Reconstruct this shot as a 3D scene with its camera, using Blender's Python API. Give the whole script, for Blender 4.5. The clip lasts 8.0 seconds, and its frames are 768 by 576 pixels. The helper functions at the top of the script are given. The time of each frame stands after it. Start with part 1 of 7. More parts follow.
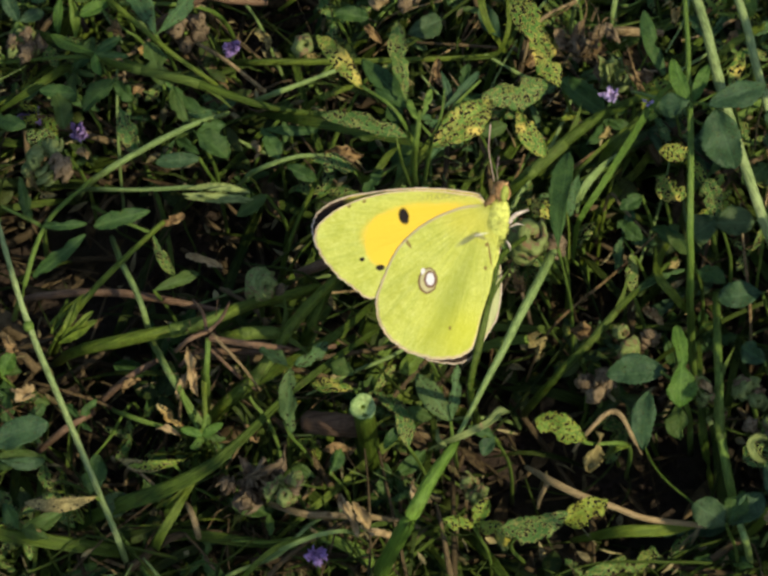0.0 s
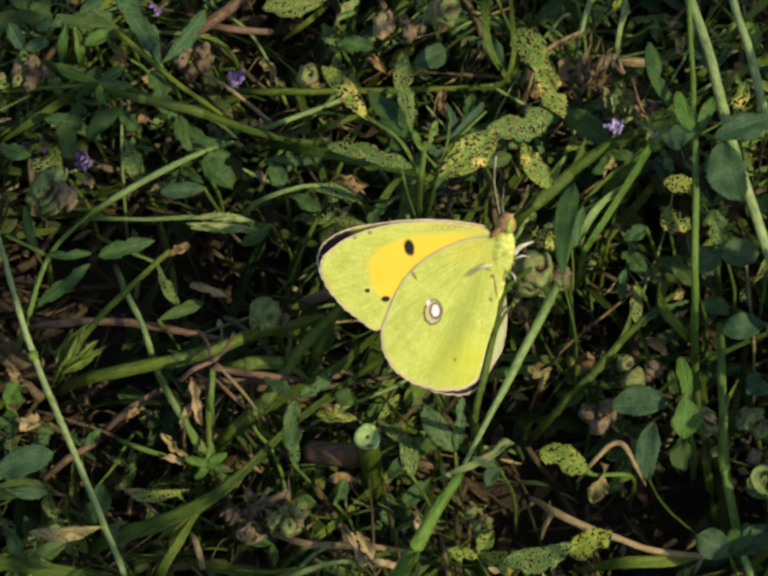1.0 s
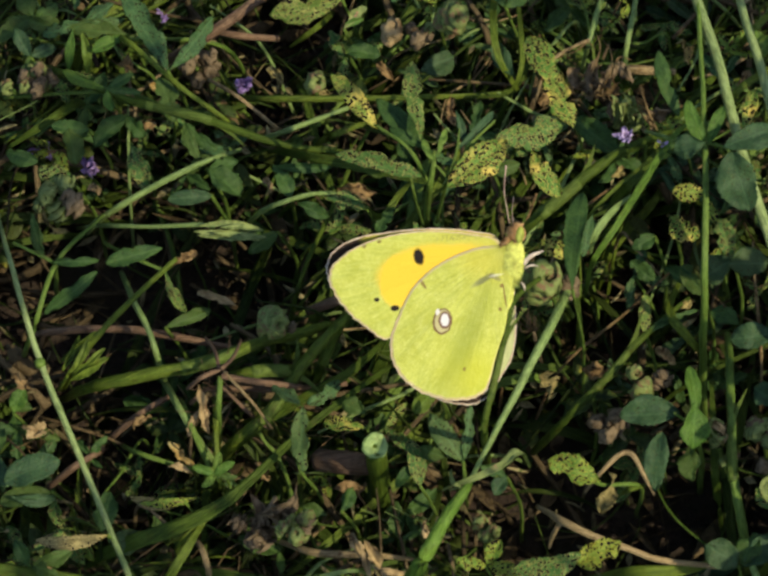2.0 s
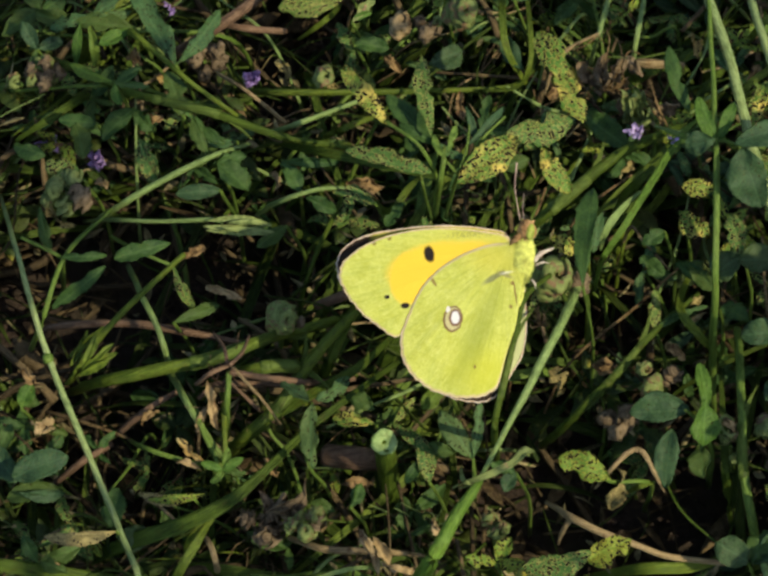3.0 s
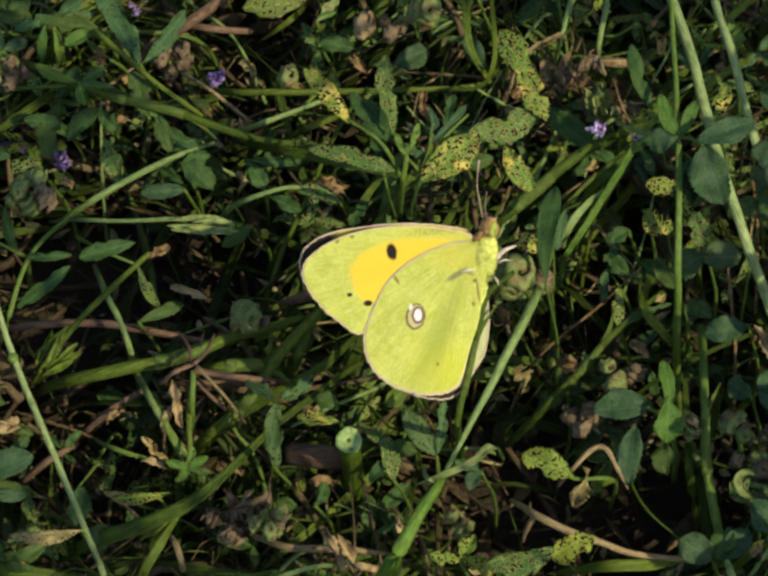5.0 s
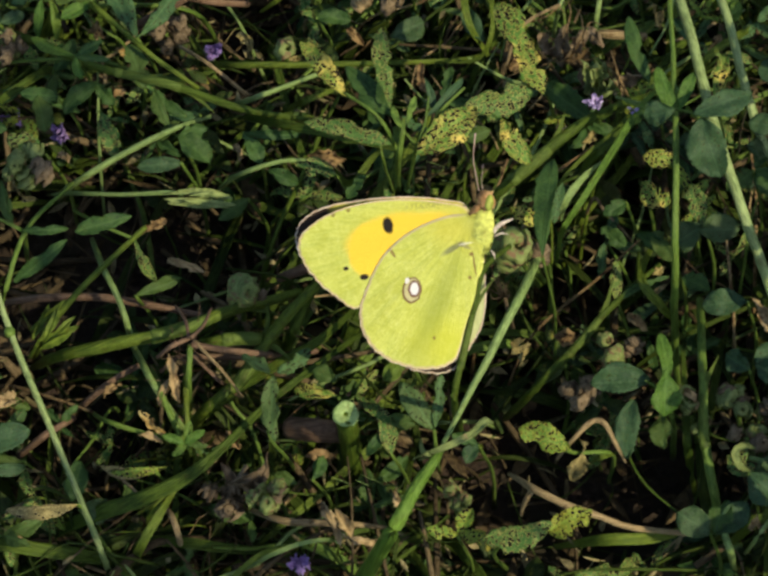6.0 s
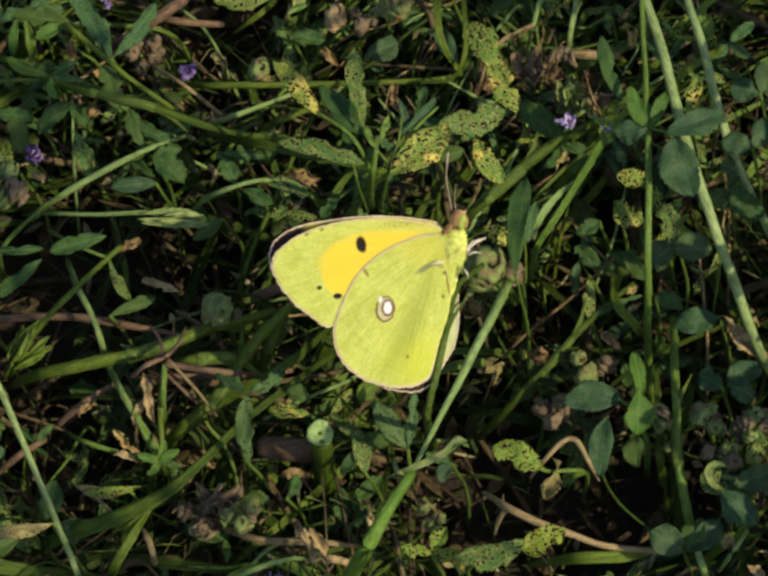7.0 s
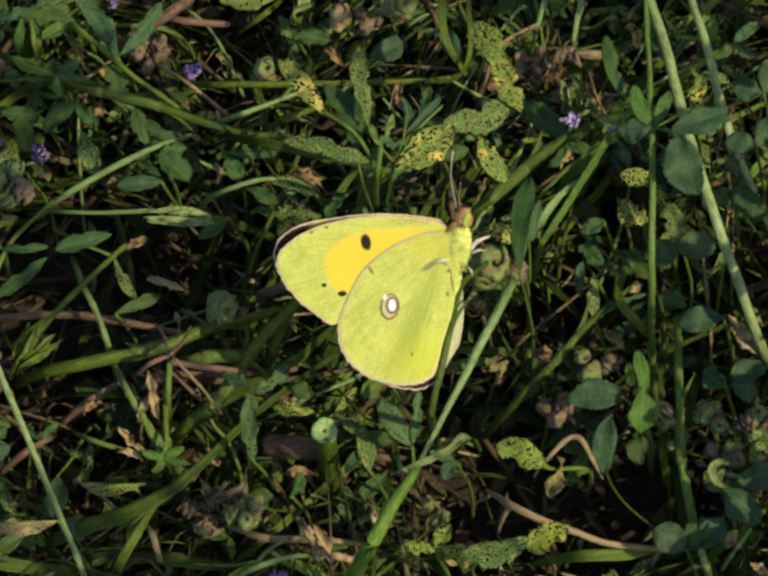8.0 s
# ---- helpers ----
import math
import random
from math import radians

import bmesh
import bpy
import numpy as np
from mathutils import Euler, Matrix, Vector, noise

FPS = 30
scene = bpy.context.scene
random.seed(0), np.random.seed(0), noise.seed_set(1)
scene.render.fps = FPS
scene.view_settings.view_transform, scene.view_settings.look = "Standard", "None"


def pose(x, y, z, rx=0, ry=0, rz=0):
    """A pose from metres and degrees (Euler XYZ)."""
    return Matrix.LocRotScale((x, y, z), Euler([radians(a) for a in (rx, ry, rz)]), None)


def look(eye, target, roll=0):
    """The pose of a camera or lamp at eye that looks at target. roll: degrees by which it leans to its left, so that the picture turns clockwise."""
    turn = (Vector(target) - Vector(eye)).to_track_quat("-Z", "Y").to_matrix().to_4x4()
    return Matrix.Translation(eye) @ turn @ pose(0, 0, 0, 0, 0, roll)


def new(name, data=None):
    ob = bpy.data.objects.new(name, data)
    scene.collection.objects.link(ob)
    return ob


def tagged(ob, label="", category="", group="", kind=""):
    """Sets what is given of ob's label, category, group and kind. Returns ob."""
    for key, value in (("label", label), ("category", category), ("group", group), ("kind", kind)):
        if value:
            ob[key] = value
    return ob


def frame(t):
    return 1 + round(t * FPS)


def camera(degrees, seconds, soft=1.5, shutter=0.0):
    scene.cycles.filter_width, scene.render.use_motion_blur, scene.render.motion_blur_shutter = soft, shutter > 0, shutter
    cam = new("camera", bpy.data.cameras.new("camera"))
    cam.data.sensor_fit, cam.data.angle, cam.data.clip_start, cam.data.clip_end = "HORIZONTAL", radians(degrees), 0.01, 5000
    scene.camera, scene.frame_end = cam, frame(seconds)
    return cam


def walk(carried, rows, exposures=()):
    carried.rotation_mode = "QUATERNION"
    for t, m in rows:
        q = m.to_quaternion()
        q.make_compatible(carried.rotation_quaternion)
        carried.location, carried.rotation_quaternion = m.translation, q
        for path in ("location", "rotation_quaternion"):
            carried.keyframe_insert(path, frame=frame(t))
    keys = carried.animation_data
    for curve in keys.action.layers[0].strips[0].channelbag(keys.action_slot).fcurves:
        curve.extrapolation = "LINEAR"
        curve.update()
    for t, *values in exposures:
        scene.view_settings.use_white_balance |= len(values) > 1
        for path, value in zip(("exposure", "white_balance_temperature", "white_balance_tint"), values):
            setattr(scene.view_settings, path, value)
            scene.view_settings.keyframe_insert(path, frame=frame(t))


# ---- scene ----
# A clouded yellow butterfly basking on a mat of lucerne and grass. Lengths below are in millimetres unless stated.
cam = camera(6.5986, 8.0, soft=2.9)
walk(cam, [
    (0.0, pose(0.01152, -0.40942, 0.97856, 22.3752, 0.6594, -0.0865)),
    (0.1, pose(0.01177, -0.40877, 0.97883, 22.3397, 0.6779, -0.0859)),
    (0.2, pose(0.01201, -0.40812, 0.97911, 22.2933, 0.6708, -0.0958)),
    (0.3, pose(0.01226, -0.40747, 0.97939, 22.2667, 0.6910, -0.0945)),
    (0.4, pose(0.01251, -0.40682, 0.97966, 22.2644, 0.6748, -0.1079)),
    (0.5, pose(0.01276, -0.40617, 0.97994, 22.2512, 0.6967, -0.1058)),
    (0.6, pose(0.01174, -0.40601, 0.98021, 22.2725, 0.6396, -0.0898)),
    (0.7, pose(0.01073, -0.40584, 0.98048, 22.2923, 0.5707, -0.0786)),
    (0.8, pose(0.00972, -0.40568, 0.98076, 22.3024, 0.5291, -0.0563)),
    (0.9, pose(0.00871, -0.40552, 0.98103, 22.3320, 0.4694, -0.0414)),
    (1.0, pose(0.00770, -0.40535, 0.98130, 22.3658, 0.4365, -0.0155)),
    (1.1, pose(0.00697, -0.40534, 0.98121, 22.3727, 0.3963, -0.0031)),
    (1.2, pose(0.00624, -0.40532, 0.98113, 22.3936, 0.4057, 0.0296)),
    (1.3, pose(0.00551, -0.40531, 0.98104, 22.3997, 0.3786, 0.0474)),
    (1.4, pose(0.00478, -0.40529, 0.98096, 22.3959, 0.3379, 0.0596)),
    (1.5, pose(0.00405, -0.40528, 0.98087, 22.3803, 0.2849, 0.0667)),
    (1.6, pose(0.00347, -0.40437, 0.98093, 22.3072, 0.2324, 0.0494)),
    (1.7, pose(0.00289, -0.40346, 0.98099, 22.2813, 0.1858, 0.0346)),
    (2.8, pose(-0.00350, -0.39346, 0.98164, 21.7842, -0.0915, -0.0315)),
    (2.9, pose(-0.00408, -0.39255, 0.98170, 21.7237, -0.1339, -0.0442)),
    (3.0, pose(-0.00466, -0.39164, 0.98175, 21.6692, -0.1498, -0.0463)),
    (3.1, pose(-0.00441, -0.39118, 0.98206, 21.6524, -0.1340, -0.0419)),
    (3.2, pose(-0.00417, -0.39072, 0.98236, 21.6649, -0.1197, -0.0383)),
    (3.3, pose(-0.00392, -0.39026, 0.98266, 21.6676, -0.1054, -0.0346)),
    (3.4, pose(-0.00367, -0.38979, 0.98296, 21.6949, -0.0912, -0.0309)),
    (3.5, pose(-0.00342, -0.38933, 0.98327, 21.6782, -0.0842, -0.0302)),
    (3.6, pose(-0.00238, -0.38992, 0.98328, 21.7395, -0.0427, -0.0411)),
    (3.7, pose(-0.00134, -0.39052, 0.98330, 21.8009, -0.0040, -0.0531)),
    (3.8, pose(-0.00031, -0.39111, 0.98331, 21.8181, 0.0074, -0.0760)),
    (3.9, pose(0.00073, -0.39170, 0.98332, 21.8303, 0.0415, -0.0898)),
    (4.0, pose(0.00177, -0.39229, 0.98334, 21.8611, 0.0701, -0.1059)),
    (4.1, pose(0.00142, -0.39325, 0.98323, 21.9262, 0.0427, -0.0901)),
    (4.2, pose(0.00106, -0.39421, 0.98313, 21.9903, 0.0416, -0.0637)),
    (4.3, pose(0.00071, -0.39517, 0.98302, 22.0347, 0.0451, -0.0354)),
    (4.4, pose(0.00035, -0.39612, 0.98292, 22.0152, 0.0394, -0.0109)),
    (4.5, pose(0.00000, -0.39708, 0.98281, 22.0002, 0.0006, 0.0002)),
    (4.6, pose(0.00043, -0.39684, 0.98265, 21.9371, -0.0044, -0.0854)),
    (4.7, pose(0.00085, -0.39659, 0.98248, 21.9212, -0.0501, -0.1195)),
    (5.8, pose(0.00554, -0.39391, 0.98070, 21.6008, 0.2013, -0.3755)),
    (5.9, pose(0.00596, -0.39366, 0.98053, 21.5744, 0.2170, -0.3017)),
    (6.0, pose(0.00639, -0.39342, 0.98037, 21.5494, 0.2220, -0.1813)),
    (6.1, pose(0.00674, -0.39313, 0.98075, 21.5241, 0.2442, -0.1896)),
    (6.2, pose(0.00709, -0.39284, 0.98114, 21.5587, 0.2371, -0.2095)),
    (6.3, pose(0.00744, -0.39255, 0.98152, 21.5982, 0.2208, -0.2331)),
    (6.4, pose(0.00779, -0.39226, 0.98190, 21.6426, 0.1954, -0.2604)),
    (6.5, pose(0.00814, -0.39197, 0.98229, 21.6108, 0.2092, -0.2720)),
    (6.6, pose(0.00829, -0.39269, 0.98225, 21.6039, 0.2065, -0.2750)),
    (6.7, pose(0.00844, -0.39341, 0.98221, 21.6339, 0.2111, -0.2750)),
    (6.8, pose(0.00860, -0.39412, 0.98217, 21.6637, 0.1929, -0.2841)),
    (6.9, pose(0.00875, -0.39484, 0.98214, 21.7280, 0.1928, -0.2859)),
    (7.0, pose(0.00890, -0.39556, 0.98210, 21.7905, 0.1784, -0.2936)),
    (7.1, pose(0.00929, -0.39607, 0.98207, 21.8058, 0.1973, -0.2776)),
    (7.2, pose(0.00967, -0.39658, 0.98203, 21.7997, 0.2017, -0.2674)),
    (7.3, pose(0.01006, -0.39709, 0.98200, 21.8232, 0.2244, -0.2498)),
    (7.5, pose(0.01083, -0.39811, 0.98193, 21.8984, 0.2809, -0.2101)),
    (7.7, pose(0.01008, -0.39892, 0.98250, 21.9361, 0.2574, -0.1979)),
    (7.8, pose(0.00970, -0.39933, 0.98279, 21.9568, 0.2421, -0.1933)),
    (7.9, pose(0.00932, -0.39974, 0.98308, 21.9823, 0.1996, -0.1996)),
    (8.0, pose(0.00894, -0.40014, 0.98336, 21.9915, 0.1841, -0.1950)),
])

# ---- light ----
SUN = Vector((0.50, -0.34, 0.77)).normalized()
world = bpy.data.worlds.new("sky")
scene.world = world
world.use_nodes = True
wt = world.node_tree
sky = wt.nodes.new("ShaderNodeTexSky")
sky.sky_type = "NISHITA"
sky.sun_disc = False
sky.sun_elevation = math.asin(SUN.z)
sky.sun_rotation = math.atan2(SUN.x, SUN.y)
wt.links.new(sky.outputs[0], wt.nodes["Background"].inputs[0])
wt.nodes["Background"].inputs[1].default_value = 0.15
sun = new("sun", bpy.data.lights.new("sun", "SUN"))
sun.data.energy = 4.15
sun.data.angle = radians(0.53)
sun.data.color = (1.0, 0.90, 0.67)
sun.matrix_world = look(SUN * 5, (0, 0, 0))
scene.view_settings.exposure = 0.09

# ---- node helpers ----
def nd(nt, kind, props=None, **ins):
    n = nt.nodes.new("ShaderNode" + kind)
    props = props or {}
    if "operation" in props:
        n.operation = props["operation"]
    if "blend_type" in props:
        n.blend_type = props["blend_type"]
    if "interpolation_type" in props:
        n.interpolation_type = props["interpolation_type"]
    if "rotation_type" in props:
        n.rotation_type = props["rotation_type"]
    if "attribute_name" in props:
        n.attribute_name = props["attribute_name"]
    for k, v in ins.items():
        s = n.inputs[int(k[1:])] if k[0] == "i" and k[1:].isdigit() else n.inputs[k.replace("_", " ")]
        if isinstance(v, bpy.types.NodeSocket):
            nt.links.new(v, s)
        else:
            s.default_value = v
    return n


def mix(nt, f, a, b, mode="MIX"):
    n = nd(nt, "MixRGB", {"blend_type": mode}, Fac=f)
    for i, v in ((1, a), (2, b)):
        if isinstance(v, bpy.types.NodeSocket):
            nt.links.new(v, n.inputs[i])
        else:
            n.inputs[i].default_value = (*v, 1)
    return n.outputs[0]


def mth(nt, op, a, b=0.0, c=0.0):
    return nd(nt, "Math", {"operation": op}, i0=a, i1=b, i2=c).outputs[0]


def ramp(nt, x, lo, hi):
    return nd(nt, "MapRange", {"interpolation_type": "SMOOTHSTEP"}, i0=x, i1=lo, i2=hi, i3=0.0, i4=1.0).outputs[0]


def begin(name):
    m = bpy.data.materials.new(name)
    m.use_nodes = True
    nt = m.node_tree
    nt.nodes.clear()
    co = nd(nt, "TexCoord").outputs["Object"]
    mm = nd(nt, "VectorMath", {"operation": "SCALE"}, Vector=co, Scale=1000.0).outputs[0]
    return m, nt, mm


def finish(m, nt, color, rough, height=None, bump=0.3, dist=0.0002, trans=0.0, tcolor=None, spec=0.2):
    p = nd(nt, "BsdfPrincipled", None, Base_Color=color, Roughness=rough)
    p.inputs["Specular IOR Level"].default_value = spec
    out = nd(nt, "OutputMaterial")
    nrm = None
    if height is not None:
        nrm = nd(nt, "Bump", None, Strength=bump, Distance=dist, Height=height).outputs[0]
        nt.links.new(nrm, p.inputs["Normal"])
    last = p.outputs[0]
    if trans:
        t = nd(nt, "BsdfTranslucent", None, Color=tcolor if tcolor is not None else color)
        if nrm:
            nt.links.new(nrm, t.inputs["Normal"])
        last = nd(nt, "MixShader", None, i0=trans, i1=last, i2=t.outputs[0]).outputs[0]
    nt.links.new(last, out.inputs[0])
    return m


def shifted(nt, mm, island=False):
    """Object space in mm, moved by a chance amount for each object or island; and that chance number."""
    if island:
        r = nd(nt, "NewGeometry").outputs["Random Per Island"]
    else:
        r = nd(nt, "ObjectInfo").outputs["Random"]
    off = nd(nt, "CombineXYZ", None, i0=mth(nt, "MULTIPLY", r, 211.0), i1=mth(nt, "MULTIPLY", r, 97.0), i2=mth(nt, "MULTIPLY", r, 53.0)).outputs[0]
    return nd(nt, "VectorMath", {"operation": "ADD"}, i0=mm, i1=off).outputs[0], r


def noise_of(nt, vec, scale, detail=3.0, rough=0.55):
    return nd(nt, "TexNoise", None, Vector=vec, Scale=scale, Detail=detail, Roughness=rough).outputs[0]


def leaf_material(name, dark, light, yellow=0.0, specks=0.0, veins=True, gloss=0.5, trans=0.26, island=False, yellow_color=(0.46, 0.40, 0.055)):
    m, nt, mm = begin(name)
    v, r = shifted(nt, mm, island)
    n1 = noise_of(nt, v, 0.35)
    n2 = noise_of(nt, v, 2.2, 4)
    col = mix(nt, ramp(nt, n1, 0.3, 0.7), dark, light)
    col = mix(nt, mth(nt, "MULTIPLY", ramp(nt, n2, 0.4, 0.75), 0.35), col, tuple(min(1, c * 1.7) for c in light))
    col = mix(nt, ramp(nt, r, 0.55, 1.0), col, mix(nt, 0.55, col, (light[0] * 1.5, light[1] * 1.05, light[2] * 0.8)))
    if yellow:
        n3 = noise_of(nt, v, 0.28, 2)
        col = mix(nt, ramp(nt, n3, 0.75 - 0.45 * yellow, 0.85 - 0.35 * yellow), col, yellow_color)
    nf = noise_of(nt, v, 5.0, 2)
    col = mix(nt, mth(nt, "MULTIPLY", ramp(nt, nf, 0.38, 0.66), 0.45), col, mix(nt, 1.0, col, (0.55, 0.58, 0.55), "MULTIPLY"))
    col = mix(nt, mth(nt, "MULTIPLY", ramp(nt, nf, 0.45, 0.28), 0.35), col, mix(nt, 1.0, col, (1.6, 1.5, 1.5), "MULTIPLY"))
    height = mth(nt, "MULTIPLY_ADD", nf, 0.8, n2)
    if specks:
        vor = nd(nt, "TexVoronoi", None, Vector=v, Scale=2.1, Randomness=1.0)
        d = mth(nt, "ADD", vor.outputs["Distance"], mth(nt, "MULTIPLY", mth(nt, "SUBTRACT", n2, 0.5), 0.5))
        pick = nd(nt, "SeparateColor", None, Color=vor.outputs["Color"]).outputs[0]
        big = mth(nt, "MULTIPLY_ADD", pick, 0.40, -0.22 + 0.50 * specks)
        big = mth(nt, "ADD", big, mth(nt, "MULTIPLY", mth(nt, "SUBTRACT", n1, 0.5), 0.45))
        edge = mth(nt, "SUBTRACT", big, d)
        col = mix(nt, mth(nt, "MULTIPLY", ramp(nt, edge, -0.17, -0.02), 0.75 if specks > 0.6 else 0.1), col, yellow_color)
        hole = ramp(nt, edge, -0.03, 0.05)
        col = mix(nt, hole, col, (0.013, 0.010, 0.006))
        gloss = mth(nt, "MULTIPLY_ADD", hole, 0.9 - gloss, gloss)
    if veins:
        s = nd(nt, "SeparateXYZ", None, Vector=mm)
        ay = mth(nt, "ABSOLUTE", s.outputs[1])
        w = mth(nt, "SINE", mth(nt, "MULTIPLY", mth(nt, "SUBTRACT", s.outputs[0], mth(nt, "MULTIPLY", ay, 0.9)), 7.0))
        height = mth(nt, "MULTIPLY_ADD", w, 0.07, height)
        rib = ramp(nt, ay, 0.22, 0.05)
        col = mix(nt, mth(nt, "MULTIPLY", rib, 0.22), col, tuple(min(1, c * 1.8 + 0.02) for c in light))
    return finish(m, nt, col, gloss, mth(nt, "MULTIPLY_ADD", noise_of(nt, v, 0.5, 2), 1.2, mth(nt, "MULTIPLY", height, 0.6)), 0.55, 0.0004, trans, mix(nt, 0.5, col, mix(nt, 1.0, col, (2.2, 2.6, 0.9), "MULTIPLY")))


def stalk_material(name, dark, light, streak=1.0, gloss=0.5, trans=0.12, island=False, blotch=None, blotch_amount=0.0, spec=0.12, blotch_scale=0.33):
    m, nt, mm = begin(name)
    v, r = shifted(nt, mm, island)
    n1 = noise_of(nt, v, 0.16, 3)
    n2 = noise_of(nt, v, 1.8, 4)
    n4 = noise_of(nt, v, 0.6, 5, 0.65)
    st = nd(nt, "Attribute", {"attribute_name": "strand"}).outputs["Vector"]
    st = nd(nt, "VectorMath", {"operation": "MULTIPLY_ADD"}, i0=st, i1=(26.0, 0.9, 1.0), i2=v).outputs[0]
    st = nd(nt, "VectorMath", {"operation": "MULTIPLY"}, i0=st, i1=(1.0, 1.0, 0.25)).outputs[0]
    n5 = noise_of(nt, st, 0.8, 2)
    col = mix(nt, ramp(nt, n1, 0.32, 0.68), dark, light)
    col = mix(nt, mth(nt, "MULTIPLY", ramp(nt, n5, 0.4, 0.62), 0.65), col, tuple(min(1, c * 1.45) for c in light))
    col = mix(nt, mth(nt, "MULTIPLY", ramp(nt, n5, 0.48, 0.3), 0.6), col, tuple(c * 0.55 for c in dark))
    col = mix(nt, mth(nt, "MULTIPLY", ramp(nt, n2, 0.35, 0.7), 0.4 * streak), col, tuple(c * 0.5 for c in dark))
    col = mix(nt, mth(nt, "MULTIPLY", ramp(nt, n4, 0.56, 0.66), 0.45), col, (dark[0] * 0.7 + 0.03, dark[1] * 0.5 + 0.012, dark[2] * 0.5))
    col = mix(nt, mth(nt, "MULTIPLY", r, 0.35), col, tuple(min(1, c * 1.4) for c in light))
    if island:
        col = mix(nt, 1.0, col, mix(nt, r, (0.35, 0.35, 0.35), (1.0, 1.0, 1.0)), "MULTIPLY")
    if blotch:
        n3 = noise_of(nt, v, blotch_scale, 5, 0.7)
        col = mix(nt, ramp(nt, n3, 0.72 - blotch_amount * 0.3, 0.80 - blotch_amount * 0.3), col, blotch)
    h = mth(nt, "MULTIPLY_ADD", n5, 1.6, mth(nt, "MULTIPLY_ADD", n4, 0.3, mth(nt, "MULTIPLY", n2, 0.6)))
    return finish(m, nt, col, gloss, h, 0.6, 0.0003, trans, spec=spec)


LEAF = leaf_material("lucerne_leaf", (0.030, 0.070, 0.018), (0.060, 0.118, 0.025), specks=0.05)
# leaf green turned darker and bluish: skylit shade put into the colour
LEAF_SHADE_BLUE = leaf_material("lucerne_leaf_shade_blue", (0.028, 0.062, 0.026), (0.050, 0.100, 0.037), specks=0.15, trans=0.2)
LEAF_SPECK = leaf_material("lucerne_leaf_specked", (0.048, 0.115, 0.024), (0.105, 0.195, 0.040), 0.20, 0.80, yellow_color=(0.52, 0.46, 0.13))
LEAF_YELLOW = leaf_material("lucerne_leaf_yellowed", (0.064, 0.160, 0.022), (0.165, 0.275, 0.042), 0.56, 0.90, yellow_color=(0.70, 0.55, 0.12))
LEAF_BRIGHT = leaf_material("young_leaf", (0.052, 0.118, 0.018), (0.100, 0.185, 0.028), specks=0.1, trans=0.3)
LEAF_DRY = leaf_material("dry_specked_leaf", (0.13, 0.105, 0.038), (0.27, 0.215, 0.075), 0.3, 0.62, gloss=0.7, trans=0.06, yellow_color=(0.50, 0.40, 0.15))
LEAF_TEAL = leaf_material("lucerne_leaf_teal_specked", (0.042, 0.094, 0.032), (0.075, 0.150, 0.048), 0.0, 0.5)
LEAF_LIME = leaf_material("lucerne_leaf_lime_specked", (0.085, 0.160, 0.022), (0.175, 0.27, 0.034), 0.25, 0.86)
BLADE = stalk_material("grass_blade", (0.049, 0.085, 0.009), (0.122, 0.165, 0.018), 0.8, 0.45, 0.2, blotch=(0.20, 0.16, 0.045), blotch_amount=0.25, spec=0.18)
BLADE_DARK = stalk_material("grass_blade_deep_green", (0.030, 0.055, 0.007), (0.067, 0.102, 0.012), 0.8, 0.5, 0.15, blotch=(0.10, 0.08, 0.025), blotch_amount=0.3, spec=0.12)
BLADE_FRESH = stalk_material("grass_blade_fresh", (0.056, 0.118, 0.013), (0.120, 0.205, 0.026), 0.9, 0.45, 0.2, blotch=(0.12, 0.15, 0.035), blotch_amount=0.25, spec=0.2)
CULM = stalk_material("grass_culm", (0.110, 0.175, 0.040), (0.205, 0.285, 0.082), 0.5, 0.42, 0.1, spec=0.28)
CULM_PALE = stalk_material("pale_grass_culm", (0.145, 0.205, 0.060), (0.25, 0.315, 0.110), 0.3, 0.4, 0.1, spec=0.3)
STEM = stalk_material("lucerne_stem", (0.064, 0.120, 0.018), (0.122, 0.185, 0.031), 0.5, 0.45, 0.1, blotch=(0.12, 0.07, 0.035), blotch_amount=0.2, spec=0.18)
BROWN = stalk_material("dead_stalk_brown", (0.085, 0.050, 0.029), (0.18, 0.112, 0.066), 1.0, 0.75, 0.0)
TAN = stalk_material("dry_straw", (0.16, 0.112, 0.050), (0.33, 0.24, 0.115), 0.9, 0.7, 0.05, blotch=(0.12, 0.065, 0.028), blotch_amount=0.5)
DRY_LEAF = stalk_material("dry_leaf", (0.11, 0.066, 0.028), (0.27, 0.18, 0.078), 1.0, 0.75, 0.12, blotch=(0.05, 0.028, 0.014), blotch_amount=0.6, blotch_scale=0.8)
POD = stalk_material("green_seed_pod", (0.085, 0.118, 0.030), (0.185, 0.225, 0.066), 0.9, 0.5, 0.12, blotch=(0.20, 0.125, 0.060), blotch_amount=0.7, blotch_scale=0.6)
POD_DRY = stalk_material("withered_pod", (0.065, 0.045, 0.026), (0.17, 0.125, 0.070), 1.0, 0.8, 0.0, blotch=(0.22, 0.17, 0.10), blotch_amount=0.22)
PALE_GLUME = stalk_material("pale_glume", (0.10, 0.15, 0.042), (0.22, 0.26, 0.085), 0.5, 0.5, 0.2, blotch=(0.34, 0.20, 0.12), blotch_amount=0.3)
PETAL = stalk_material("violet_petal", (0.19, 0.11, 0.29), (0.38, 0.26, 0.50), 0.6, 0.5, 0.3)
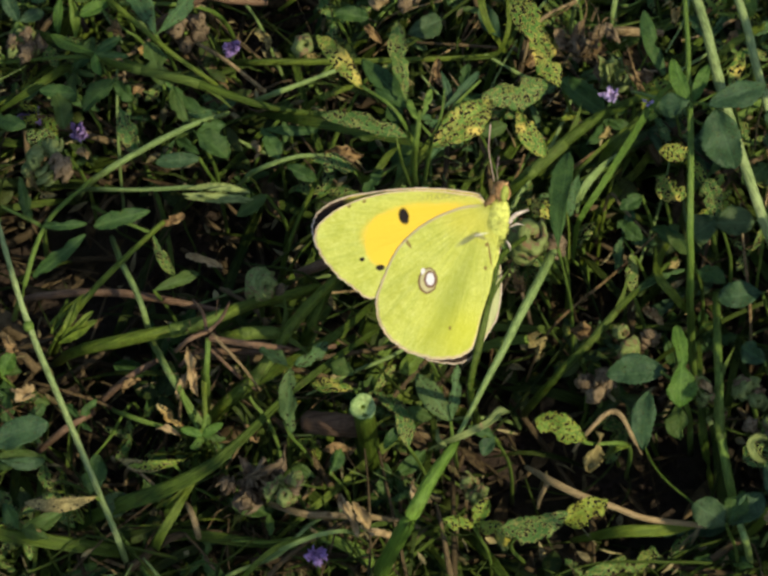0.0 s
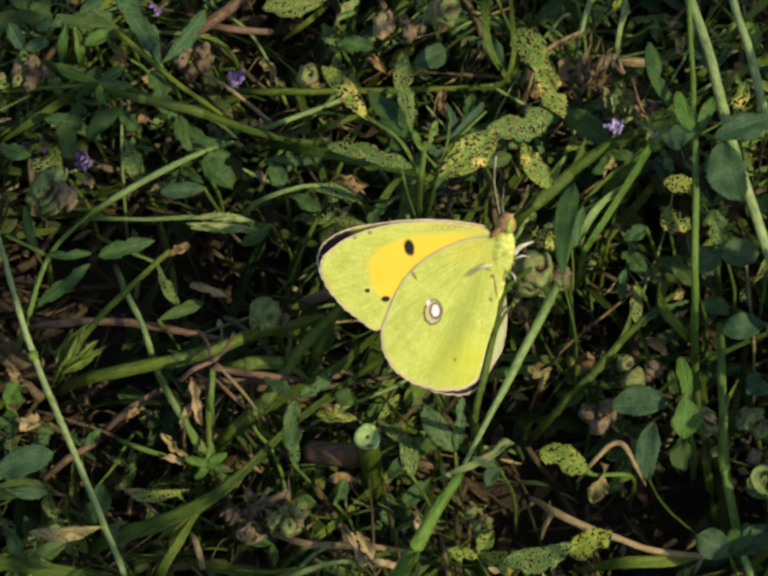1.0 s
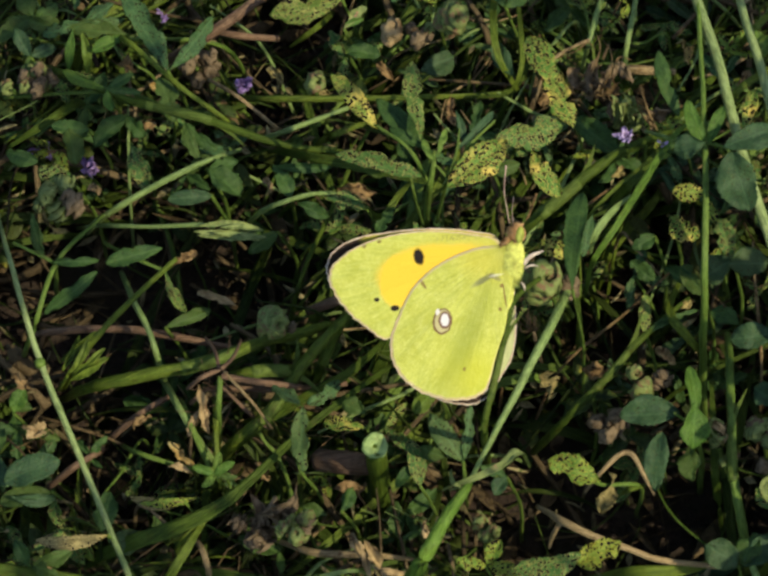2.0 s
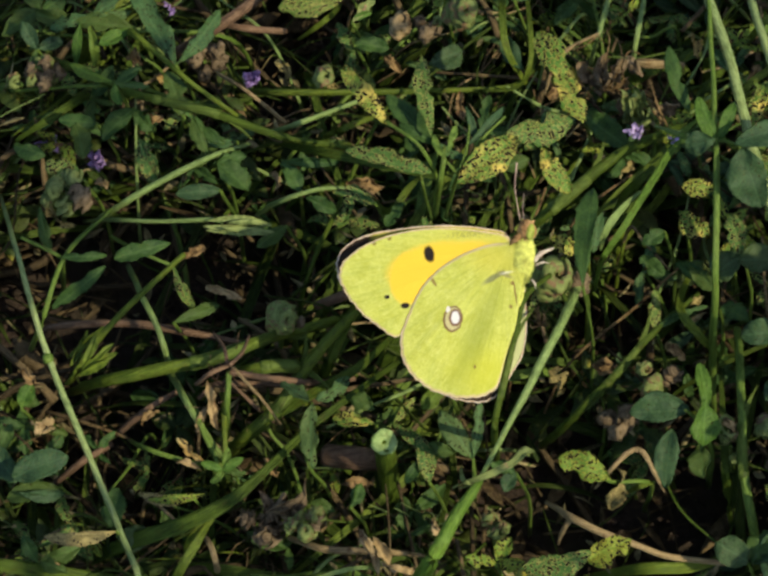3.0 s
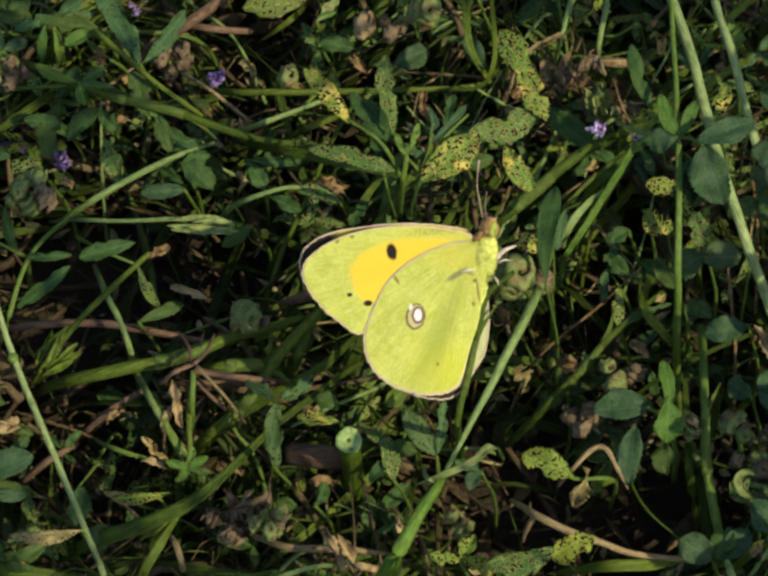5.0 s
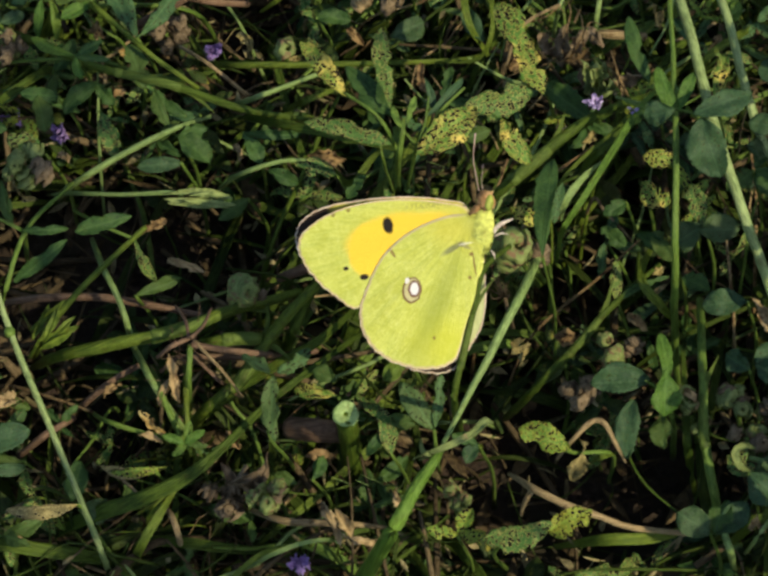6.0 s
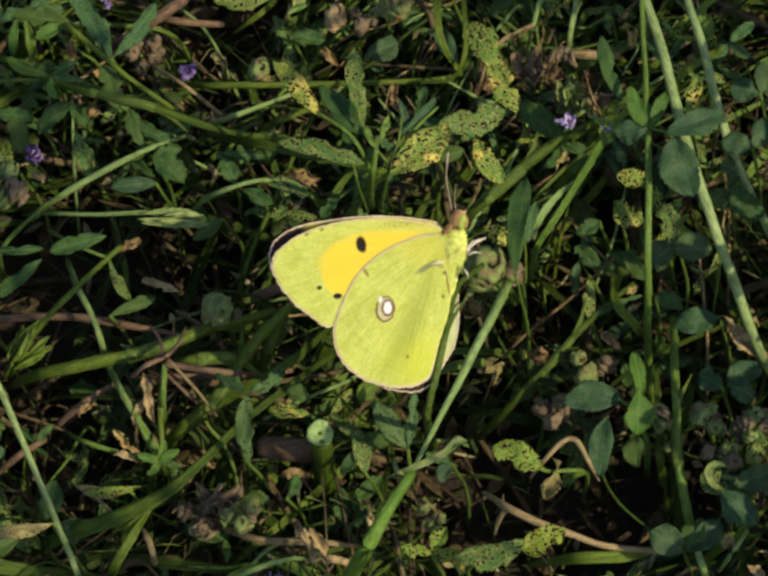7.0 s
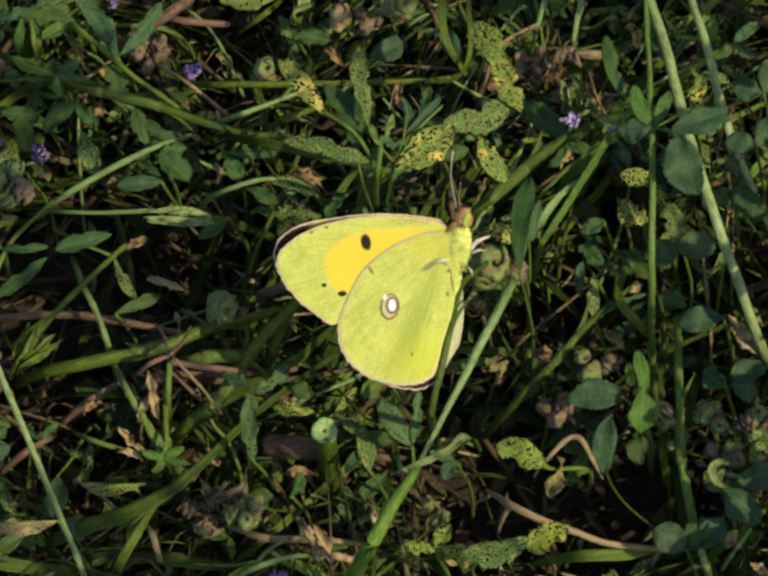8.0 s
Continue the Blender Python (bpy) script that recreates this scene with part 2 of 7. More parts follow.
PETAL_PALE = stalk_material("pale_violet_petal", (0.30, 0.20, 0.42), (0.52, 0.42, 0.62), 0.4, 0.5, 0.3)
# S_LEAF and S_BLADE are darkened in colour for the shade deep in the mat
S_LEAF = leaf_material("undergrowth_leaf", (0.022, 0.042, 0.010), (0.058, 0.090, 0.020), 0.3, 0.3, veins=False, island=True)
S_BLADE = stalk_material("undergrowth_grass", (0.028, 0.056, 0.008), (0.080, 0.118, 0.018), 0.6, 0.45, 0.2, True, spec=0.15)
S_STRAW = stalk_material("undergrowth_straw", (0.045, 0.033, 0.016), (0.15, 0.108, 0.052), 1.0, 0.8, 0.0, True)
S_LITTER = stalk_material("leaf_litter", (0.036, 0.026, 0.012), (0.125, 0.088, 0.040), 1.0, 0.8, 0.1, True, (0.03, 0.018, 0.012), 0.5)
SHEATH = stalk_material("leaf_sheath", (0.044, 0.078, 0.012), (0.100, 0.140, 0.026), 0.8, 0.5, 0.15, blotch=(0.13, 0.12, 0.04), blotch_amount=0.3)
S_BITS = stalk_material("crumbled_bits", (0.050, 0.050, 0.020), (0.36, 0.30, 0.14), 1.0, 0.8, 0.1, True, (0.06, 0.09, 0.02), 0.5)


def soil_material():
    m, nt, mm = begin("soil")
    n1 = noise_of(nt, mm, 0.05, 6)
    n2 = noise_of(nt, mm, 0.9, 6, 0.7)
    far = noise_of(nt, mm, 0.002, 5)
    col = mix(nt, ramp(nt, n2, 0.3, 0.7), (0.020, 0.014, 0.010), (0.075, 0.050, 0.034))
    col = mix(nt, ramp(nt, n1, 0.4, 0.65), col, (0.035, 0.030, 0.016))
    s = nd(nt, "SeparateXYZ", None, Vector=mm)
    d = mth(nt, "SQRT", mth(nt, "ADD", mth(nt, "POWER", s.outputs[0], 2.0), mth(nt, "POWER", s.outputs[1], 2.0)))
    green = mix(nt, far, (0.03, 0.055, 0.014), (0.07, 0.095, 0.028))
    col = mix(nt, ramp(nt, d, 110.0, 300.0), col, mix(nt, 0.8, col, green))
    return finish(m, nt, col, 0.9, n2, 0.8, 0.002)


SOIL = soil_material()

# ---- mesh helpers ----
MM = 0.001


def mv(p):
    return Vector(p) * MM


def smooth_line(pts, n):
    """A curve through the points, in n+1 even steps of its parameter."""
    q = [mv(p) for p in pts]
    q = [q[0] * 2 - q[1]] + q + [q[-1] * 2 - q[-2]]
    out = []
    seg = len(q) - 3
    for i in range(n + 1):
        u = i / n * seg
        k = min(int(u), seg - 1)
        t = u - k
        a, b, c, d = q[k:k + 4]
        out.append(0.5 * (2 * b + (c - a) * t + (2 * a - 5 * b + 4 * c - d) * t * t + (3 * b - a - 3 * c + d) * t ** 3))
    return out


def thing(name, base, label, category, group="", kind=""):
    ob = new(name)
    ob.location = mv(base)
    ob.empty_display_size = 0.01
    return tagged(ob, label, category, group, kind)


def part(name, verts, faces, material, parent=None, label="", m=None, smooth=True, sides=0):
    """Links one mesh. sides: points round a strand, which give it coordinates round and along for its streaks."""
    me = bpy.data.meshes.new(name)
    me.from_pydata([tuple(v) for v in verts], [], faces)
    me.materials.append(material)
    if sides:
        at = me.attributes.new("strand", "FLOAT_VECTOR", "POINT")
        i = np.arange(len(verts))
        at.data.foreach_set("vector", np.stack([(i % sides) / sides, (i // sides) * 0.11, i * 0.0], 1).astype(np.float32).ravel())
    if smooth:
        me.polygons.foreach_set("use_smooth", [True] * len(me.polygons))
    me.update()
    ob = new(name, me)
    if m is not None:
        ob.matrix_basis = m
    if parent is not None:
        ob.parent = parent
        top = parent
        inv = Matrix()
        while top is not None:
            inv = inv @ top.matrix_basis.inverted() if top.parent is None else top.matrix_basis.inverted() @ inv
            top = top.parent
        ob.matrix_parent_inverse = Matrix()
        ob.matrix_basis = inv @ ob.matrix_basis
    if label:
        tagged(ob, label)
    return ob


def tube_data(line, radii, sides=8, wob=0.0, seed=0):
    rnd = random.Random(seed)
    verts, faces = [], []
    n = len(line)
    up = Vector((0.31, 0.2, 0.93))
    for i, p in enumerate(line):
        t = (line[min(i + 1, n - 1)] - line[max(i - 1, 0)]).normalized()
        a = t.cross(up)
        if a.length < 1e-3:
            a = t.cross(Vector((1, 0, 0)))
        a.normalize()
        b = t.cross(a)
        f = i / (n - 1) * (len(radii) - 1)
        k = min(int(f), len(radii) - 2)
        r = (radii[k] + (radii[k + 1] - radii[k]) * (f - k)) * MM * (1 + wob * (rnd.random() - 0.5))
        for s in range(sides):
            g = 2 * math.pi * s / sides
            verts.append(p + a * math.cos(g) * r + b * math.sin(g) * r)
    for i in range(n - 1):
        for s in range(sides):
            faces.append((i * sides + s, i * sides + (s + 1) % sides, (i + 1) * sides + (s + 1) % sides, (i + 1) * sides + s))
    faces.append(tuple(range(sides - 1, -1, -1)))
    faces.append(tuple((n - 1) * sides + s for s in range(sides)))
    return verts, faces


VIEWED = Vector((0.0, -0.3, 0.95))


def ribbon_data(line, widths, face=(0, 0, 1), fold=0.25, twist=0.0, thick=0.12, wave=0.0, seed=0):
    """A grass blade: a folded strip with two skins, six points round."""
    verts, faces = [], []
    n = len(line)
    face = Vector(face).normalized()
    rnd = random.Random(seed)
    ph = rnd.random() * 6
    for i, p in enumerate(line):
        t = (line[min(i + 1, n - 1)] - line[max(i - 1, 0)]).normalized()
        side = t.cross(face).normalized()
        nrm = side.cross(t).normalized()
        a = radians(twist) * (i / (n - 1) - 0.5) + wave * math.sin(ph + i * 1.3)
        side, nrm = side * math.cos(a) + nrm * math.sin(a), nrm * math.cos(a) - side * math.sin(a)
        f = i / (n - 1) * (len(widths) - 1)
        k = min(int(f), len(widths) - 2)
        w = (widths[k] + (widths[k + 1] - widths[k]) * (f - k)) * MM / 2
        th = thick * MM
        for x, z in ((-1, fold), (-0.5, fold * 0.35), (0, 0), (0.5, fold * 0.35), (1, fold)):
            verts.append(p + side * w * x + nrm * w * z)
        for x, z in ((1, fold), (0, 0), (-1, fold)):
            verts.append(p + side * w * x * 0.96 + nrm * (w * z - th))
    m = 8
    for i in range(n - 1):
        for s in range(m):
            faces.append((i * m + s, i * m + (s + 1) % m, (i + 1) * m + (s + 1) % m, (i + 1) * m + s))
    faces.append(tuple(range(m - 1, -1, -1)))
    faces.append(tuple((n - 1) * m + s for s in range(m)))
    return verts, faces


def leaf_data(length, width, seed=0, fold=0.25, arch=0.12, point=0.35, teeth=True, bites=0, ripple=0.09, ragged=0.13, twist=0.0):
    """A leaflet along +x from the origin, its face to +z; two skins 0.15 mm apart."""
    rnd = random.Random(seed)
    L, W = length * MM, width * MM / 2
    nx, ny = 22, 5
    bite = [(rnd.uniform(0.2, 0.98), rnd.choice((-1, 1)), rnd.uniform(0.05, 0.16), rnd.uniform(0.3, 0.65)) for _ in range(bites + rnd.choice((0, 0, 1, 1, 2)) if bites >= 0 else 0)]
    a, b = rnd.random() * 6, rnd.random() * 6
    skew = rnd.uniform(-0.07, 0.07)
    full = 0.92 + point * rnd.uniform(0.1, 1.5)
    lop = rnd.uniform(-0.12, 0.12)
    top = []
    for i in range(nx + 1):
        u = i / nx
        prof = (math.sin(math.pi * min(1, u ** full))) ** 0.6 if 0 < u < 1 else 0.0
        prof = max(prof, 0.05)
        wear = 1 + ragged * rnd.uniform(-1, 0.5)
        for j in range(-ny, ny + 1):
            v = j / ny
            e = prof * (1 + lop * (1 if j > 0 else -1))
            if abs(j) == ny:
                if teeth and u > 0.4 and i % 2:
                    e *= 0.92
                e *= (1 + 0.05 * math.sin(a + 9 * u)) * (wear if j > 0 else 1 + ragged * rnd.uniform(-1, 0.5))
            for bu, bs, br, bd in bite:
                if v * bs > 0 and abs(u - bu) < br:
                    e *= 1 - bd * (1 - ((u - bu) / br) ** 2) * abs(v)
            y = v * e * W
            z = fold * abs(y) - arch * L * (2 * u - 0.6) ** 2 * 0.5 + ripple * W * 2 * math.sin(a + u * 8 + v * 2) * abs(v) + ripple * W * math.sin(b + u * 15) * v
            z += W * (0.16 * noise.noise(Vector((u * 3 + a * 5, v * 1.3 + b * 3, 0.5))) + 0.06 * noise.noise(Vector((u * 9 + b, v * 4 + a, 2.5))))
            if twist:
                a2 = twist * (u - 0.4)
                y, z = y * math.cos(a2) - z * math.sin(a2), y * math.sin(a2) + z * math.cos(a2)
            top.append(Vector((u * L, y + skew * L * math.sin(math.pi * u), z + arch * L * 0.18)))
    row = 2 * ny + 1
    n = len(top)
    verts = top + [p + Vector((0, 0, -0.00015)) for p in top]
    faces = []
    for i in range(nx):
        for j in range(row - 1):
            q = (i * row + j, (i + 1) * row + j, (i + 1) * row + j + 1, i * row + j + 1)
            faces.append(q)
            faces.append(tuple(n + k for k in reversed(q)))
    rim = [i * row for i in range(nx + 1)] + [nx * row + j for j in range(1, row)] + [i * row + row - 1 for i in range(nx - 1, -1, -1)] + list(range(row - 2, 0, -1))
    for k in range(len(rim)):
        p, q = rim[k], rim[(k + 1) % len(rim)]
        faces.append((q, p, n + p, n + q))
    return verts, faces


def aim(base, tip, face):
    b, t = mv(base), mv(tip)
    x = (t - b).normalized()
    y = Vector(face).cross(x).normalized()
    z = x.cross(y)
    m = Matrix((x, y, z)).transposed().to_4x4()
    m.translation = b
    return m, (t - b).length / MM


COUNT = [0]


def chance():
    COUNT[0] += 1
    return random.Random(COUNT[0] * 7919)


def leaf(plant, base, tip, width, material=None, lean=None, name="leaflet", label="", **kw):
    r = chance()
    if material in (LEAF_SHADE_BLUE, LEAF_BRIGHT):
        kw.update(ragged=0.06, bites=-1)
    if lean is None:
        lean = (r.uniform(-0.45, 0.45), r.uniform(-0.45, 0.35))
    face = Vector((lean[0], -0.35 + lean[1], 0.92))
    m, L = aim(base, tip, face)
    v, f = leaf_data(L, width, COUNT[0], **kw)
    return part(name, v, f, material or LEAF, plant, label, m)


def stalk(plant, pts, radii, material=None, name="stem", steps=0, sides=8, label=""):
    line = smooth_line(pts, steps or 6 * (len(pts) - 1))
    COUNT[0] += 1
    sway = min(max(radii) * 0.3, 0.12) * MM
    line = [q + noise.noise_vector(q * 160 + Vector((COUNT[0], 0, 0))) * sway for q in line]
    v, f = tube_data(line, radii, sides, 0.2 if max(radii) < 0.5 else 0.07, COUNT[0])
    return part(name, v, f, material or STEM, plant, label, sides=sides)


def blade(pts, widths, material=None, label="green grass blade lying across the lucerne", face=None, fold=0.25, twist=20, name="grass_shoot", wave=0.06):
    """A grass blade that leaves the ground and lies over the mat."""
    r = chance()
    face = face or (r.uniform(-0.3, 0.3), -0.3 + r.uniform(-0.3, 0.3), 0.9)
    ob = thing(name, pts[0], label, "grass", "grass shoots")
    line = smooth_line(pts, 7 * (len(pts) - 1))
    v, f = ribbon_data(line, widths, face, fold, twist, wave=wave, seed=COUNT[0])
    part("blade", v, f, material or BLADE, ob, sides=8)
    return ob


def culm(pts, radii, material=None, label="pale green bare grass culm", name="grass_stalk", nodes=(), sheathed=True):
    """A grass stalk; stout ones have swollen nodes and a leaf sheath wrapped round a stretch."""
    ob = thing(name, pts[0], label, "grass", "grass stalks")
    stalk(ob, pts, radii, material or CULM, "culm")
    for p, r in nodes:
        c = mv(p)
        line = [c + Vector((0, 0, d)) for d in (-0.0008, -0.0003, 0.0003, 0.0008)]
        v, f = tube_data(line, [r * 0.8, r * 1.1, r * 1.1, r * 0.8], 8)
        part("node", v, f, STEM, ob)
    top = max(radii)
    if sheathed and top >= 0.6 and len(pts) > 4:
        r = chance()
        n = 6 * (len(pts) - 1)
        line = smooth_line(pts, n)
        k = int(n * r.uniform(0.35, 0.5))
        e = k + int(n * r.uniform(0.18, 0.3))
        rad = [radii[min(int(i / n * len(radii)), len(radii) - 1)] for i in range(n + 1)]
        seg = line[k:e + 1]
        v, f = tube_data(seg, [rad[k] * 1.12, rad[k] * 1.13, rad[e] * 1.1, rad[e] * 1.04], 9, 0.06, k)
        part("sheath", v, f, SHEATH, ob, "dull leaf sheath round the stalk", sides=9)
        t = (line[k + 1] - line[k - 1]).normalized()
        v, f = tube_data([line[k] + t * d for d in (-0.0009, -0.0004, 0.0004, 0.0009)], [rad[k] * 1.0, rad[k] * 1.17, rad[k] * 1.15, rad[k] * 1.0], 10)
        part("node", v, f, SHEATH, ob, "swollen node")
        # the sheath's short free tongue
        q = line[e]
        t = (line[e] - line[e - 2]).normalized()
        side = t.cross(VIEWED).normalized() * r.choice((-1, 1))
        pts2 = [tuple(x / MM for x in q), tuple(x / MM for x in (q + t * 0.003 + side * 0.0012 * top)), tuple(x / MM for x in (q + t * 0.006 + side * 0.0032 * top))]
        v, f = ribbon_data(smooth_line(pts2, 6), [top * 1.2, top * 0.9, 0.1], (0.1, -0.3, 0.9), 0.4)
        part("sheath_tip", v, f, SHEATH, ob, sides=8)
    return ob


# ---- ground ----
def ground():
    rnd = random.Random(3)
    rings = [0.0] + [0.004 * i for i in range(1, 41)] + [0.2, 0.3, 0.5, 1, 2, 5, 12, 30, 80, 300, 1500]
    n = 72
    verts, faces = [Vector((0, 0, -0.001))], []
    for r in rings[1:]:
        for s in range(n):
            a = 2 * math.pi * s / n
            p = Vector((r * math.cos(a), r * math.sin(a), 0))
            p.z = -0.001 + (noise.noise(p * 140) * 0.0018 + noise.noise(p * 40) * 0.002 if r < 0.4 else noise.noise(p * 0.8) * 0.01 * min(r, 1.5))
            verts.append(p)
    for s in range(n):
        faces.append((0, 1 + s, 1 + (s + 1) % n))
    for k in range(len(rings) - 2):
        for s in range(n):
            faces.append((1 + k * n + s, 1 + (k + 1) * n + s, 1 + (k + 1) * n + (s + 1) % n, 1 + k * n + (s + 1) % n))
    ob = part("ground", verts, faces, SOIL)
    tagged(ob, "dark crumbly soil under grass and lucerne", "ground", kind="structure")


ground()


# ---- undergrowth that cannot be counted ----
def stuff(name, chunks, material, label, category, sides=0):
    verts, faces, off = [], [], 0
    for v, f in chunks:
        verts += v
        faces += [tuple(off + k for k in q) for q in f]
        off += len(v)
    ob = part(name, verts, faces, material, sides=sides)
    return tagged(ob, label, category, kind="stuff")


def spread(rnd, near):
    """A place in the dense patch before the lens, or thinly in the meadow round it."""
    if near:
        return rnd.uniform(-80, 80), rnd.uniform(-86, 66)
    a, r = rnd.uniform(0, 2 * math.pi), 102 + 330 * rnd.random() ** 1.2
    return r * math.cos(a), r * math.sin(a)


def simple_leaf(p, d, face, L, W, rnd):
    """A small leaflet with a folded, pointed oval outline."""
    x = d.normalized()
    y = face.cross(x).normalized()
    z = x.cross(y)
    fold, arch = rnd.uniform(0.05, 0.4), rnd.uniform(-0.1, 0.3)
    prof = (0.05, 0.55, 0.9, 1.0, 0.85, 0.45, 0.04)
    verts = []
    for i, w in enumerate(prof):
        u = i / 6
        c = p + x * u * L + z * (-arch * L * u * u)
        for s in (-1, 0, 1):
            verts.append(c + y * s * w * W / 2 + z * abs(s) * fold * w * W / 2)
    n = len(verts)
    verts += [v - z * 0.00012 for v in verts]
    faces = []
    for i in range(6):
        for s in range(2):
            q = (i * 3 + s, i * 3 + s + 3, i * 3 + s + 4, i * 3 + s + 1)
            faces += [q, tuple(n + k for k in reversed(q))]
        for a, b in ((i * 3, i * 3 + 3), (i * 3 + 5, i * 3 + 2)):
            faces.append((b, a, n + a, n + b))
    return verts, faces


# dark gaps in the mat: plan centre and radius
HOLLOWS = []


def hollow(c, r):
    HOLLOWS.append((Vector(c).xy, r))


hollow((-22.6, -2.1, 14.0), 13)
hollow((-37.1, -10.0, 14.0), 11)
hollow((-55.6, -6.7, 14.0), 8)
hollow((-26.8, -46.2, 14.0), 7)
hollow((-43.7, -31.3, 14.0), 9)
hollow((-36.8, -34.5, 14.0), 7)
hollow((36.8, -46.2, 14.0), 12)
hollow((46.8, -39.4, 14.0), 9)
hollow((41.9, -5.8, 14.0), 9)
hollow((23.3, -30.5, 14.0), 9)
hollow((-33.7, 20.9, 14.0), 6)
hollow((32.6, -14.1, 14.0), 8)
hollow((54.9, -10.0, 14.0), 8)
hollow((-6.4, -17.4, 14.0), 7)
hollow((35.6, 38.8, 14.0), 6)
hollow((4.4, 28.6, 14.0), 7)
hollow((27.4, 4.2, 14.0), 6)
hollow((8.8, -41.0, 14.0), 6)
hollow((-49.2, 21.8, 14.0), 5)
hollow((-7.1, -44.2, 14.0), 5)
hollow((-46.4, -8.3, 14.0), 9)
hollow((-57.7, -16.6, 14.0), 8)
hollow((-50.8, -14.9, 14.0), 8)
hollow((-31.0, -6.7, 14.0), 10)
hollow((-48.9, 3.3, 14.0), 7)
hollow((-58.7, -3.3, 14.0), 8)
hollow((50.4, -45.8, 14.0), 9)
hollow((57.7, -40.2, 14.0), 7)
hollow((47.0, -24.7, 14.0), 6)
hollow((-54.9, -43.4, 14.0), 6)
hollow((-41.6, -21.5, 14.0), 6)
hollow((-53.5, 1.7, 14.0), 10)
hollow((-43.4, -3.3, 14.0), 9)
hollow((-41.2, 5.0, 14.0), 7)
hollow((20.9, -47.4, 14.0), 6)
hollow((27.8, -34.5, 14.0), 9)
hollow((18.7, -30.5, 14.0), 7)
hollow((17.1, -41.0, 14.0), 7)
hollow((30.0, -42.6, 14.0), 8)
hollow((21.5, -52.5, 14.0), 8)
hollow((29.5, -51.5, 14.0), 8)
hollow((39.0, -52.5, 14.0), 9)
hollow((-4.5, 12.5, 14.0), 6)
hollow((-19.5, 24.0, 14.0), 7)
hollow((57.0, -26.0, 14.0), 8)
hollow((-23.1, 41.1, 14.0), 6)
hollow((-13.0, 35.1, 14.0), 6)
hollow((-19.2, 33.4, 14.0), 5)
hollow((43.3, 2.2, 14.0), 6)
hollow((10.0, -45.9, 14.0), 5)
hollow((4.7, -41.9, 14.0), 5)
hollow((17.6, -45.2, 14.0), 6)
hollow((-22.0, -7.6, 14.0), 6)
hollow((-26.7, -1.0, 14.0), 6)
hollow((-16.1, 42.8, 14.0), 7)
hollow((-5.2, 37.6, 14.0), 6)
hollow((-9.9, 43.6, 14.0), 6)
hollow((-35.8, -7.6, 14.0), 9)
hollow((-28.2, -4.3, 14.0), 9)
hollow((-15.9, -1.0, 14.0), 7)
hollow((-39.7, -1.0, 14.0), 7)
hollow((43.7, 26.5, 14.0), 6)
hollow((22.4, -17.6, 14.0), 6)
hollow((36.2, -14.3, 14.0), 6)
hollow((44.0, -46.0, 14.0), 9)
hollow((28.9, -43.6, 14.0), 7)
hollow((50.0, -34.0, 14.0), 7)
hollow((-41.2, -35.8, 14.0), 9)
hollow((-44.6, -37.0, 14.0), 7)
hollow((-33.9, -44.6, 14.0), 6)
hollow((-51.5, -31.3, 14.0), 5)
hollow((-35.0, -11.7, 14.0), 6)


def clear(x, y, h, rnd):
    """True where a piece so high would close one of the gaps."""
    for c, r in HOLLOWS:
        d = math.hypot(x - c.x, y - c.y) / r
        if d < 1 and h > 4 + 15 * d * d and rnd.random() < 0.92:
            return True
    return False


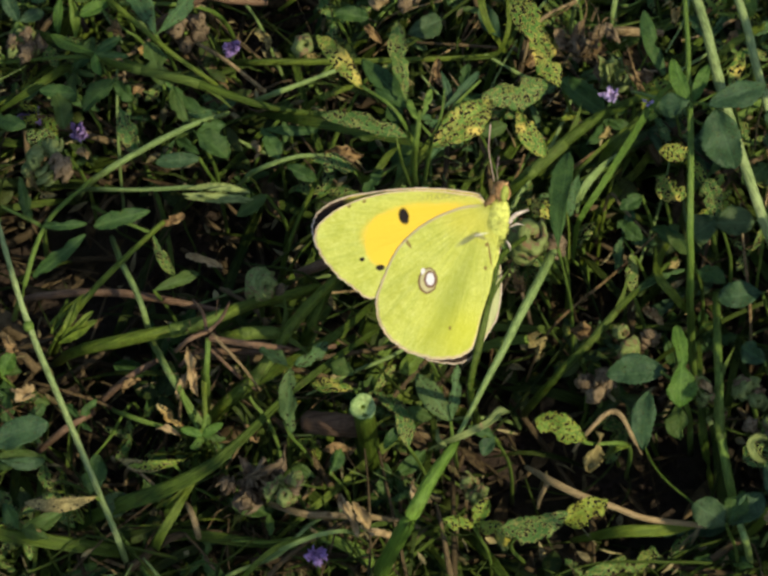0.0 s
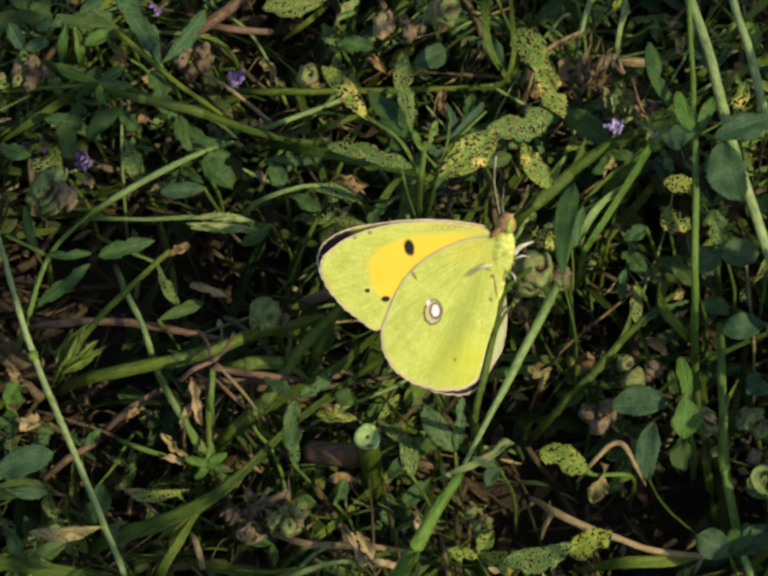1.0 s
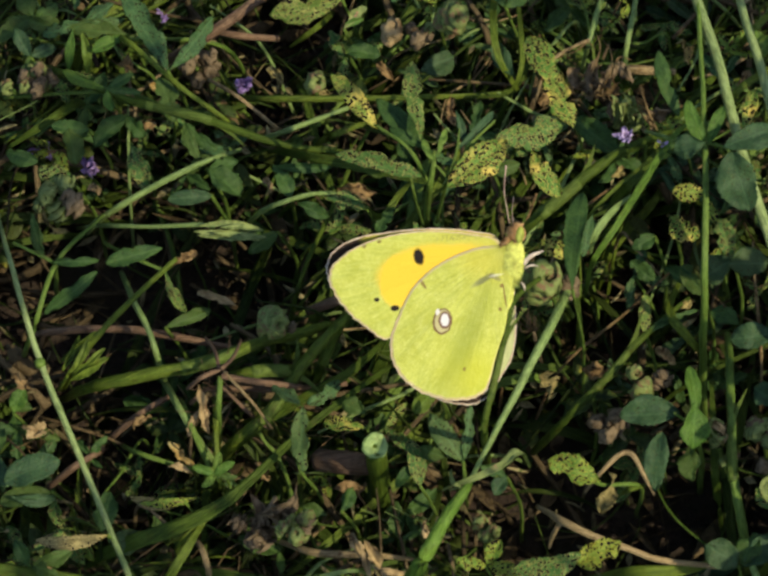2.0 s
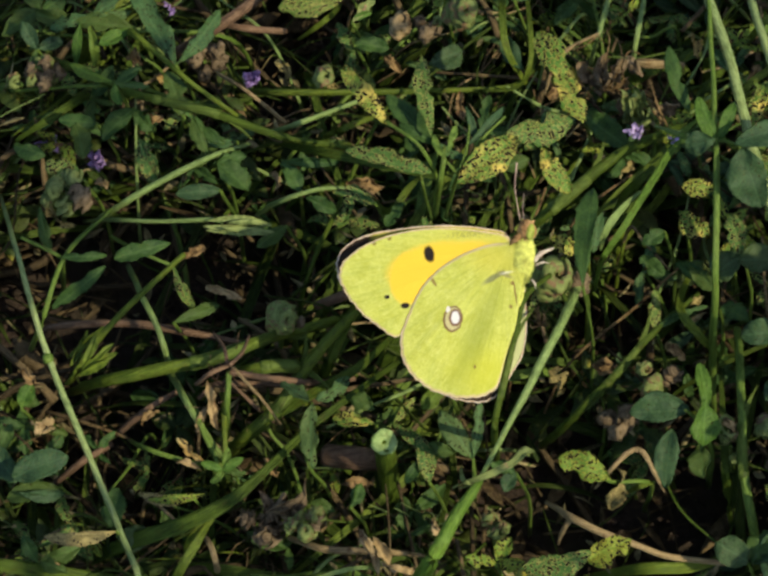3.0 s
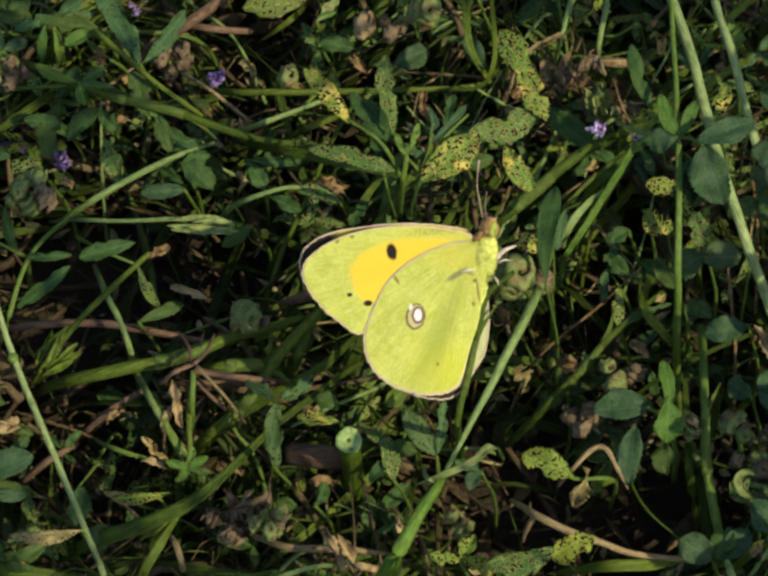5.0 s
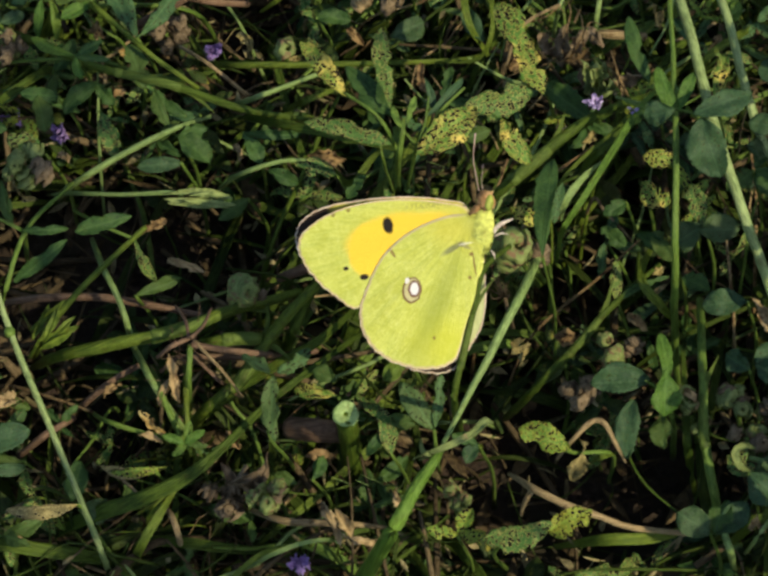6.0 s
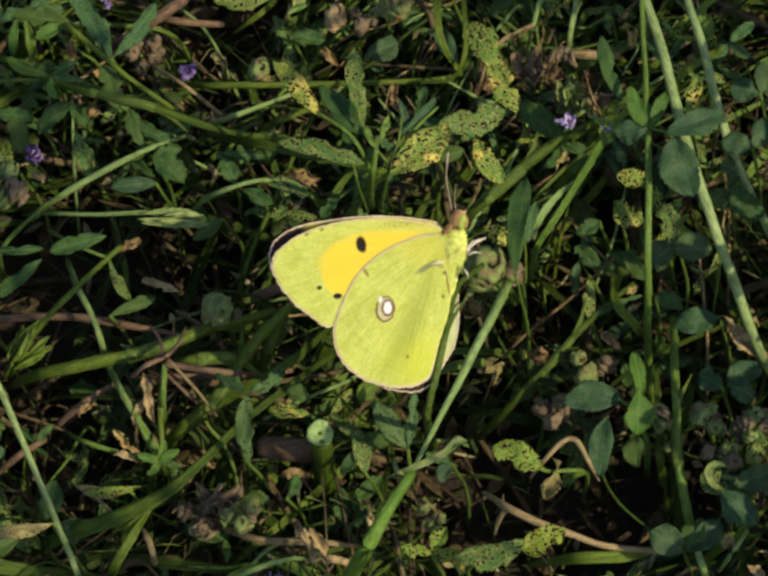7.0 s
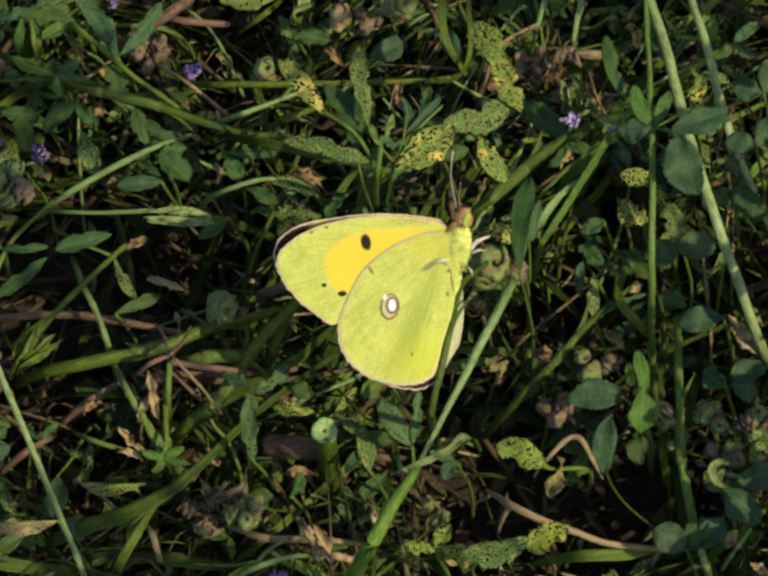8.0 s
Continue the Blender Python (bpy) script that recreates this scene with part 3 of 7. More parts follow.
def undergrowth():
    rnd = random.Random(11)
    rv = lambda: Vector((rnd.uniform(-1, 1), rnd.uniform(-1, 1), rnd.uniform(-1, 1)))
    straw, litter, grass, leaves, sprigs = [], [], [], [], []
    for k in range(1500):
        x, y = spread(rnd, k < 950)
        h = rnd.uniform(1, 24)
        a = rnd.uniform(0, math.pi)
        L = rnd.uniform(8, 32)
        d = Vector((math.cos(a), math.sin(a), rnd.uniform(-0.25, 0.25))) * L
        p = Vector((x, y, h + abs(d.z)))
        if any(clear(x + d.x * q, y + d.y * q, h, rnd) for q in (-0.4, 0, 0.4)):
            continue
        mid = p + rv() * 2.5
        line = smooth_line([p - d / 2, mid, p + d / 2], 5)
        r = rnd.uniform(0.25, 0.8)
        straw.append(tube_data(line, [r, r * 0.9, r * 0.6], 5, 0.3, k))
    for k in range(600):
        x, y = spread(rnd, k < 270)
        p = Vector((x, y, rnd.uniform(1, 20))) * MM
        if clear(x, y, p.z / MM, rnd):
            continue
        litter.append(simple_leaf(p, rv() * Vector((1, 1, 0.4)), Vector((rnd.uniform(-0.7, 0.7), rnd.uniform(-0.7, 0.7), 1)), rnd.uniform(6, 14) * MM, rnd.uniform(1.2, 3.6) * MM, rnd))
    for k in range(3300):
        x, y = spread(rnd, k < 1750)
        a = rnd.uniform(0, 2 * math.pi)
        L = rnd.uniform(22, 60)
        lean = rnd.uniform(0.3, 1.1)
        dx, dy = math.cos(a) * L * lean, math.sin(a) * L * lean
        top = rnd.uniform(7, 25) if k < 1750 else rnd.uniform(20, 60)
        if k < 1750 and (clear(x, y, top, rnd) or clear(x + dx * 0.6, y + dy * 0.6, top, rnd) or clear(x + dx, y + dy, top, rnd)):
            continue
        pts = [(x, y, -1), (x + dx * 0.25, y + dy * 0.25, top * 0.62), (x + dx * 0.62, y + dy * 0.62, top), (x + dx, y + dy, top * rnd.uniform(0.6, 1.0))]
        w = rnd.uniform(0.5, 2.3)
        grass.append(ribbon_data(smooth_line(pts, 8), [w * 0.8, w, w * 0.8, 0.1], (rnd.uniform(-0.5, 0.5), rnd.uniform(-0.6, 0.4), 0.8), rnd.uniform(0.1, 0.5), rnd.uniform(-90, 90)))
    for k in range(900):
        near = k < 210
        x, y = spread(rnd, near)
        h = rnd.uniform(5, 24) if near else rnd.uniform(10, 50)
        if near and clear(x, y, h, rnd):
            continue
        foot = Vector((x + rnd.uniform(-9, 9), y + rnd.uniform(-9, 9), -1))
        top = Vector((x, y, h))
        sprigs.append(tube_data(smooth_line([foot, (foot + top) / 2 + rv() * 2, top], 5), [0.35, 0.3, 0.22], 5))
        a0 = rnd.uniform(0, 6.28)
        tilt = Vector((rnd.uniform(-0.5, 0.5), rnd.uniform(-0.6, 0.4), 1)).normalized()
        for j in range(3):
            a = a0 + j * 2.1 + rnd.uniform(-0.3, 0.3)
            d = Vector((math.cos(a), math.sin(a), rnd.uniform(-0.3, 0.4)))
            L = rnd.uniform(3.4, 7.5)
            leaves.append(simple_leaf(top * MM, d, tilt + rv() * 0.25, L * MM, L * rnd.uniform(0.38, 0.6) * MM, rnd))
    crumbs = []
    for k in range(420):
        x, y = spread(rnd, True)
        p = Vector((x, y, rnd.uniform(0.6, 4.0))) * MM
        litter.append(simple_leaf(p, rv() * Vector((1, 1, 0.3)), Vector((rnd.uniform(-0.7, 0.7), rnd.uniform(-0.7, 0.7), 1)), rnd.uniform(4, 10) * MM, rnd.uniform(0.7, 2.6) * MM, rnd))
    for k in range(420):
        x, y = spread(rnd, True)
        a, L = rnd.uniform(0, math.pi), rnd.uniform(4, 16)
        d = Vector((math.cos(a), math.sin(a), rnd.uniform(-0.1, 0.1))) * L
        p = Vector((x, y, rnd.uniform(0.8, 3.5)))
        r = rnd.uniform(0.12, 0.45)
        straw.append(tube_data(smooth_line([p - d / 2, p + rv() * 0.8, p + d / 2], 5), [r, r * 0.9, r * 0.6], 5, 0.3, k))
    for k in range(1500):
        x, y = spread(rnd, True)
        c, r = Vector((x, y, rnd.uniform(-0.5, 1.2))) * MM, rnd.uniform(0.3, 1.3) * MM
        v = [c + Vector(q) * r * rnd.uniform(0.6, 1.3) for q in ((1, 0, 0), (0, 1, 0), (-1, 0, 0), (0, -1, 0), (0, 0, 0.8), (0, 0, -0.8))]
        crumbs.append((v, [(0, 1, 4), (1, 2, 4), (2, 3, 4), (3, 0, 4), (1, 0, 5), (2, 1, 5), (3, 2, 5), (0, 3, 5)]))
    stuff("soil_crumbs", crumbs, SOIL, "dark crumbs of soil on the ground", "soil")
    bits, fine, curls = [], [], []
    for k in range(2600):
        x, y = spread(rnd, True)
        p = Vector((x, y, rnd.uniform(4, 30) if k % 2 else rnd.uniform(2, 20))) * MM
        if clear(x, y, p.z / MM, rnd):
            continue
        bits.append(simple_leaf(p, rv(), rv() + Vector((0, 0, 0.6)), rnd.uniform(1.5, 5.5) * MM, rnd.uniform(0.35, 1.3) * MM, rnd))
    for k in range(2700):
        x, y = spread(rnd, True)
        a, L = rnd.uniform(0, 6.28), rnd.uniform(8, 26)
        p = Vector((x, y, rnd.uniform(4, 28)))
        d = Vector((math.cos(a), math.sin(a), rnd.uniform(-0.5, 0.5))) * L
        if clear(x, y, p.z, rnd) or clear(p.x + d.x, p.y + d.y, p.z, rnd):
            continue
        line = smooth_line([p, p + d * 0.35 + rv() * 2, p + d * 0.7 + rv() * 2.5, p + d + rv() * 3], 9)
        r = rnd.uniform(0.1, 0.3)
        (fine if k % 3 else curls).append(tube_data(line, [r, r, r * 0.9, r * 0.5], 5, 0.3, k))
    stuff("crumbled_bits", bits, S_BITS, "crumbled bits of dry leaf caught in the mat", "litter")
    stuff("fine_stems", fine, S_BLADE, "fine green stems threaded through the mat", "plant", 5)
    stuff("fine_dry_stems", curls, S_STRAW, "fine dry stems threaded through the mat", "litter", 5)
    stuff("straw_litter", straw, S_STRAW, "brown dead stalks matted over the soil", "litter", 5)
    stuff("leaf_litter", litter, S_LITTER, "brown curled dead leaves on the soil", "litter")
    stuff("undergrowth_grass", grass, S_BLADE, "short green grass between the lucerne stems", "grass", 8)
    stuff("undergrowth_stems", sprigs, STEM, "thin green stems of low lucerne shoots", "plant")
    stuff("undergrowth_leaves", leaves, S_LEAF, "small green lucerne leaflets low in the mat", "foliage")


undergrowth()

# ---- butterfly ----
def wing_material(name, pattern, far=None):
    m, nt, mm = begin(name)
    n1 = noise_of(nt, mm, 0.35, 3)
    n2 = noise_of(nt, mm, 5.0, 3)
    s = nd(nt, "SeparateXYZ", None, Vector=mm)
    wob = nd(nt, "TexNoise", None, Vector=mm, Scale=1.6, Detail=2.0)
    off = nd(nt, "VectorMath", {"operation": "SCALE"}, Vector=nd(nt, "VectorMath", {"operation": "SUBTRACT"}, i0=wob.outputs["Color"], i1=(0.5, 0.5, 0.5)).outputs[0], Scale=0.32).outputs[0]
    p = nd(nt, "VectorMath", {"operation": "ADD"}, i0=mm, i1=off).outputs[0]

    def spot(c, rx, ry, turn=0.0, soft=0.15, src=p):
        d = nd(nt, "VectorMath", {"operation": "SUBTRACT"}, i0=src, i1=(c[0], c[1], 0)).outputs[0]
        d = nd(nt, "VectorRotate", {"rotation_type": "Z_AXIS"}, Vector=d, Angle=radians(-turn)).outputs[0]
        d = nd(nt, "VectorMath", {"operation": "MULTIPLY"}, i0=d, i1=(1 / rx, 1 / ry, 0)).outputs[0]
        r = nd(nt, "VectorMath", {"operation": "LENGTH"}, Vector=d).outputs["Value"]
        return ramp(nt, r, 1 + soft, 1 - soft)

    col = mix(nt, ramp(nt, n1, 0.35, 0.65), (0.585, 0.605, 0.100), (0.665, 0.685, 0.140))
    col = mix(nt, mth(nt, "MULTIPLY", ramp(nt, n2, 0.45, 0.7), 0.28), col, mix(nt, 1.0, col, (0.62, 0.66, 0.5), "MULTIPLY"))
    grain = nd(nt, "TexVoronoi", None, Vector=mm, Scale=3.2).outputs["Distance"]
    col = mix(nt, mth(nt, "MULTIPLY", ramp(nt, grain, 0.2, 0.75), 0.2), col, mix(nt, 1.0, col, (0.72, 0.74, 0.6), "MULTIPLY"))
    fleck = noise_of(nt, mm, 2.1, 4, 0.65)
    col = mix(nt, mth(nt, "MULTIPLY", ramp(nt, fleck, 0.5, 0.66), 0.2), col, mix(nt, 1.0, col, (0.70, 0.74, 0.55), "MULTIPLY"))
    col = mix(nt, mth(nt, "MULTIPLY", ramp(nt, fleck, 0.46, 0.32), 0.2), col, (0.90, 0.91, 0.36))
    pale = noise_of(nt, mm, 0.9, 4, 0.6)
    col = mix(nt, mth(nt, "MULTIPLY", ramp(nt, pale, 0.5, 0.7), 0.18), col, (0.86, 0.87, 0.33))
    # radiating veins
    ang = nd(nt, "Math", {"operation": "ARCTAN2"}, i0=s.outputs[1], i1=s.outputs[0]).outputs[0]
    rad = nd(nt, "VectorMath", {"operation": "LENGTH"}, Vector=mm).outputs["Value"]
    fan = noise_of(nt, nd(nt, "CombineXYZ", None, i0=mth(nt, "MULTIPLY", ang, 22.0), i1=mth(nt, "MULTIPLY", rad, 0.16), i2=0.0).outputs[0], 1.0, 3)
    fan2 = noise_of(nt, nd(nt, "CombineXYZ", None, i0=mth(nt, "MULTIPLY", ang, 70.0), i1=mth(nt, "MULTIPLY", rad, 0.5), i2=3.0).outputs[0], 1.0, 2)
    col = mix(nt, mth(nt, "MULTIPLY", ramp(nt, fan, 0.55, 0.35), 0.30), col, mix(nt, 1.0, col, (0.62, 0.70, 0.6), "MULTIPLY"))
    col = mix(nt, mth(nt, "MULTIPLY", ramp(nt, fan2, 0.5, 0.68), 0.5), col, mix(nt, 0.5, col, (0.82, 0.84, 0.27)))
    col = pattern(nt, mm, col, spot, s)
    if far:
        e = nd(nt, "Attribute", {"attribute_name": "edge"}).outputs["Fac"]
        border = ramp(nt, mth(nt, "ADD", e, mth(nt, "MULTIPLY", mth(nt, "SUBTRACT", n1, 0.5), 0.1)), 0.26, 0.2)
        where = ramp(nt, s.outputs[far[0]], far[1] + 1.0, far[1] - 1.0)
        col = mix(nt, mth(nt, "MULTIPLY", border, where), col, (0.045, 0.028, 0.018))
    rib = mth(nt, "MULTIPLY_ADD", mth(nt, "POWER", mth(nt, "ABSOLUTE", mth(nt, "SINE", mth(nt, "MULTIPLY", ang, 13.0))), 10.0), 0.6, mth(nt, "MULTIPLY_ADD", fan, 1.6, fan2))
    h = mth(nt, "MULTIPLY_ADD", rib, 0.5, n2)
    return finish(m, nt, col, 0.7, h, 0.6, 0.0003, 0.2, col, spec=0.2)


def fore_pattern(nt, mm, col, spot, s):
    o = spot((-11.6, -2.75), 6.5, 3.3, 14, 0.18)
    o = mth(nt, "MAXIMUM", o, spot((-14.75, -4.4), 3.0, 4.0, -8, 0.12))
    o = mth(nt, "MAXIMUM", o, spot((-7.56, -0.94), 7.2, 1.7, 6, 0.3))
    o = mth(nt, "MULTIPLY", o, ramp(nt, s.outputs[0], -0.6, -6.0))
    col = mix(nt, mth(nt, "MULTIPLY", spot((-5.0, -0.2), 9.5, 2.6, 6, 0.8), 0.55), col, (0.76, 0.66, 0.075))
    dust = mth(nt, "MULTIPLY", spot((-4.68, 2.16), 5.0, 0.55, 4, 0.6), ramp(nt, noise_of(nt, mm, 3.0, 3), 0.40, 0.62))
    col = mix(nt, mth(nt, "MULTIPLY", dust, 0.6), col, (0.20, 0.19, 0.06))
    col = mix(nt, o, col, (0.95, 0.645, 0.055))
    for c, rx, ry in (((-11.96, -0.94), 0.74, 1.18), ((-18.16, -7.20), 0.40, 0.30), ((-15.49, -8.50), 0.62, 0.42), ((-20.03, 0.58), 0.28, 0.3), ((-17.80, 1.30), 0.3, 0.32)):
        col = mix(nt, mth(nt, "MULTIPLY", spot(c, rx, ry, 10, 0.22), 1.0 if rx > 0.35 else 0.7), col, (0.020, 0.014, 0.010) if rx > 0.35 else (0.16, 0.07, 0.025))
    ed = nd(nt, "Attribute", {"attribute_name": "edge"}).outputs["Fac"]
    return mix(nt, mth(nt, "MULTIPLY", ramp(nt, ed, 0.05, 0.0), 0.8), col, (0.85, 0.68, 0.42))


def hind_pattern(nt, mm, col, spot, s):
    col = mix(nt, mth(nt, "MULTIPLY", spot((-2.6, -1.6), 4.2, 2.4, -20, 0.8), 0.45), col, (0.74, 0.64, 0.075))
    col = mix(nt, mth(nt, "MULTIPLY", spot((-3.96, -18.01), 4.6, 3.6, 0, 0.8), 0.7), col, (0.62, 0.62, 0.05))
    # shadow of a slanting fold, painted as a soft dark band
    col = mix(nt, mth(nt, "MULTIPLY", spot((-4.68, -12.25), 1.5, 7.5, -24, 0.9), 0.6), col, (0.36, 0.41, 0.06))
    col = mix(nt, mth(nt, "MULTIPLY", spot((-2.52, -4.39), 1.7, 0.42, 30, 0.5), 0.7), col, (0.13, 0.14, 0.10))
    col = mix(nt, mth(nt, "MULTIPLY", spot((-0.79, -3.96), 1.0, 0.3, -25, 0.5), 0.6), col, (0.20, 0.16, 0.12))
    col = mix(nt, mth(nt, "MULTIPLY", spot((-0.58, -3.67), 0.95, 0.16, 8, 0.6), 0.6), col, (0.85, 0.82, 0.62))
    col = mix(nt, mth(nt, "MULTIPLY", spot((-8.50, -10.45), 1.46, 1.95, -8, 0.07), 0.9), col, (0.17, 0.075, 0.045))
    col = mix(nt, spot((-8.45, -10.40), 1.18, 1.66, -8, 0.08), col, (0.60, 0.54, 0.26))
    col = mix(nt, spot((-8.16, -10.26), 0.92, 1.26, 0, 0.10), col, (0.19, 0.09, 0.055))
    col = mix(nt, spot((-8.14, -10.22), 0.62, 0.92, 0, 0.2), col, (0.86, 0.82, 0.77))
    col = mix(nt, spot((-9.22, -9.05), 0.28, 0.45, -20, 0.2), col, (0.88, 0.82, 0.74))
    for c, rx, ry, a in (((-11.31, -5.04), 0.75, 0.24, -58), ((-12.03, -4.54), 0.5, 0.22, 30), ((-5.26, -17.44), 0.2, 0.3, 0), ((0.00, -8.65), 0.28, 0.28, 0), ((0.65, -6.63), 0.15, 1.9, 9), ((0.22, -5.19), 0.3, 0.3, 10)):
        col = mix(nt, mth(nt, "MULTIPLY", spot(c, rx, ry, a, 0.3), 0.75), col, (0.20, 0.09, 0.04))
    ed = nd(nt, "Attribute", {"attribute_name": "edge"}).outputs["Fac"]
    return mix(nt, mth(nt, "MULTIPLY", mth(nt, "MULTIPLY", ramp(nt, ed, 0.055, 0.012), ramp(nt, s.outputs[0], 0.3, -2.4)), 0.75), col, (0.84, 0.66, 0.42))


def plain_pattern(nt, mm, col, spot, s):
    return mix(nt, 0.35, col, (0.74, 0.52, 0.06))


def pale_pattern(nt, mm, col, spot, s):
    return mix(nt, 0.6, col, (0.66, 0.68, 0.42))


def fringe_material():
    m, nt, mm = begin("wing_fringe")
    n = noise_of(nt, mm, 2.5, 3)
    col = mix(nt, ramp(nt, n, 0.35, 0.65), (0.78, 0.58, 0.42), (0.95, 0.84, 0.64))
    return finish(m, nt, col, 0.8, n, 0.4, 0.0001, 0.35)


FORE, HIND = wing_material("forewing_scales", fore_pattern), wing_material("hindwing_scales", hind_pattern)
FAR_F = wing_material("far_forewing_scales", plain_pattern, (0, -20.2))
FAR_H = wing_material("far_hindwing_scales", pale_pattern, (1, -20.5))
FRINGE = fringe_material()
FUR = stalk_material("thorax_fur", (0.44, 0.46, 0.085), (0.60, 0.62, 0.14), 0.8, 0.9, 0.15)
FUR_PINK = stalk_material("collar_fur", (0.30, 0.145, 0.060), (0.50, 0.31, 0.13), 0.8, 0.9, 0.1)
EYE_GREEN = stalk_material("compound_eye", (0.16, 0.18, 0.03), (0.30, 0.34, 0.06), 0.3, 0.25, 0.0)
LIMB = stalk_material("leg_scales", (0.32, 0.26, 0.19), (0.48, 0.40, 0.31), 0.5, 0.6, 0.0)
FEELER = stalk_material("antenna_scales", (0.30, 0.19, 0.14), (0.48, 0.34, 0.27), 0.6, 0.6, 0.0)


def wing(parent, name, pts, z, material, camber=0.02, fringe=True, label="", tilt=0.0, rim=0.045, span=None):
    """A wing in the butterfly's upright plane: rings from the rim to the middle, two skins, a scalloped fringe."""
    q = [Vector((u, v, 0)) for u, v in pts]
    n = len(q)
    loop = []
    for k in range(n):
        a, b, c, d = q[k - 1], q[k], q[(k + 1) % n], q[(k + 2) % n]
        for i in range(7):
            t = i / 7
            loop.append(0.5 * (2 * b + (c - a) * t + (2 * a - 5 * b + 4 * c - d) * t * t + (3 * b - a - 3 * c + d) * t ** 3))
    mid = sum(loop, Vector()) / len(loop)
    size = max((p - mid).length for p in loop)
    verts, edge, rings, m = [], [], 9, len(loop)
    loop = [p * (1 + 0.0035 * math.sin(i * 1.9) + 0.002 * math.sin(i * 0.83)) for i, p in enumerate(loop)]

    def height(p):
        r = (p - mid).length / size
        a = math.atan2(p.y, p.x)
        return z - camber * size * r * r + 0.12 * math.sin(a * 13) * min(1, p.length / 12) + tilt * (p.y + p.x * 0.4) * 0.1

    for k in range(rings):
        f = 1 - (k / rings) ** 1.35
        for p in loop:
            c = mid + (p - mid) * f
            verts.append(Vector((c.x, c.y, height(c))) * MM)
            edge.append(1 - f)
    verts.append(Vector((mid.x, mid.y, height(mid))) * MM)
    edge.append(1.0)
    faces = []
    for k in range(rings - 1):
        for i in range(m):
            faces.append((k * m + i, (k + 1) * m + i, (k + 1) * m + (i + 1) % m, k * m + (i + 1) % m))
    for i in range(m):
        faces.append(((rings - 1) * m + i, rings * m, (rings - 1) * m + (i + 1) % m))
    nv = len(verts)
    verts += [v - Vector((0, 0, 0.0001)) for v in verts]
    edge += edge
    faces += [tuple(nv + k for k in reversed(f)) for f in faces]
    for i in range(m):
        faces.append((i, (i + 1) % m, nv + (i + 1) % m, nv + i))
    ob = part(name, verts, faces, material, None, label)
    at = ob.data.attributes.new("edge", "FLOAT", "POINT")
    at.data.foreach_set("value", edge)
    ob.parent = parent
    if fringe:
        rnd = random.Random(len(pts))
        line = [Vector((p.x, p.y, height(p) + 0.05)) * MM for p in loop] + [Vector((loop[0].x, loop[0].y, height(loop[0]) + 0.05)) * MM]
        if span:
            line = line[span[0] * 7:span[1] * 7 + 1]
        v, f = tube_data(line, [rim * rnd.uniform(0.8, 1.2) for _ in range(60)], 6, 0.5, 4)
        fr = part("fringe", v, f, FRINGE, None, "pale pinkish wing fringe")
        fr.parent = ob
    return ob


def ball(parent, name, c, r, material, squash=(1, 1, 1), fur=0.0, label="", turn=0.0, hairs=0, shag=1.0):
    rnd = random.Random(int(c[0] * 10 + c[1]))
    verts, faces, nu, nv = [], [], 20, 12
    ca, sa = math.cos(radians(turn)), math.sin(radians(turn))

    def put(d):
        x, y, z = d.x * r * squash[0], d.y * r * squash[1], d.z * r * squash[2]
        return Vector((c[0] + x * ca - y * sa, c[1] + x * sa + y * ca, c[2] + z)) * MM

    for i in range(nv + 1):
        th = math.pi * i / nv
        for j in range(nu):
            ph = 2 * math.pi * j / nu
            verts.append(put(Vector((math.sin(th) * math.cos(ph), math.sin(th) * math.sin(ph), math.cos(th))) * (1 + fur * (rnd.random() - 0.5))))
    for i in range(nv):
        for j in range(nu):
            faces.append((i * nu + j, (i + 1) * nu + j, (i + 1) * nu + (j + 1) % nu, i * nu + (j + 1) % nu))
    for _ in range(hairs):
        # short hair combed down and back along the body
        d = Vector((rnd.gauss(0, 1), rnd.gauss(0, 1), rnd.gauss(0, 1))).normalized()
        bend = Vector((rnd.uniform(-0.30, 0.10), rnd.uniform(-0.24, 0.02), rnd.uniform(-0.05, 0.08)))
        a, b = put(d * 0.97), put(d * (1 + 0.14 * shag * rnd.random()) + bend * (0.6 + 0.4 * shag))
        s = d.cross(Vector((0.3, 0.5, 0.8))).normalized() * 0.00004
        k = len(verts)
        verts += [a + s, a - s, a + d.cross(s).normalized() * 0.00004, b]
        faces += [(k, k + 1, k + 3), (k + 1, k + 2, k + 3), (k + 2, k, k + 3)]
    ob = part(name, verts, faces, material, None, label)
    ob.parent = parent
    return ob


def limb(parent, name, pts, radii, material, label=""):
    v, f = tube_data(smooth_line(pts, 5 * (len(pts) - 1)), radii, 7, 0.1, 2)
    ob = part(name, v, f, material, None, label)
    ob.parent = parent
    return ob


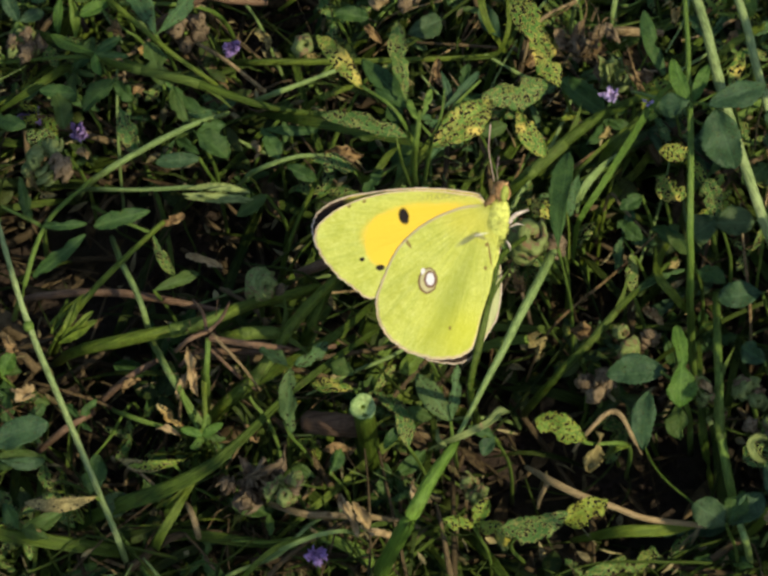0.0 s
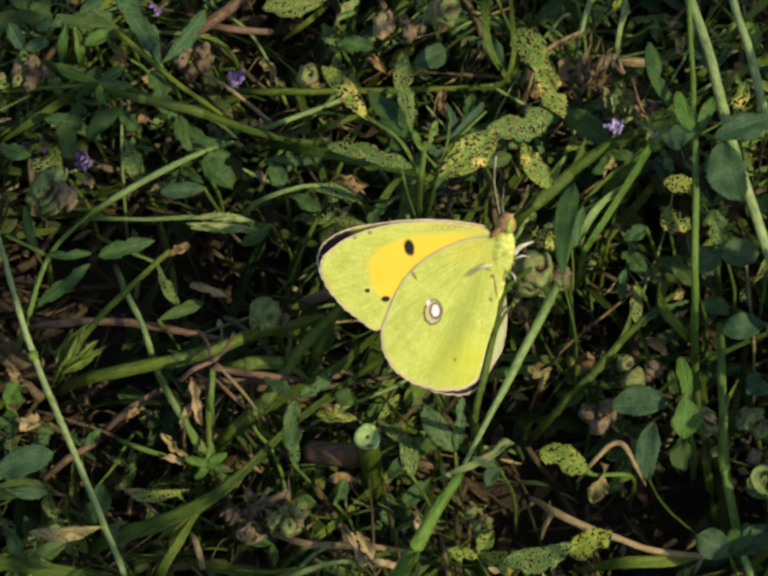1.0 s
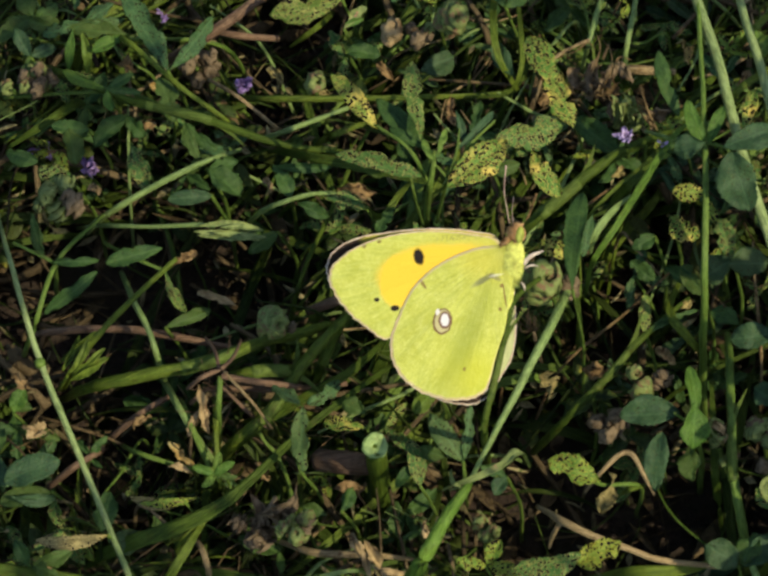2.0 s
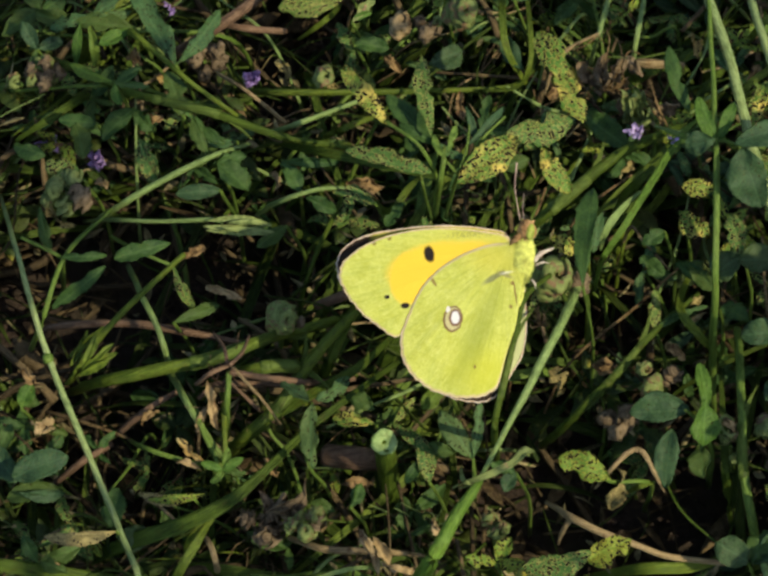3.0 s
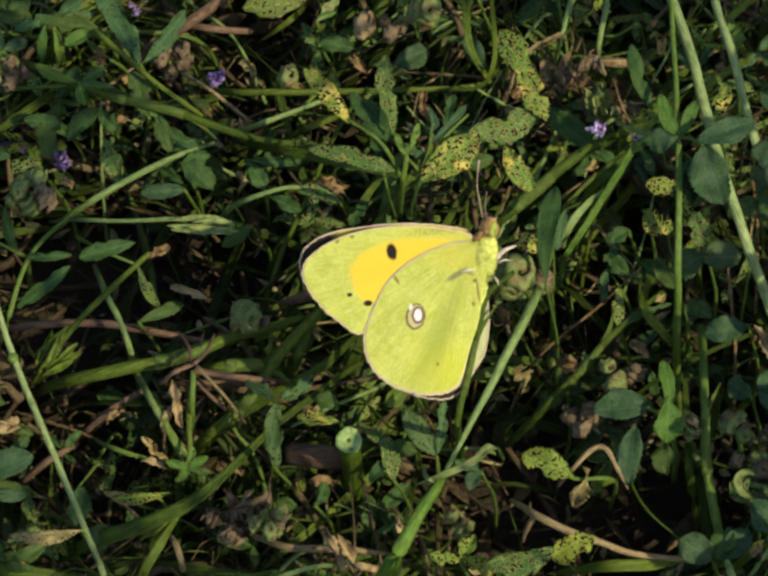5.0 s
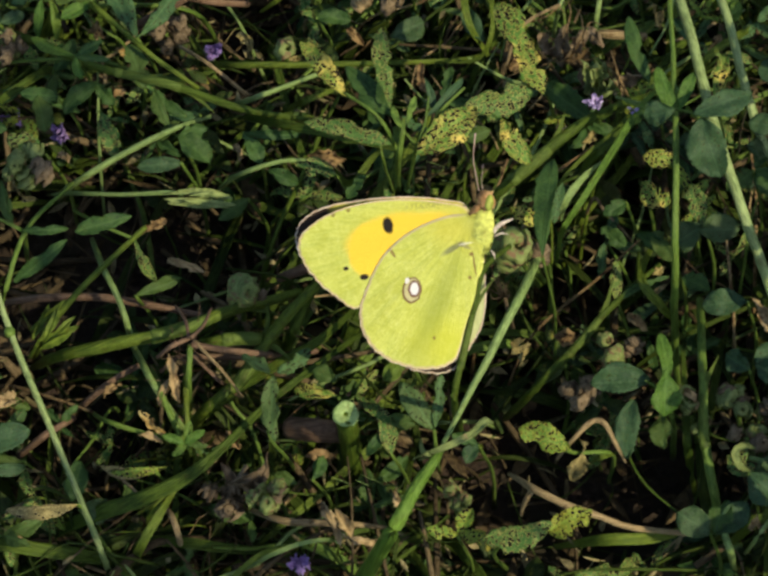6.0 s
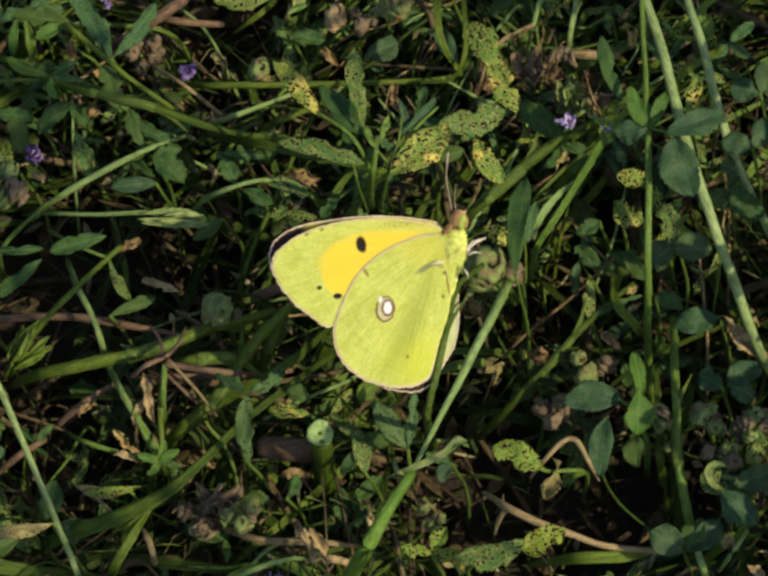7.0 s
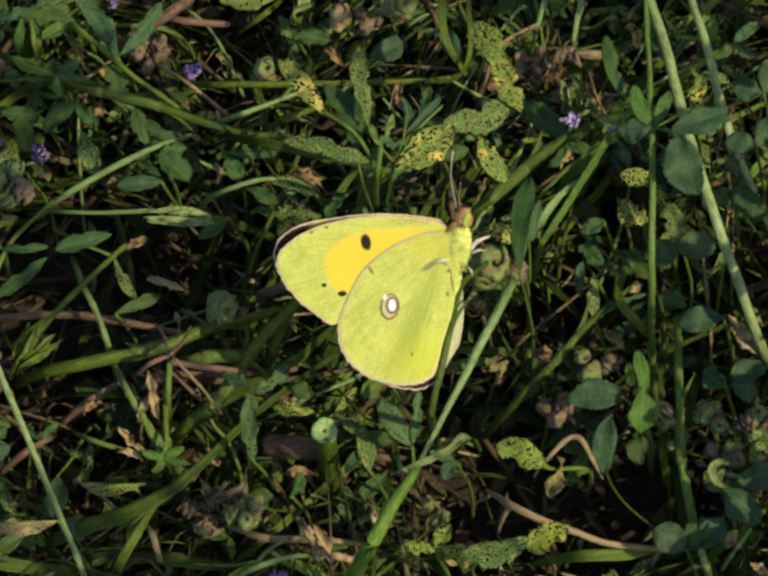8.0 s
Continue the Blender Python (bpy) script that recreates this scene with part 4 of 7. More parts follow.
def butterfly():
    ob = thing("butterfly", (0, 0, 0), "greenish yellow butterfly with closed wings basking on a lucerne shoot", "butterfly")
    ob.matrix_basis = pose(0.0166, -0.0254, 0.0760, 22)
    far = -2.6
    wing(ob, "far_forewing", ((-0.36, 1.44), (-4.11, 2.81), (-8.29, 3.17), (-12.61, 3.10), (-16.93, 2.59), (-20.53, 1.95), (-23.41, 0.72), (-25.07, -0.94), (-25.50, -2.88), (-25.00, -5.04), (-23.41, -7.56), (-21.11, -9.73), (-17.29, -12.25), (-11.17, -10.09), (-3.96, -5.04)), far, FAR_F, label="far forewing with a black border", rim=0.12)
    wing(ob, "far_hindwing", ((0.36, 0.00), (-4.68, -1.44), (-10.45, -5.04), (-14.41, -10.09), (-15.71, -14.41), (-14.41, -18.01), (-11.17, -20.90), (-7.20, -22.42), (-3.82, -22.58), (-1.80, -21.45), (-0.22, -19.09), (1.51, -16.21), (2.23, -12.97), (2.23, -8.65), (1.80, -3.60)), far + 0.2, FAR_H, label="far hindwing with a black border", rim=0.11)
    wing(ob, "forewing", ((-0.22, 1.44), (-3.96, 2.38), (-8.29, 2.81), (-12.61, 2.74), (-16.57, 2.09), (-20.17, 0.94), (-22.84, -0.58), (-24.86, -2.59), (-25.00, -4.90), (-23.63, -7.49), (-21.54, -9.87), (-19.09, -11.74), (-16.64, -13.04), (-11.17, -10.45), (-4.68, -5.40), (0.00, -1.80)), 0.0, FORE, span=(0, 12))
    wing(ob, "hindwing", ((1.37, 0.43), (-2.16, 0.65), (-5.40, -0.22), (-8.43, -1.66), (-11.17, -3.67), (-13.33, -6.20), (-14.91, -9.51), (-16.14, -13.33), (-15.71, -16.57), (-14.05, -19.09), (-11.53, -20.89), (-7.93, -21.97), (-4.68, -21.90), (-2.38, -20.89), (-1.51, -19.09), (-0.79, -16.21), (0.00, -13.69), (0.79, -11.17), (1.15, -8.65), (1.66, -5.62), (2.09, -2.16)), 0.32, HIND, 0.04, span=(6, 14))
    ball(ob, "thorax", ((1.75, -1.60) + (-0.95,)), 1.9, FUR, (0.98, 1.95, 0.60), 0.02, "furry yellow green thorax", -7, 3000, 1.1)
    ball(ob, "abdomen", ((0.94, -9.01) + (-1.5,)), 1.1, FUR, (0.6, 4.4, 0.55), 0.03, "", -12, 100)
    ball(ob, "head", ((2.38, 2.74) + (-0.6,)), 1.2, FUR_PINK, (0.92, 1.12, 0.9), 0.16, "furry reddish brown head", 0, 1800, 2.4)
    ball(ob, "eye", ((2.88, 2.31) + (0.15,)), 0.95, EYE_GREEN, (0.72, 1.3, 0.75), 0.0, "green compound eye", -6)
    limb(ob, "eye_rim", ((3.31, 3.31) + (0.1,), (3.60, 2.74) + (0.25,), (3.60, 2.02) + (0.25,), (3.31, 1.37) + (0.1,)), [0.1, 0.16, 0.16, 0.08], FUR_PINK)
    ball(ob, "collar", ((0.95, 1.55) + (-0.45,)), 0.85, FUR_PINK, (1.4, 0.5, 0.72), 0.16, "", 40, 2200, 2.6)
    limb(ob, "antenna", ((1.37, 4.03) + (0.1,), (0.86, 6.84) + (0.6,), (0.58, 9.01) + (1.0,), (0.86, 12.46) + (1.2,)), [0.07, 0.06, 0.065, 0.12], FEELER)
    limb(ob, "antenna", ((1.95, 4.03) + (-0.8,), (1.80, 5.76) + (-2.0,), (1.95, 6.84) + (-4.5,), (2.09, 7.93) + (-8,)), [0.06, 0.05, 0.055, 0.1], FEELER)
    limb(ob, "palp", ((2.88, 3.46) + (-0.4,), (3.24, 3.82) + (-0.4,), (3.46, 4.03) + (-0.6,)), [0.28, 0.2, 0.08], FUR_PINK)
    for a, b, c, d in (((3.39, -1.95), (4.54, -0.79), (6.34, -0.07), -0.9), ((3.53, -2.59), (4.68, -2.16), (5.69, -2.31), -2.4), ((3.10, -4.68), (3.60, -5.33), (3.67, -6.05), -2.4)):
        limb(ob, "leg", (a + (d,), b + (d + 0.3,), c + (d - 1.0,)), [0.42, 0.34, 0.16] if d > -1 else [0.2, 0.15, 0.08], LIMB)


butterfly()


# ---- grass ----
blade([(-23.2, -53.8, 0.0), (-36.2, -59.5, 22.0), (-58.2, -58.9, 30.0), (-62.8, -57.6, 28.0)], [1.2, 2.4, 2.2, 0.8], BLADE_DARK)
blade([(-54.0, -51.2, 2.0), (-41.0, -55.3, 30.0), (-33.1, -54.3, 35.0), (-25.7, -51.3, 37.0), (-19.8, -46.4, 38.0), (-13.9, -39.8, 37.0), (-6.5, -33.2, 36.0), (0.5, -25.5, 30.0)], [1.6, 2.6, 2.6, 2.2, 1.5, 1.2, 1.2, 0.8], BLADE_DARK, label="long folded deep green grass blade through the mat", twist=10)
culm([(-51.2, -20.9, 4.0), (-45.3, -29.7, 32.0), (-36.1, -30.0, 38.0), (-27.9, -28.2, 38.0), (-19.8, -24.2, 36.0), (-13.8, -21.8, 34.0), (-9.0, -18.6, 30.0)], [0.6, 1.0, 1.0, 0.95, 0.85, 0.8], BLADE, label="thick yellowish green stalk in the mat")
culm([(-26.4, -32.4, 4.0), (-24.3, -38.2, 28.0), (-21.2, -37.6, 34.0), (-17.8, -34.4, 34.0), (-14.5, -30.0, 36.0), (-10.7, -25.6, 38.0), (-5.9, -18.6, 34.0)], [0.8, 0.95, 0.95, 0.95, 1.0, 0.9, 0.7], BLADE, label="thick yellowish green stalk in the mat")
culm([(-26.4, -19.9, 10.0), (-23.1, -28.6, 34.0), (-18.2, -29.0, 37.0), (-13.8, -28.3, 34.0), (-11.0, -22.3, 14.0)], [0.6, 0.95, 0.95, 0.8], BLADE, label="short green stalk in the mat")
culm([(-13.3, -25.7, 10.0), (-10.4, -26.8, 32.0), (-7.8, -20.8, 32.0), (-6.4, -12.4, 20.0)], [0.7, 0.85, 0.8, 0.6], BLADE_DARK, label="olive green stalk in the mat")
blade([(-29.5, -33.3, 2.0), (-25.1, -37.5, 24.0), (-16.8, -33.3, 30.0), (-6.3, -28.4, 34.0), (-0.3, -19.6, 26.0)], [1.2, 1.7, 1.7, 0.7], BLADE_DARK)
culm([(-56.8, 35.5, 6.0), (-51.3, 21.4, 36.0), (-40.4, 14.8, 40.0), (-28.9, 10.9, 42.0), (-17.6, 6.8, 42.0), (-6.3, 6.3, 38.0)], [0.5, 0.62, 0.66, 0.7, 0.6, 0.4], BLADE_DARK, label="long olive green stalk across the mat")
culm([(-45.8, 40.6, 10.0), (-41.3, 25.3, 40.0), (-36.5, 19.5, 44.0), (-31.2, 14.6, 44.0), (-24.5, 11.0, 40.0)], [0.45, 0.5, 0.4, 0.35], BLADE)
culm([(-25.4, 30.8, 4.0), (-20.1, 17.6, 34.0), (-6.4, 16.7, 36.0), (5.8, 17.0, 36.0), (17.2, 18.5, 34.0), (21.2, 24.1, 26.0)], [0.45, 0.55, 0.5, 0.4, 0.25], BLADE, label="straight green stalk across the mat")
culm([(-20.7, 23.6, 4.0), (-17.7, 10.5, 36.0), (-10.9, 11.4, 40.0), (-6.0, 13.3, 40.0)], [0.4, 0.45, 0.4, 0.35], label="bright green thin grass culm")
blade([(-12.8, 21.9, 4.0), (-9.4, 10.0, 36.0), (-5.6, 10.9, 38.0), (-2.6, 12.7, 36.0)], [0.8, 1.1, 1.0, 0.5])
culm([(-47.8, 7.5, 4.0), (-44.1, -2.5, 34.0), (-36.4, -0.1, 40.0), (-28.9, 3.1, 42.0), (-22.5, 6.3, 40.0)], [0.5, 0.55, 0.5, 0.35], label="bright green grass stalk")
culm([(-51.2, -19.3, 4.0), (-47.5, -26.4, 34.0), (-42.1, -22.0, 40.0), (-33.8, -15.1, 44.0), (-32.2, -13.5, 44.0)], [0.5, 0.52, 0.45, 0.4], BLADE, label="green grass stalk among leaves")
culm([(-58.1, -16.7, 6.0), (-54.2, -22.0, 36.0), (-50.5, -12.3, 40.0), (-43.6, -3.7, 38.0)], [0.4, 0.45, 0.4, 0.3], STEM, label="thin green stalk across the mat")
culm([(-61.7, 5.8, 20.0), (-58.1, -11.5, 44.0), (-55.7, -20.3, 44.0), (-52.8, -28.8, 40.0), (-48.6, -38.7, 38.0), (-44.4, -48.3, 36.0), (-40.6, -57.7, 36.0), (-38.5, -63.2, 36.0), (-38.5, -55.4, 0.0)], [0.3, 0.42, 0.5, 0.54, 0.5, 0.5, 0.5], CULM_PALE, nodes=(((-52.8, -29.0, 40.0), 0.8),), sheathed=False, label="long pale green grass culm with one node")
culm([(-42.0, -1.7, 10.0), (-39.3, -15.5, 34.0), (-36.2, -22.8, 36.0), (-34.7, -26.5, 30.0), (-34.5, -20.8, 8.0)], [0.4, 0.5, 0.5, 0.4], label="grey green grass stalk")
culm([(-35.7, -18.3, 8.0), (-32.8, -32.0, 34.0), (-29.7, -38.4, 36.0), (-26.8, -40.9, 30.0)], [0.5, 0.55, 0.5, 0.5], label="grey green grass stalk")
culm([(-0.6, -63.9, 20.0), (4.8, -67.2, 56.0), (8.7, -61.3, 60.0), (11.2, -58.2, 62.0), (12.2, -55.6, 60.0)], [1.25, 1.2, 1.0, 0.75, 0.5], BLADE_FRESH, sheathed=False, label="stout green grass culm below the butterfly")
culm([(11.5, -56.3, 58.0), (13.2, -54.8, 64.0), (17.5, -47.7, 68.0), (20.6, -41.8, 69.0), (23.5, -35.8, 69.0), (25.2, -31.2, 66.0), (27.0, -25.0, 60.0)], [0.30, 0.36, 0.52, 0.66, 0.70, 0.70, 0.66], CULM, sheathed=False, label="stout pale green grass culm crossing the mat")
blade([(30.4, -14.1, 30.0), (30.5, -20.6, 58.0), (31.5, -20.3, 63.0), (33.7, -17.6, 65.0), (36.3, -13.2, 65.0), (38.4, -9.5, 64.5), (40.8, -5.0, 63.5), (44.0, 0.4, 61.0), (48.3, 7.8, 50.0)], [0.5, 0.8, 0.9, 1.0, 1.05, 1.15, 1.1, 0.8, 0.4], BLADE_FRESH, label="broad bright green grass blade", twist=25)
blade([(27.7, -6.5, 30.0), (29.3, -13.8, 58.0), (32.5, -10.9, 61.0), (35.6, -7.8, 61.0), (39.6, -3.3, 58.0)], [0.4, 0.5, 0.6, 0.55, 0.3], BLADE)
blade([(30.5, -18.6, 58.0), (30.7, -18.4, 63.0), (32.0, -16.5, 65.0), (34.1, -13.8, 64.5), (36.4, -11.0, 63.0)], [0.35, 0.95, 1.2, 0.9, 0.3], CULM, label="short broad pale green grass leaf", face=(0.1, -0.3, 0.95), fold=0.12, twist=10)
culm([(45.3, 25.2, 66.0), (47.5, 15.9, 68.0), (49.9, 6.4, 70.0), (52.0, -3.7, 70.0), (55.2, -14.5, 68.0), (58.6, -23.7, 64.0), (64.5, -33.0, 48.0), (69.4, -23.2, 10.0)], [0.8, 0.82, 0.82, 0.8, 0.76, 0.7], CULM_PALE, sheathed=False, label="stout pale green grass culm")
culm([(53.2, 30.9, 50.0), (54.8, 20.1, 56.0), (56.6, 12.5, 58.0), (58.2, 4.4, 58.0), (61.7, -4.3, 52.0), (65.8, -10.9, 46.0), (71.5, -3.4, 10.0)], [0.65, 0.7, 0.7, 0.65], CULM_PALE, sheathed=False, label="pale green grass culm")
culm([(34.3, 40.0, 30.0), (32.6, 28.2, 44.0), (30.7, 21.2, 44.0), (30.6, 27.6, 20.0)], [0.4, 0.45, 0.4, 0.35])
culm([(39.7, 40.0, 30.0), (38.2, 28.5, 46.0), (36.5, 19.5, 44.0), (37.0, 26.8, 20.0)], [0.4, 0.45, 0.4, 0.35])
culm([(22.7, -30.0, 4.0), (25.8, -38.0, 36.0), (33.0, -33.1, 44.0), (38.2, -27.5, 46.0), (45.8, -19.9, 44.0)], [0.6, 0.7, 0.6, 0.55, 0.35], BLADE_DARK, label="olive green stalk among leaves")
culm([(56.1, -51.9, 4.0), (53.8, -58.4, 40.0), (51.8, -49.6, 46.0), (51.6, -41.0, 48.0), (51.7, -29.9, 44.0), (52.3, -20.4, 30.0)], [0.7, 0.75, 0.7, 0.6], STEM, label="green upright lucerne stalk")
blade([(-23.1, -61.6, 4.0), (-20.2, -68.0, 34.0), (-15.1, -64.4, 38.0), (-9.1, -62.4, 38.0), (-2.4, -59.2, 32.0)], [0.6, 0.9, 0.8, 0.4], BLADE)
blade([(-8.2, 46.8, 4.0), (-9.9, 30.8, 34.0), (-12.5, 27.6, 36.0), (-15.3, 28.2, 30.0)], [0.6, 0.9, 0.8, 0.4], BLADE)
# the deep green carries the shade that lies on this shoot
culm([(15.8, -33.2, 6.0), (14.4, -48.6, 60.0), (14.5, -47.6, 65.4), (15.7, -43.0, 67.4), (17.2, -37.0, 69.9), (18.8, -31.4, 71.5), (22.6, -26.5, 68.0)], [0.6, 0.55, 0.5, 0.5, 0.4], BLADE_DARK, label="green shoot between the wings, coloured dark as in shade")


# ---- dead stalks ----
def dead(pts, radii, material=None, label="brown dead stalk lying in the mat"):
    ob = thing("dead_stalk", pts[0], label, "stalk", "dead stalks")
    stalk(ob, pts, radii, material or BROWN, "stalk")


dead([(-54.9, -18.0, 24.0), (-51.6, -19.0, 28.0), (-41.8, -19.3, 30.0), (-31.9, -20.8, 30.0), (-22.2, -22.2, 28.0)], [0.4, 0.6, 0.62, 0.6, 0.4])
dead([(-42.6, -34.3, 22.0), (-37.9, -32.5, 28.0), (-33.4, -29.7, 28.0)], [0.5, 0.55, 0.45])
dead([(-52.3, -41.6, 20.0), (-47.6, -40.2, 26.0), (-43.6, -36.8, 24.0)], [0.5, 0.6, 0.5])
dead([(-34.9, 27.5, 26.0), (-27.1, 29.0, 34.0), (-18.7, 35.7, 34.0)], [0.7, 0.95, 0.8])
dead([(-27.9, 31.1, 30.0), (-23.3, 29.2, 32.0), (-17.2, 30.5, 28.0)], [0.5, 0.6, 0.5])
dead([(22.8, -48.5, 30.0), (25.9, -54.3, 40.0), (30.6, -57.6, 42.0), (36.4, -59.9, 42.0), (40.9, -60.7, 40.0), (50.0, -59.8, 34.0)], [0.35, 0.62, 0.58, 0.5, 0.5, 0.4], TAN, "dry tan forked stalk")
dead([(26.2, -54.5, 40.0), (24.9, -55.4, 36.0), (24.6, -55.2, 30.0)], [0.5, 0.4, 0.2], TAN, "short dry tan stalk")
dead([(-6.3, -26.9, 26.0), (-16.8, -29.3, 30.0), (-26.6, -29.3, 30.0), (-30.4, -30.9, 28.0)], [0.4, 0.5, 0.5, 0.4])
dead([(-16.7, -52.6, 26.0), (-10.7, -57.4, 34.0), (-1.8, -57.1, 32.0), (4.2, -55.0, 24.0)], [0.4, 0.6, 0.5, 0.3], TAN, "dry tan stalk in the mat")


# ---- lucerne ----
def lucerne(base, label, stems=()):
    ob = thing("lucerne_shoot", base, label, "plant", "lucerne shoots")
    for pts, r in stems:
        stalk(ob, pts, r)
    return ob


def leaves(plant, rows):
    for base, tip, w, material in rows:
        leaf(plant, base, tip, w * (0.84 if material is LEAF else 0.95), material, bites=(COUNT[0] % 3) if material in (LEAF_YELLOW, LEAF_SPECK) else COUNT[0] % 2)


p = lucerne((6.3, 8.8, 2.0), "lucerne shoot with yellowing black-specked leaflets", (
    ([(6.3, 8.8, 2.0), (6.0, -6.3, 45.0), (6.2, -11.8, 66.0), (6.7, -10.4, 71.0), (7.0, -7.6, 72.0)], [0.5, 0.5, 0.5, 0.45, 0.3]),
    ([(6.3, -11.0, 66.0), (3.4, -7.6, 72.0), (-1.8, -3.4, 72.0)], [0.34, 0.3, 0.22]),
    ([(5.4, -6.3, 40.0), (4.1, -11.8, 64.0), (3.4, -9.9, 68.0)], [0.22, 0.22, 0.15]),
    ([(7.5, -5.7, 40.0), (8.7, -11.0, 66.0), (10.2, -8.0, 71.0), (10.7, -4.1, 72.0)], [0.28, 0.28, 0.24, 0.18]),
    ([(8.1, -11.0, 64.0), (12.0, -6.4, 70.0), (16.1, -1.9, 70.0)], [0.26, 0.26, 0.2]),
    ([(7.0, -8.9, 70.0), (9.1, -11.1, 69.0)], [0.22, 0.2])))
for b, t, w, mat, lean, bites in (
        ((-1.6, -4.0, 72.0), (-8.5, 5.2, 72.0), 3.2, LEAF_YELLOW, (0, 0), 1),
        ((5.1, -6.5, 73.0), (3.9, 6.5, 74.0), 3.3, LEAF_SPECK, (0.1, 0), 1),
        ((8.9, -12.7, 70.0), (17.8, -5.1, 71.0), 5.4, LEAF_YELLOW, (-0.1, 0.1), 0),
        ((16.0, -5.3, 70.0), (26.5, -1.8, 68.0), 5.2, LEAF_SPECK, (0, -0.2), 2),
        ((21.5, -5.5, 67.0), (25.9, -12.1, 65.0), 3.6, LEAF_YELLOW, (0.2, 0), 1),
        ((27.8, -1.2, 66.0), (24.3, 8.0, 66.0), 4.2, LEAF_YELLOW, (0.1, 0.1), 1),
        ((26.7, 4.4, 66.0), (20.6, 13.8, 66.0), 4.8, LEAF_YELLOW, (-0.2, 0.1), 1),
        ((5.1, -11.0, 70.0), (-8.0, -6.9, 69.0), 3.1, LEAF_SPECK, (0, -0.1), 0),
        ((0.3, -3.2, 70.0), (5.3, -6.4, 71.0), 2.0, LEAF, (0.3, 0), 0),
        ((10.2, -6.8, 70.0), (16.1, -0.2, 70.0), 1.5, LEAF_SHADE_BLUE, (0.3, 0.2), 0),
        ((7.5, -8.8, 72.0), (8.8, -3.9, 72.0), 1.2, STEM, (0, 0), 0),
        ((6.7, -9.2, 72.0), (5.3, -5.5, 72.0), 1.2, STEM, (0.2, 0), 0),
        ((-1.7, 2.0, 69.0), (5.3, -6.0, 70.0), 3.6, LEAF, (0.2, 0.1), 0),
        ((10.2, -0.2, 70.0), (11.7, -5.6, 69.0), 1.3, LEAF_SHADE_BLUE, (0, 0), 0)):
    leaf(p, b, t, w, mat, lean, bites=bites)
p = lucerne((49.9, -26.7, 2.0), "tall lucerne shoot with leaflets tinted bluish as in shade", (
    ([(49.9, -26.7, 2.0), (47.9, -28.4, 40.0), (47.1, -27.2, 65.0), (47.2, -15.4, 71.0), (47.1, -6.9, 73.0), (47.0, 6.1, 71.0), (46.7, 21.5, 67.0)], [0.6, 0.6, 0.55, 0.5, 0.4, 0.4]),
    ([(47.1, -6.9, 73.0), (49.8, -8.4, 75.0), (51.3, -10.0, 75.0)], [0.25, 0.2, 0.2]),
    ([(47.1, -6.9, 73.0), (43.5, -6.0, 71.0), (40.0, -3.9, 69.0)], [0.25, 0.2, 0.2])))
leaves(p, (((47.2, -7.4, 73.0), (44.7, -0.7, 75.0), 2.8, LEAF_BRIGHT), ((47.6, -7.2, 73.0), (50.0, -1.7, 75.0), 2.2, LEAF_BRIGHT), ((50.8, -9.9, 77.0), (53.7, -17.9, 73.0), 6.6, LEAF_SHADE_BLUE),
           ((47.0, -7.7, 75.0), (42.6, -8.4, 73.0), 4.0, LEAF_SHADE_BLUE), ((49.6, -10.1, 79.0), (58.4, -6.6, 79.0), 4.4, LEAF_SHADE_BLUE), ((43.8, 1.0, 65.0), (41.0, 11.2, 67.0), 3.2, LEAF)))
p = lucerne((48.9, -35.8, 2.0), "lucerne shoot with oval green leaflets", (
    ([(48.9, -35.8, 2.0), (47.4, -44.3, 40.0), (45.8, -44.1, 52.0), (45.3, -37.0, 50.0)], [0.5, 0.45, 0.4, 0.3]), ([(45.9, -43.3, 50.0), (42.8, -42.5, 54.0)], [0.3, 0.2])))
leaves(p, (((45.7, -41.6, 56.0), (45.6, -48.3, 54.0), 5.0, LEAF_BRIGHT), ((46.2, -41.3, 52.0), (45.5, -34.0, 52.0), 2.9, LEAF_BRIGHT), ((45.6, -46.0, 50.0), (45.4, -51.4, 49.0), 4.6, LEAF), ((43.7, -41.7, 52.0), (34.7, -42.3, 52.0), 5.0, LEAF_SHADE_BLUE), ((41.0, -44.8, 52.0), (39.8, -52.9, 48.0), 4.0, LEAF_SHADE_BLUE)))
p = lucerne((38.8, -39.9, 2.0), "lucerne shoot with one black-specked leaflet", (([(38.8, -39.9, 2.0), (38.0, -50.5, 44.0), (32.6, -52.5, 50.0), (30.7, -52.8, 52.0)], [0.35, 0.35, 0.3, 0.25]),))
leaves(p, (((31.6, -53.5, 54.0), (23.9, -50.9, 56.0), 4.8, LEAF_LIME), ))
p = lucerne((24.1, -55.3, 2.0), "lucerne leaf with black-specked leaflets", (([(24.1, -55.3, 2.0), (20.3, -64.6, 40.0), (25.8, -65.0, 52.0)], [0.35, 0.3, 0.25]),))
leaves(p, (((27.7, -65.4, 52.0), (34.4, -62.8, 54.0), 4.8, LEAF_LIME), ((28.7, -64.6, 53.0), (18.2, -66.6, 50.0), 4.6, LEAF_SPECK)))
p = lucerne((12.4, -38.2, 2.0), "lucerne leaf with two specked leaflets under the wings", (([(12.4, -38.2, 2.0), (11.7, -48.2, 40.0), (11.3, -48.0, 48.0)], [0.35, 0.3, 0.25]),))
leaves(p, (((11.3, -48.0, 48.0), (6.4, -41.9, 52.0), 3.7, LEAF_TEAL), ((11.4, -47.9, 48.0), (12.5, -40.9, 53.0), 2.2, LEAF_TEAL)))
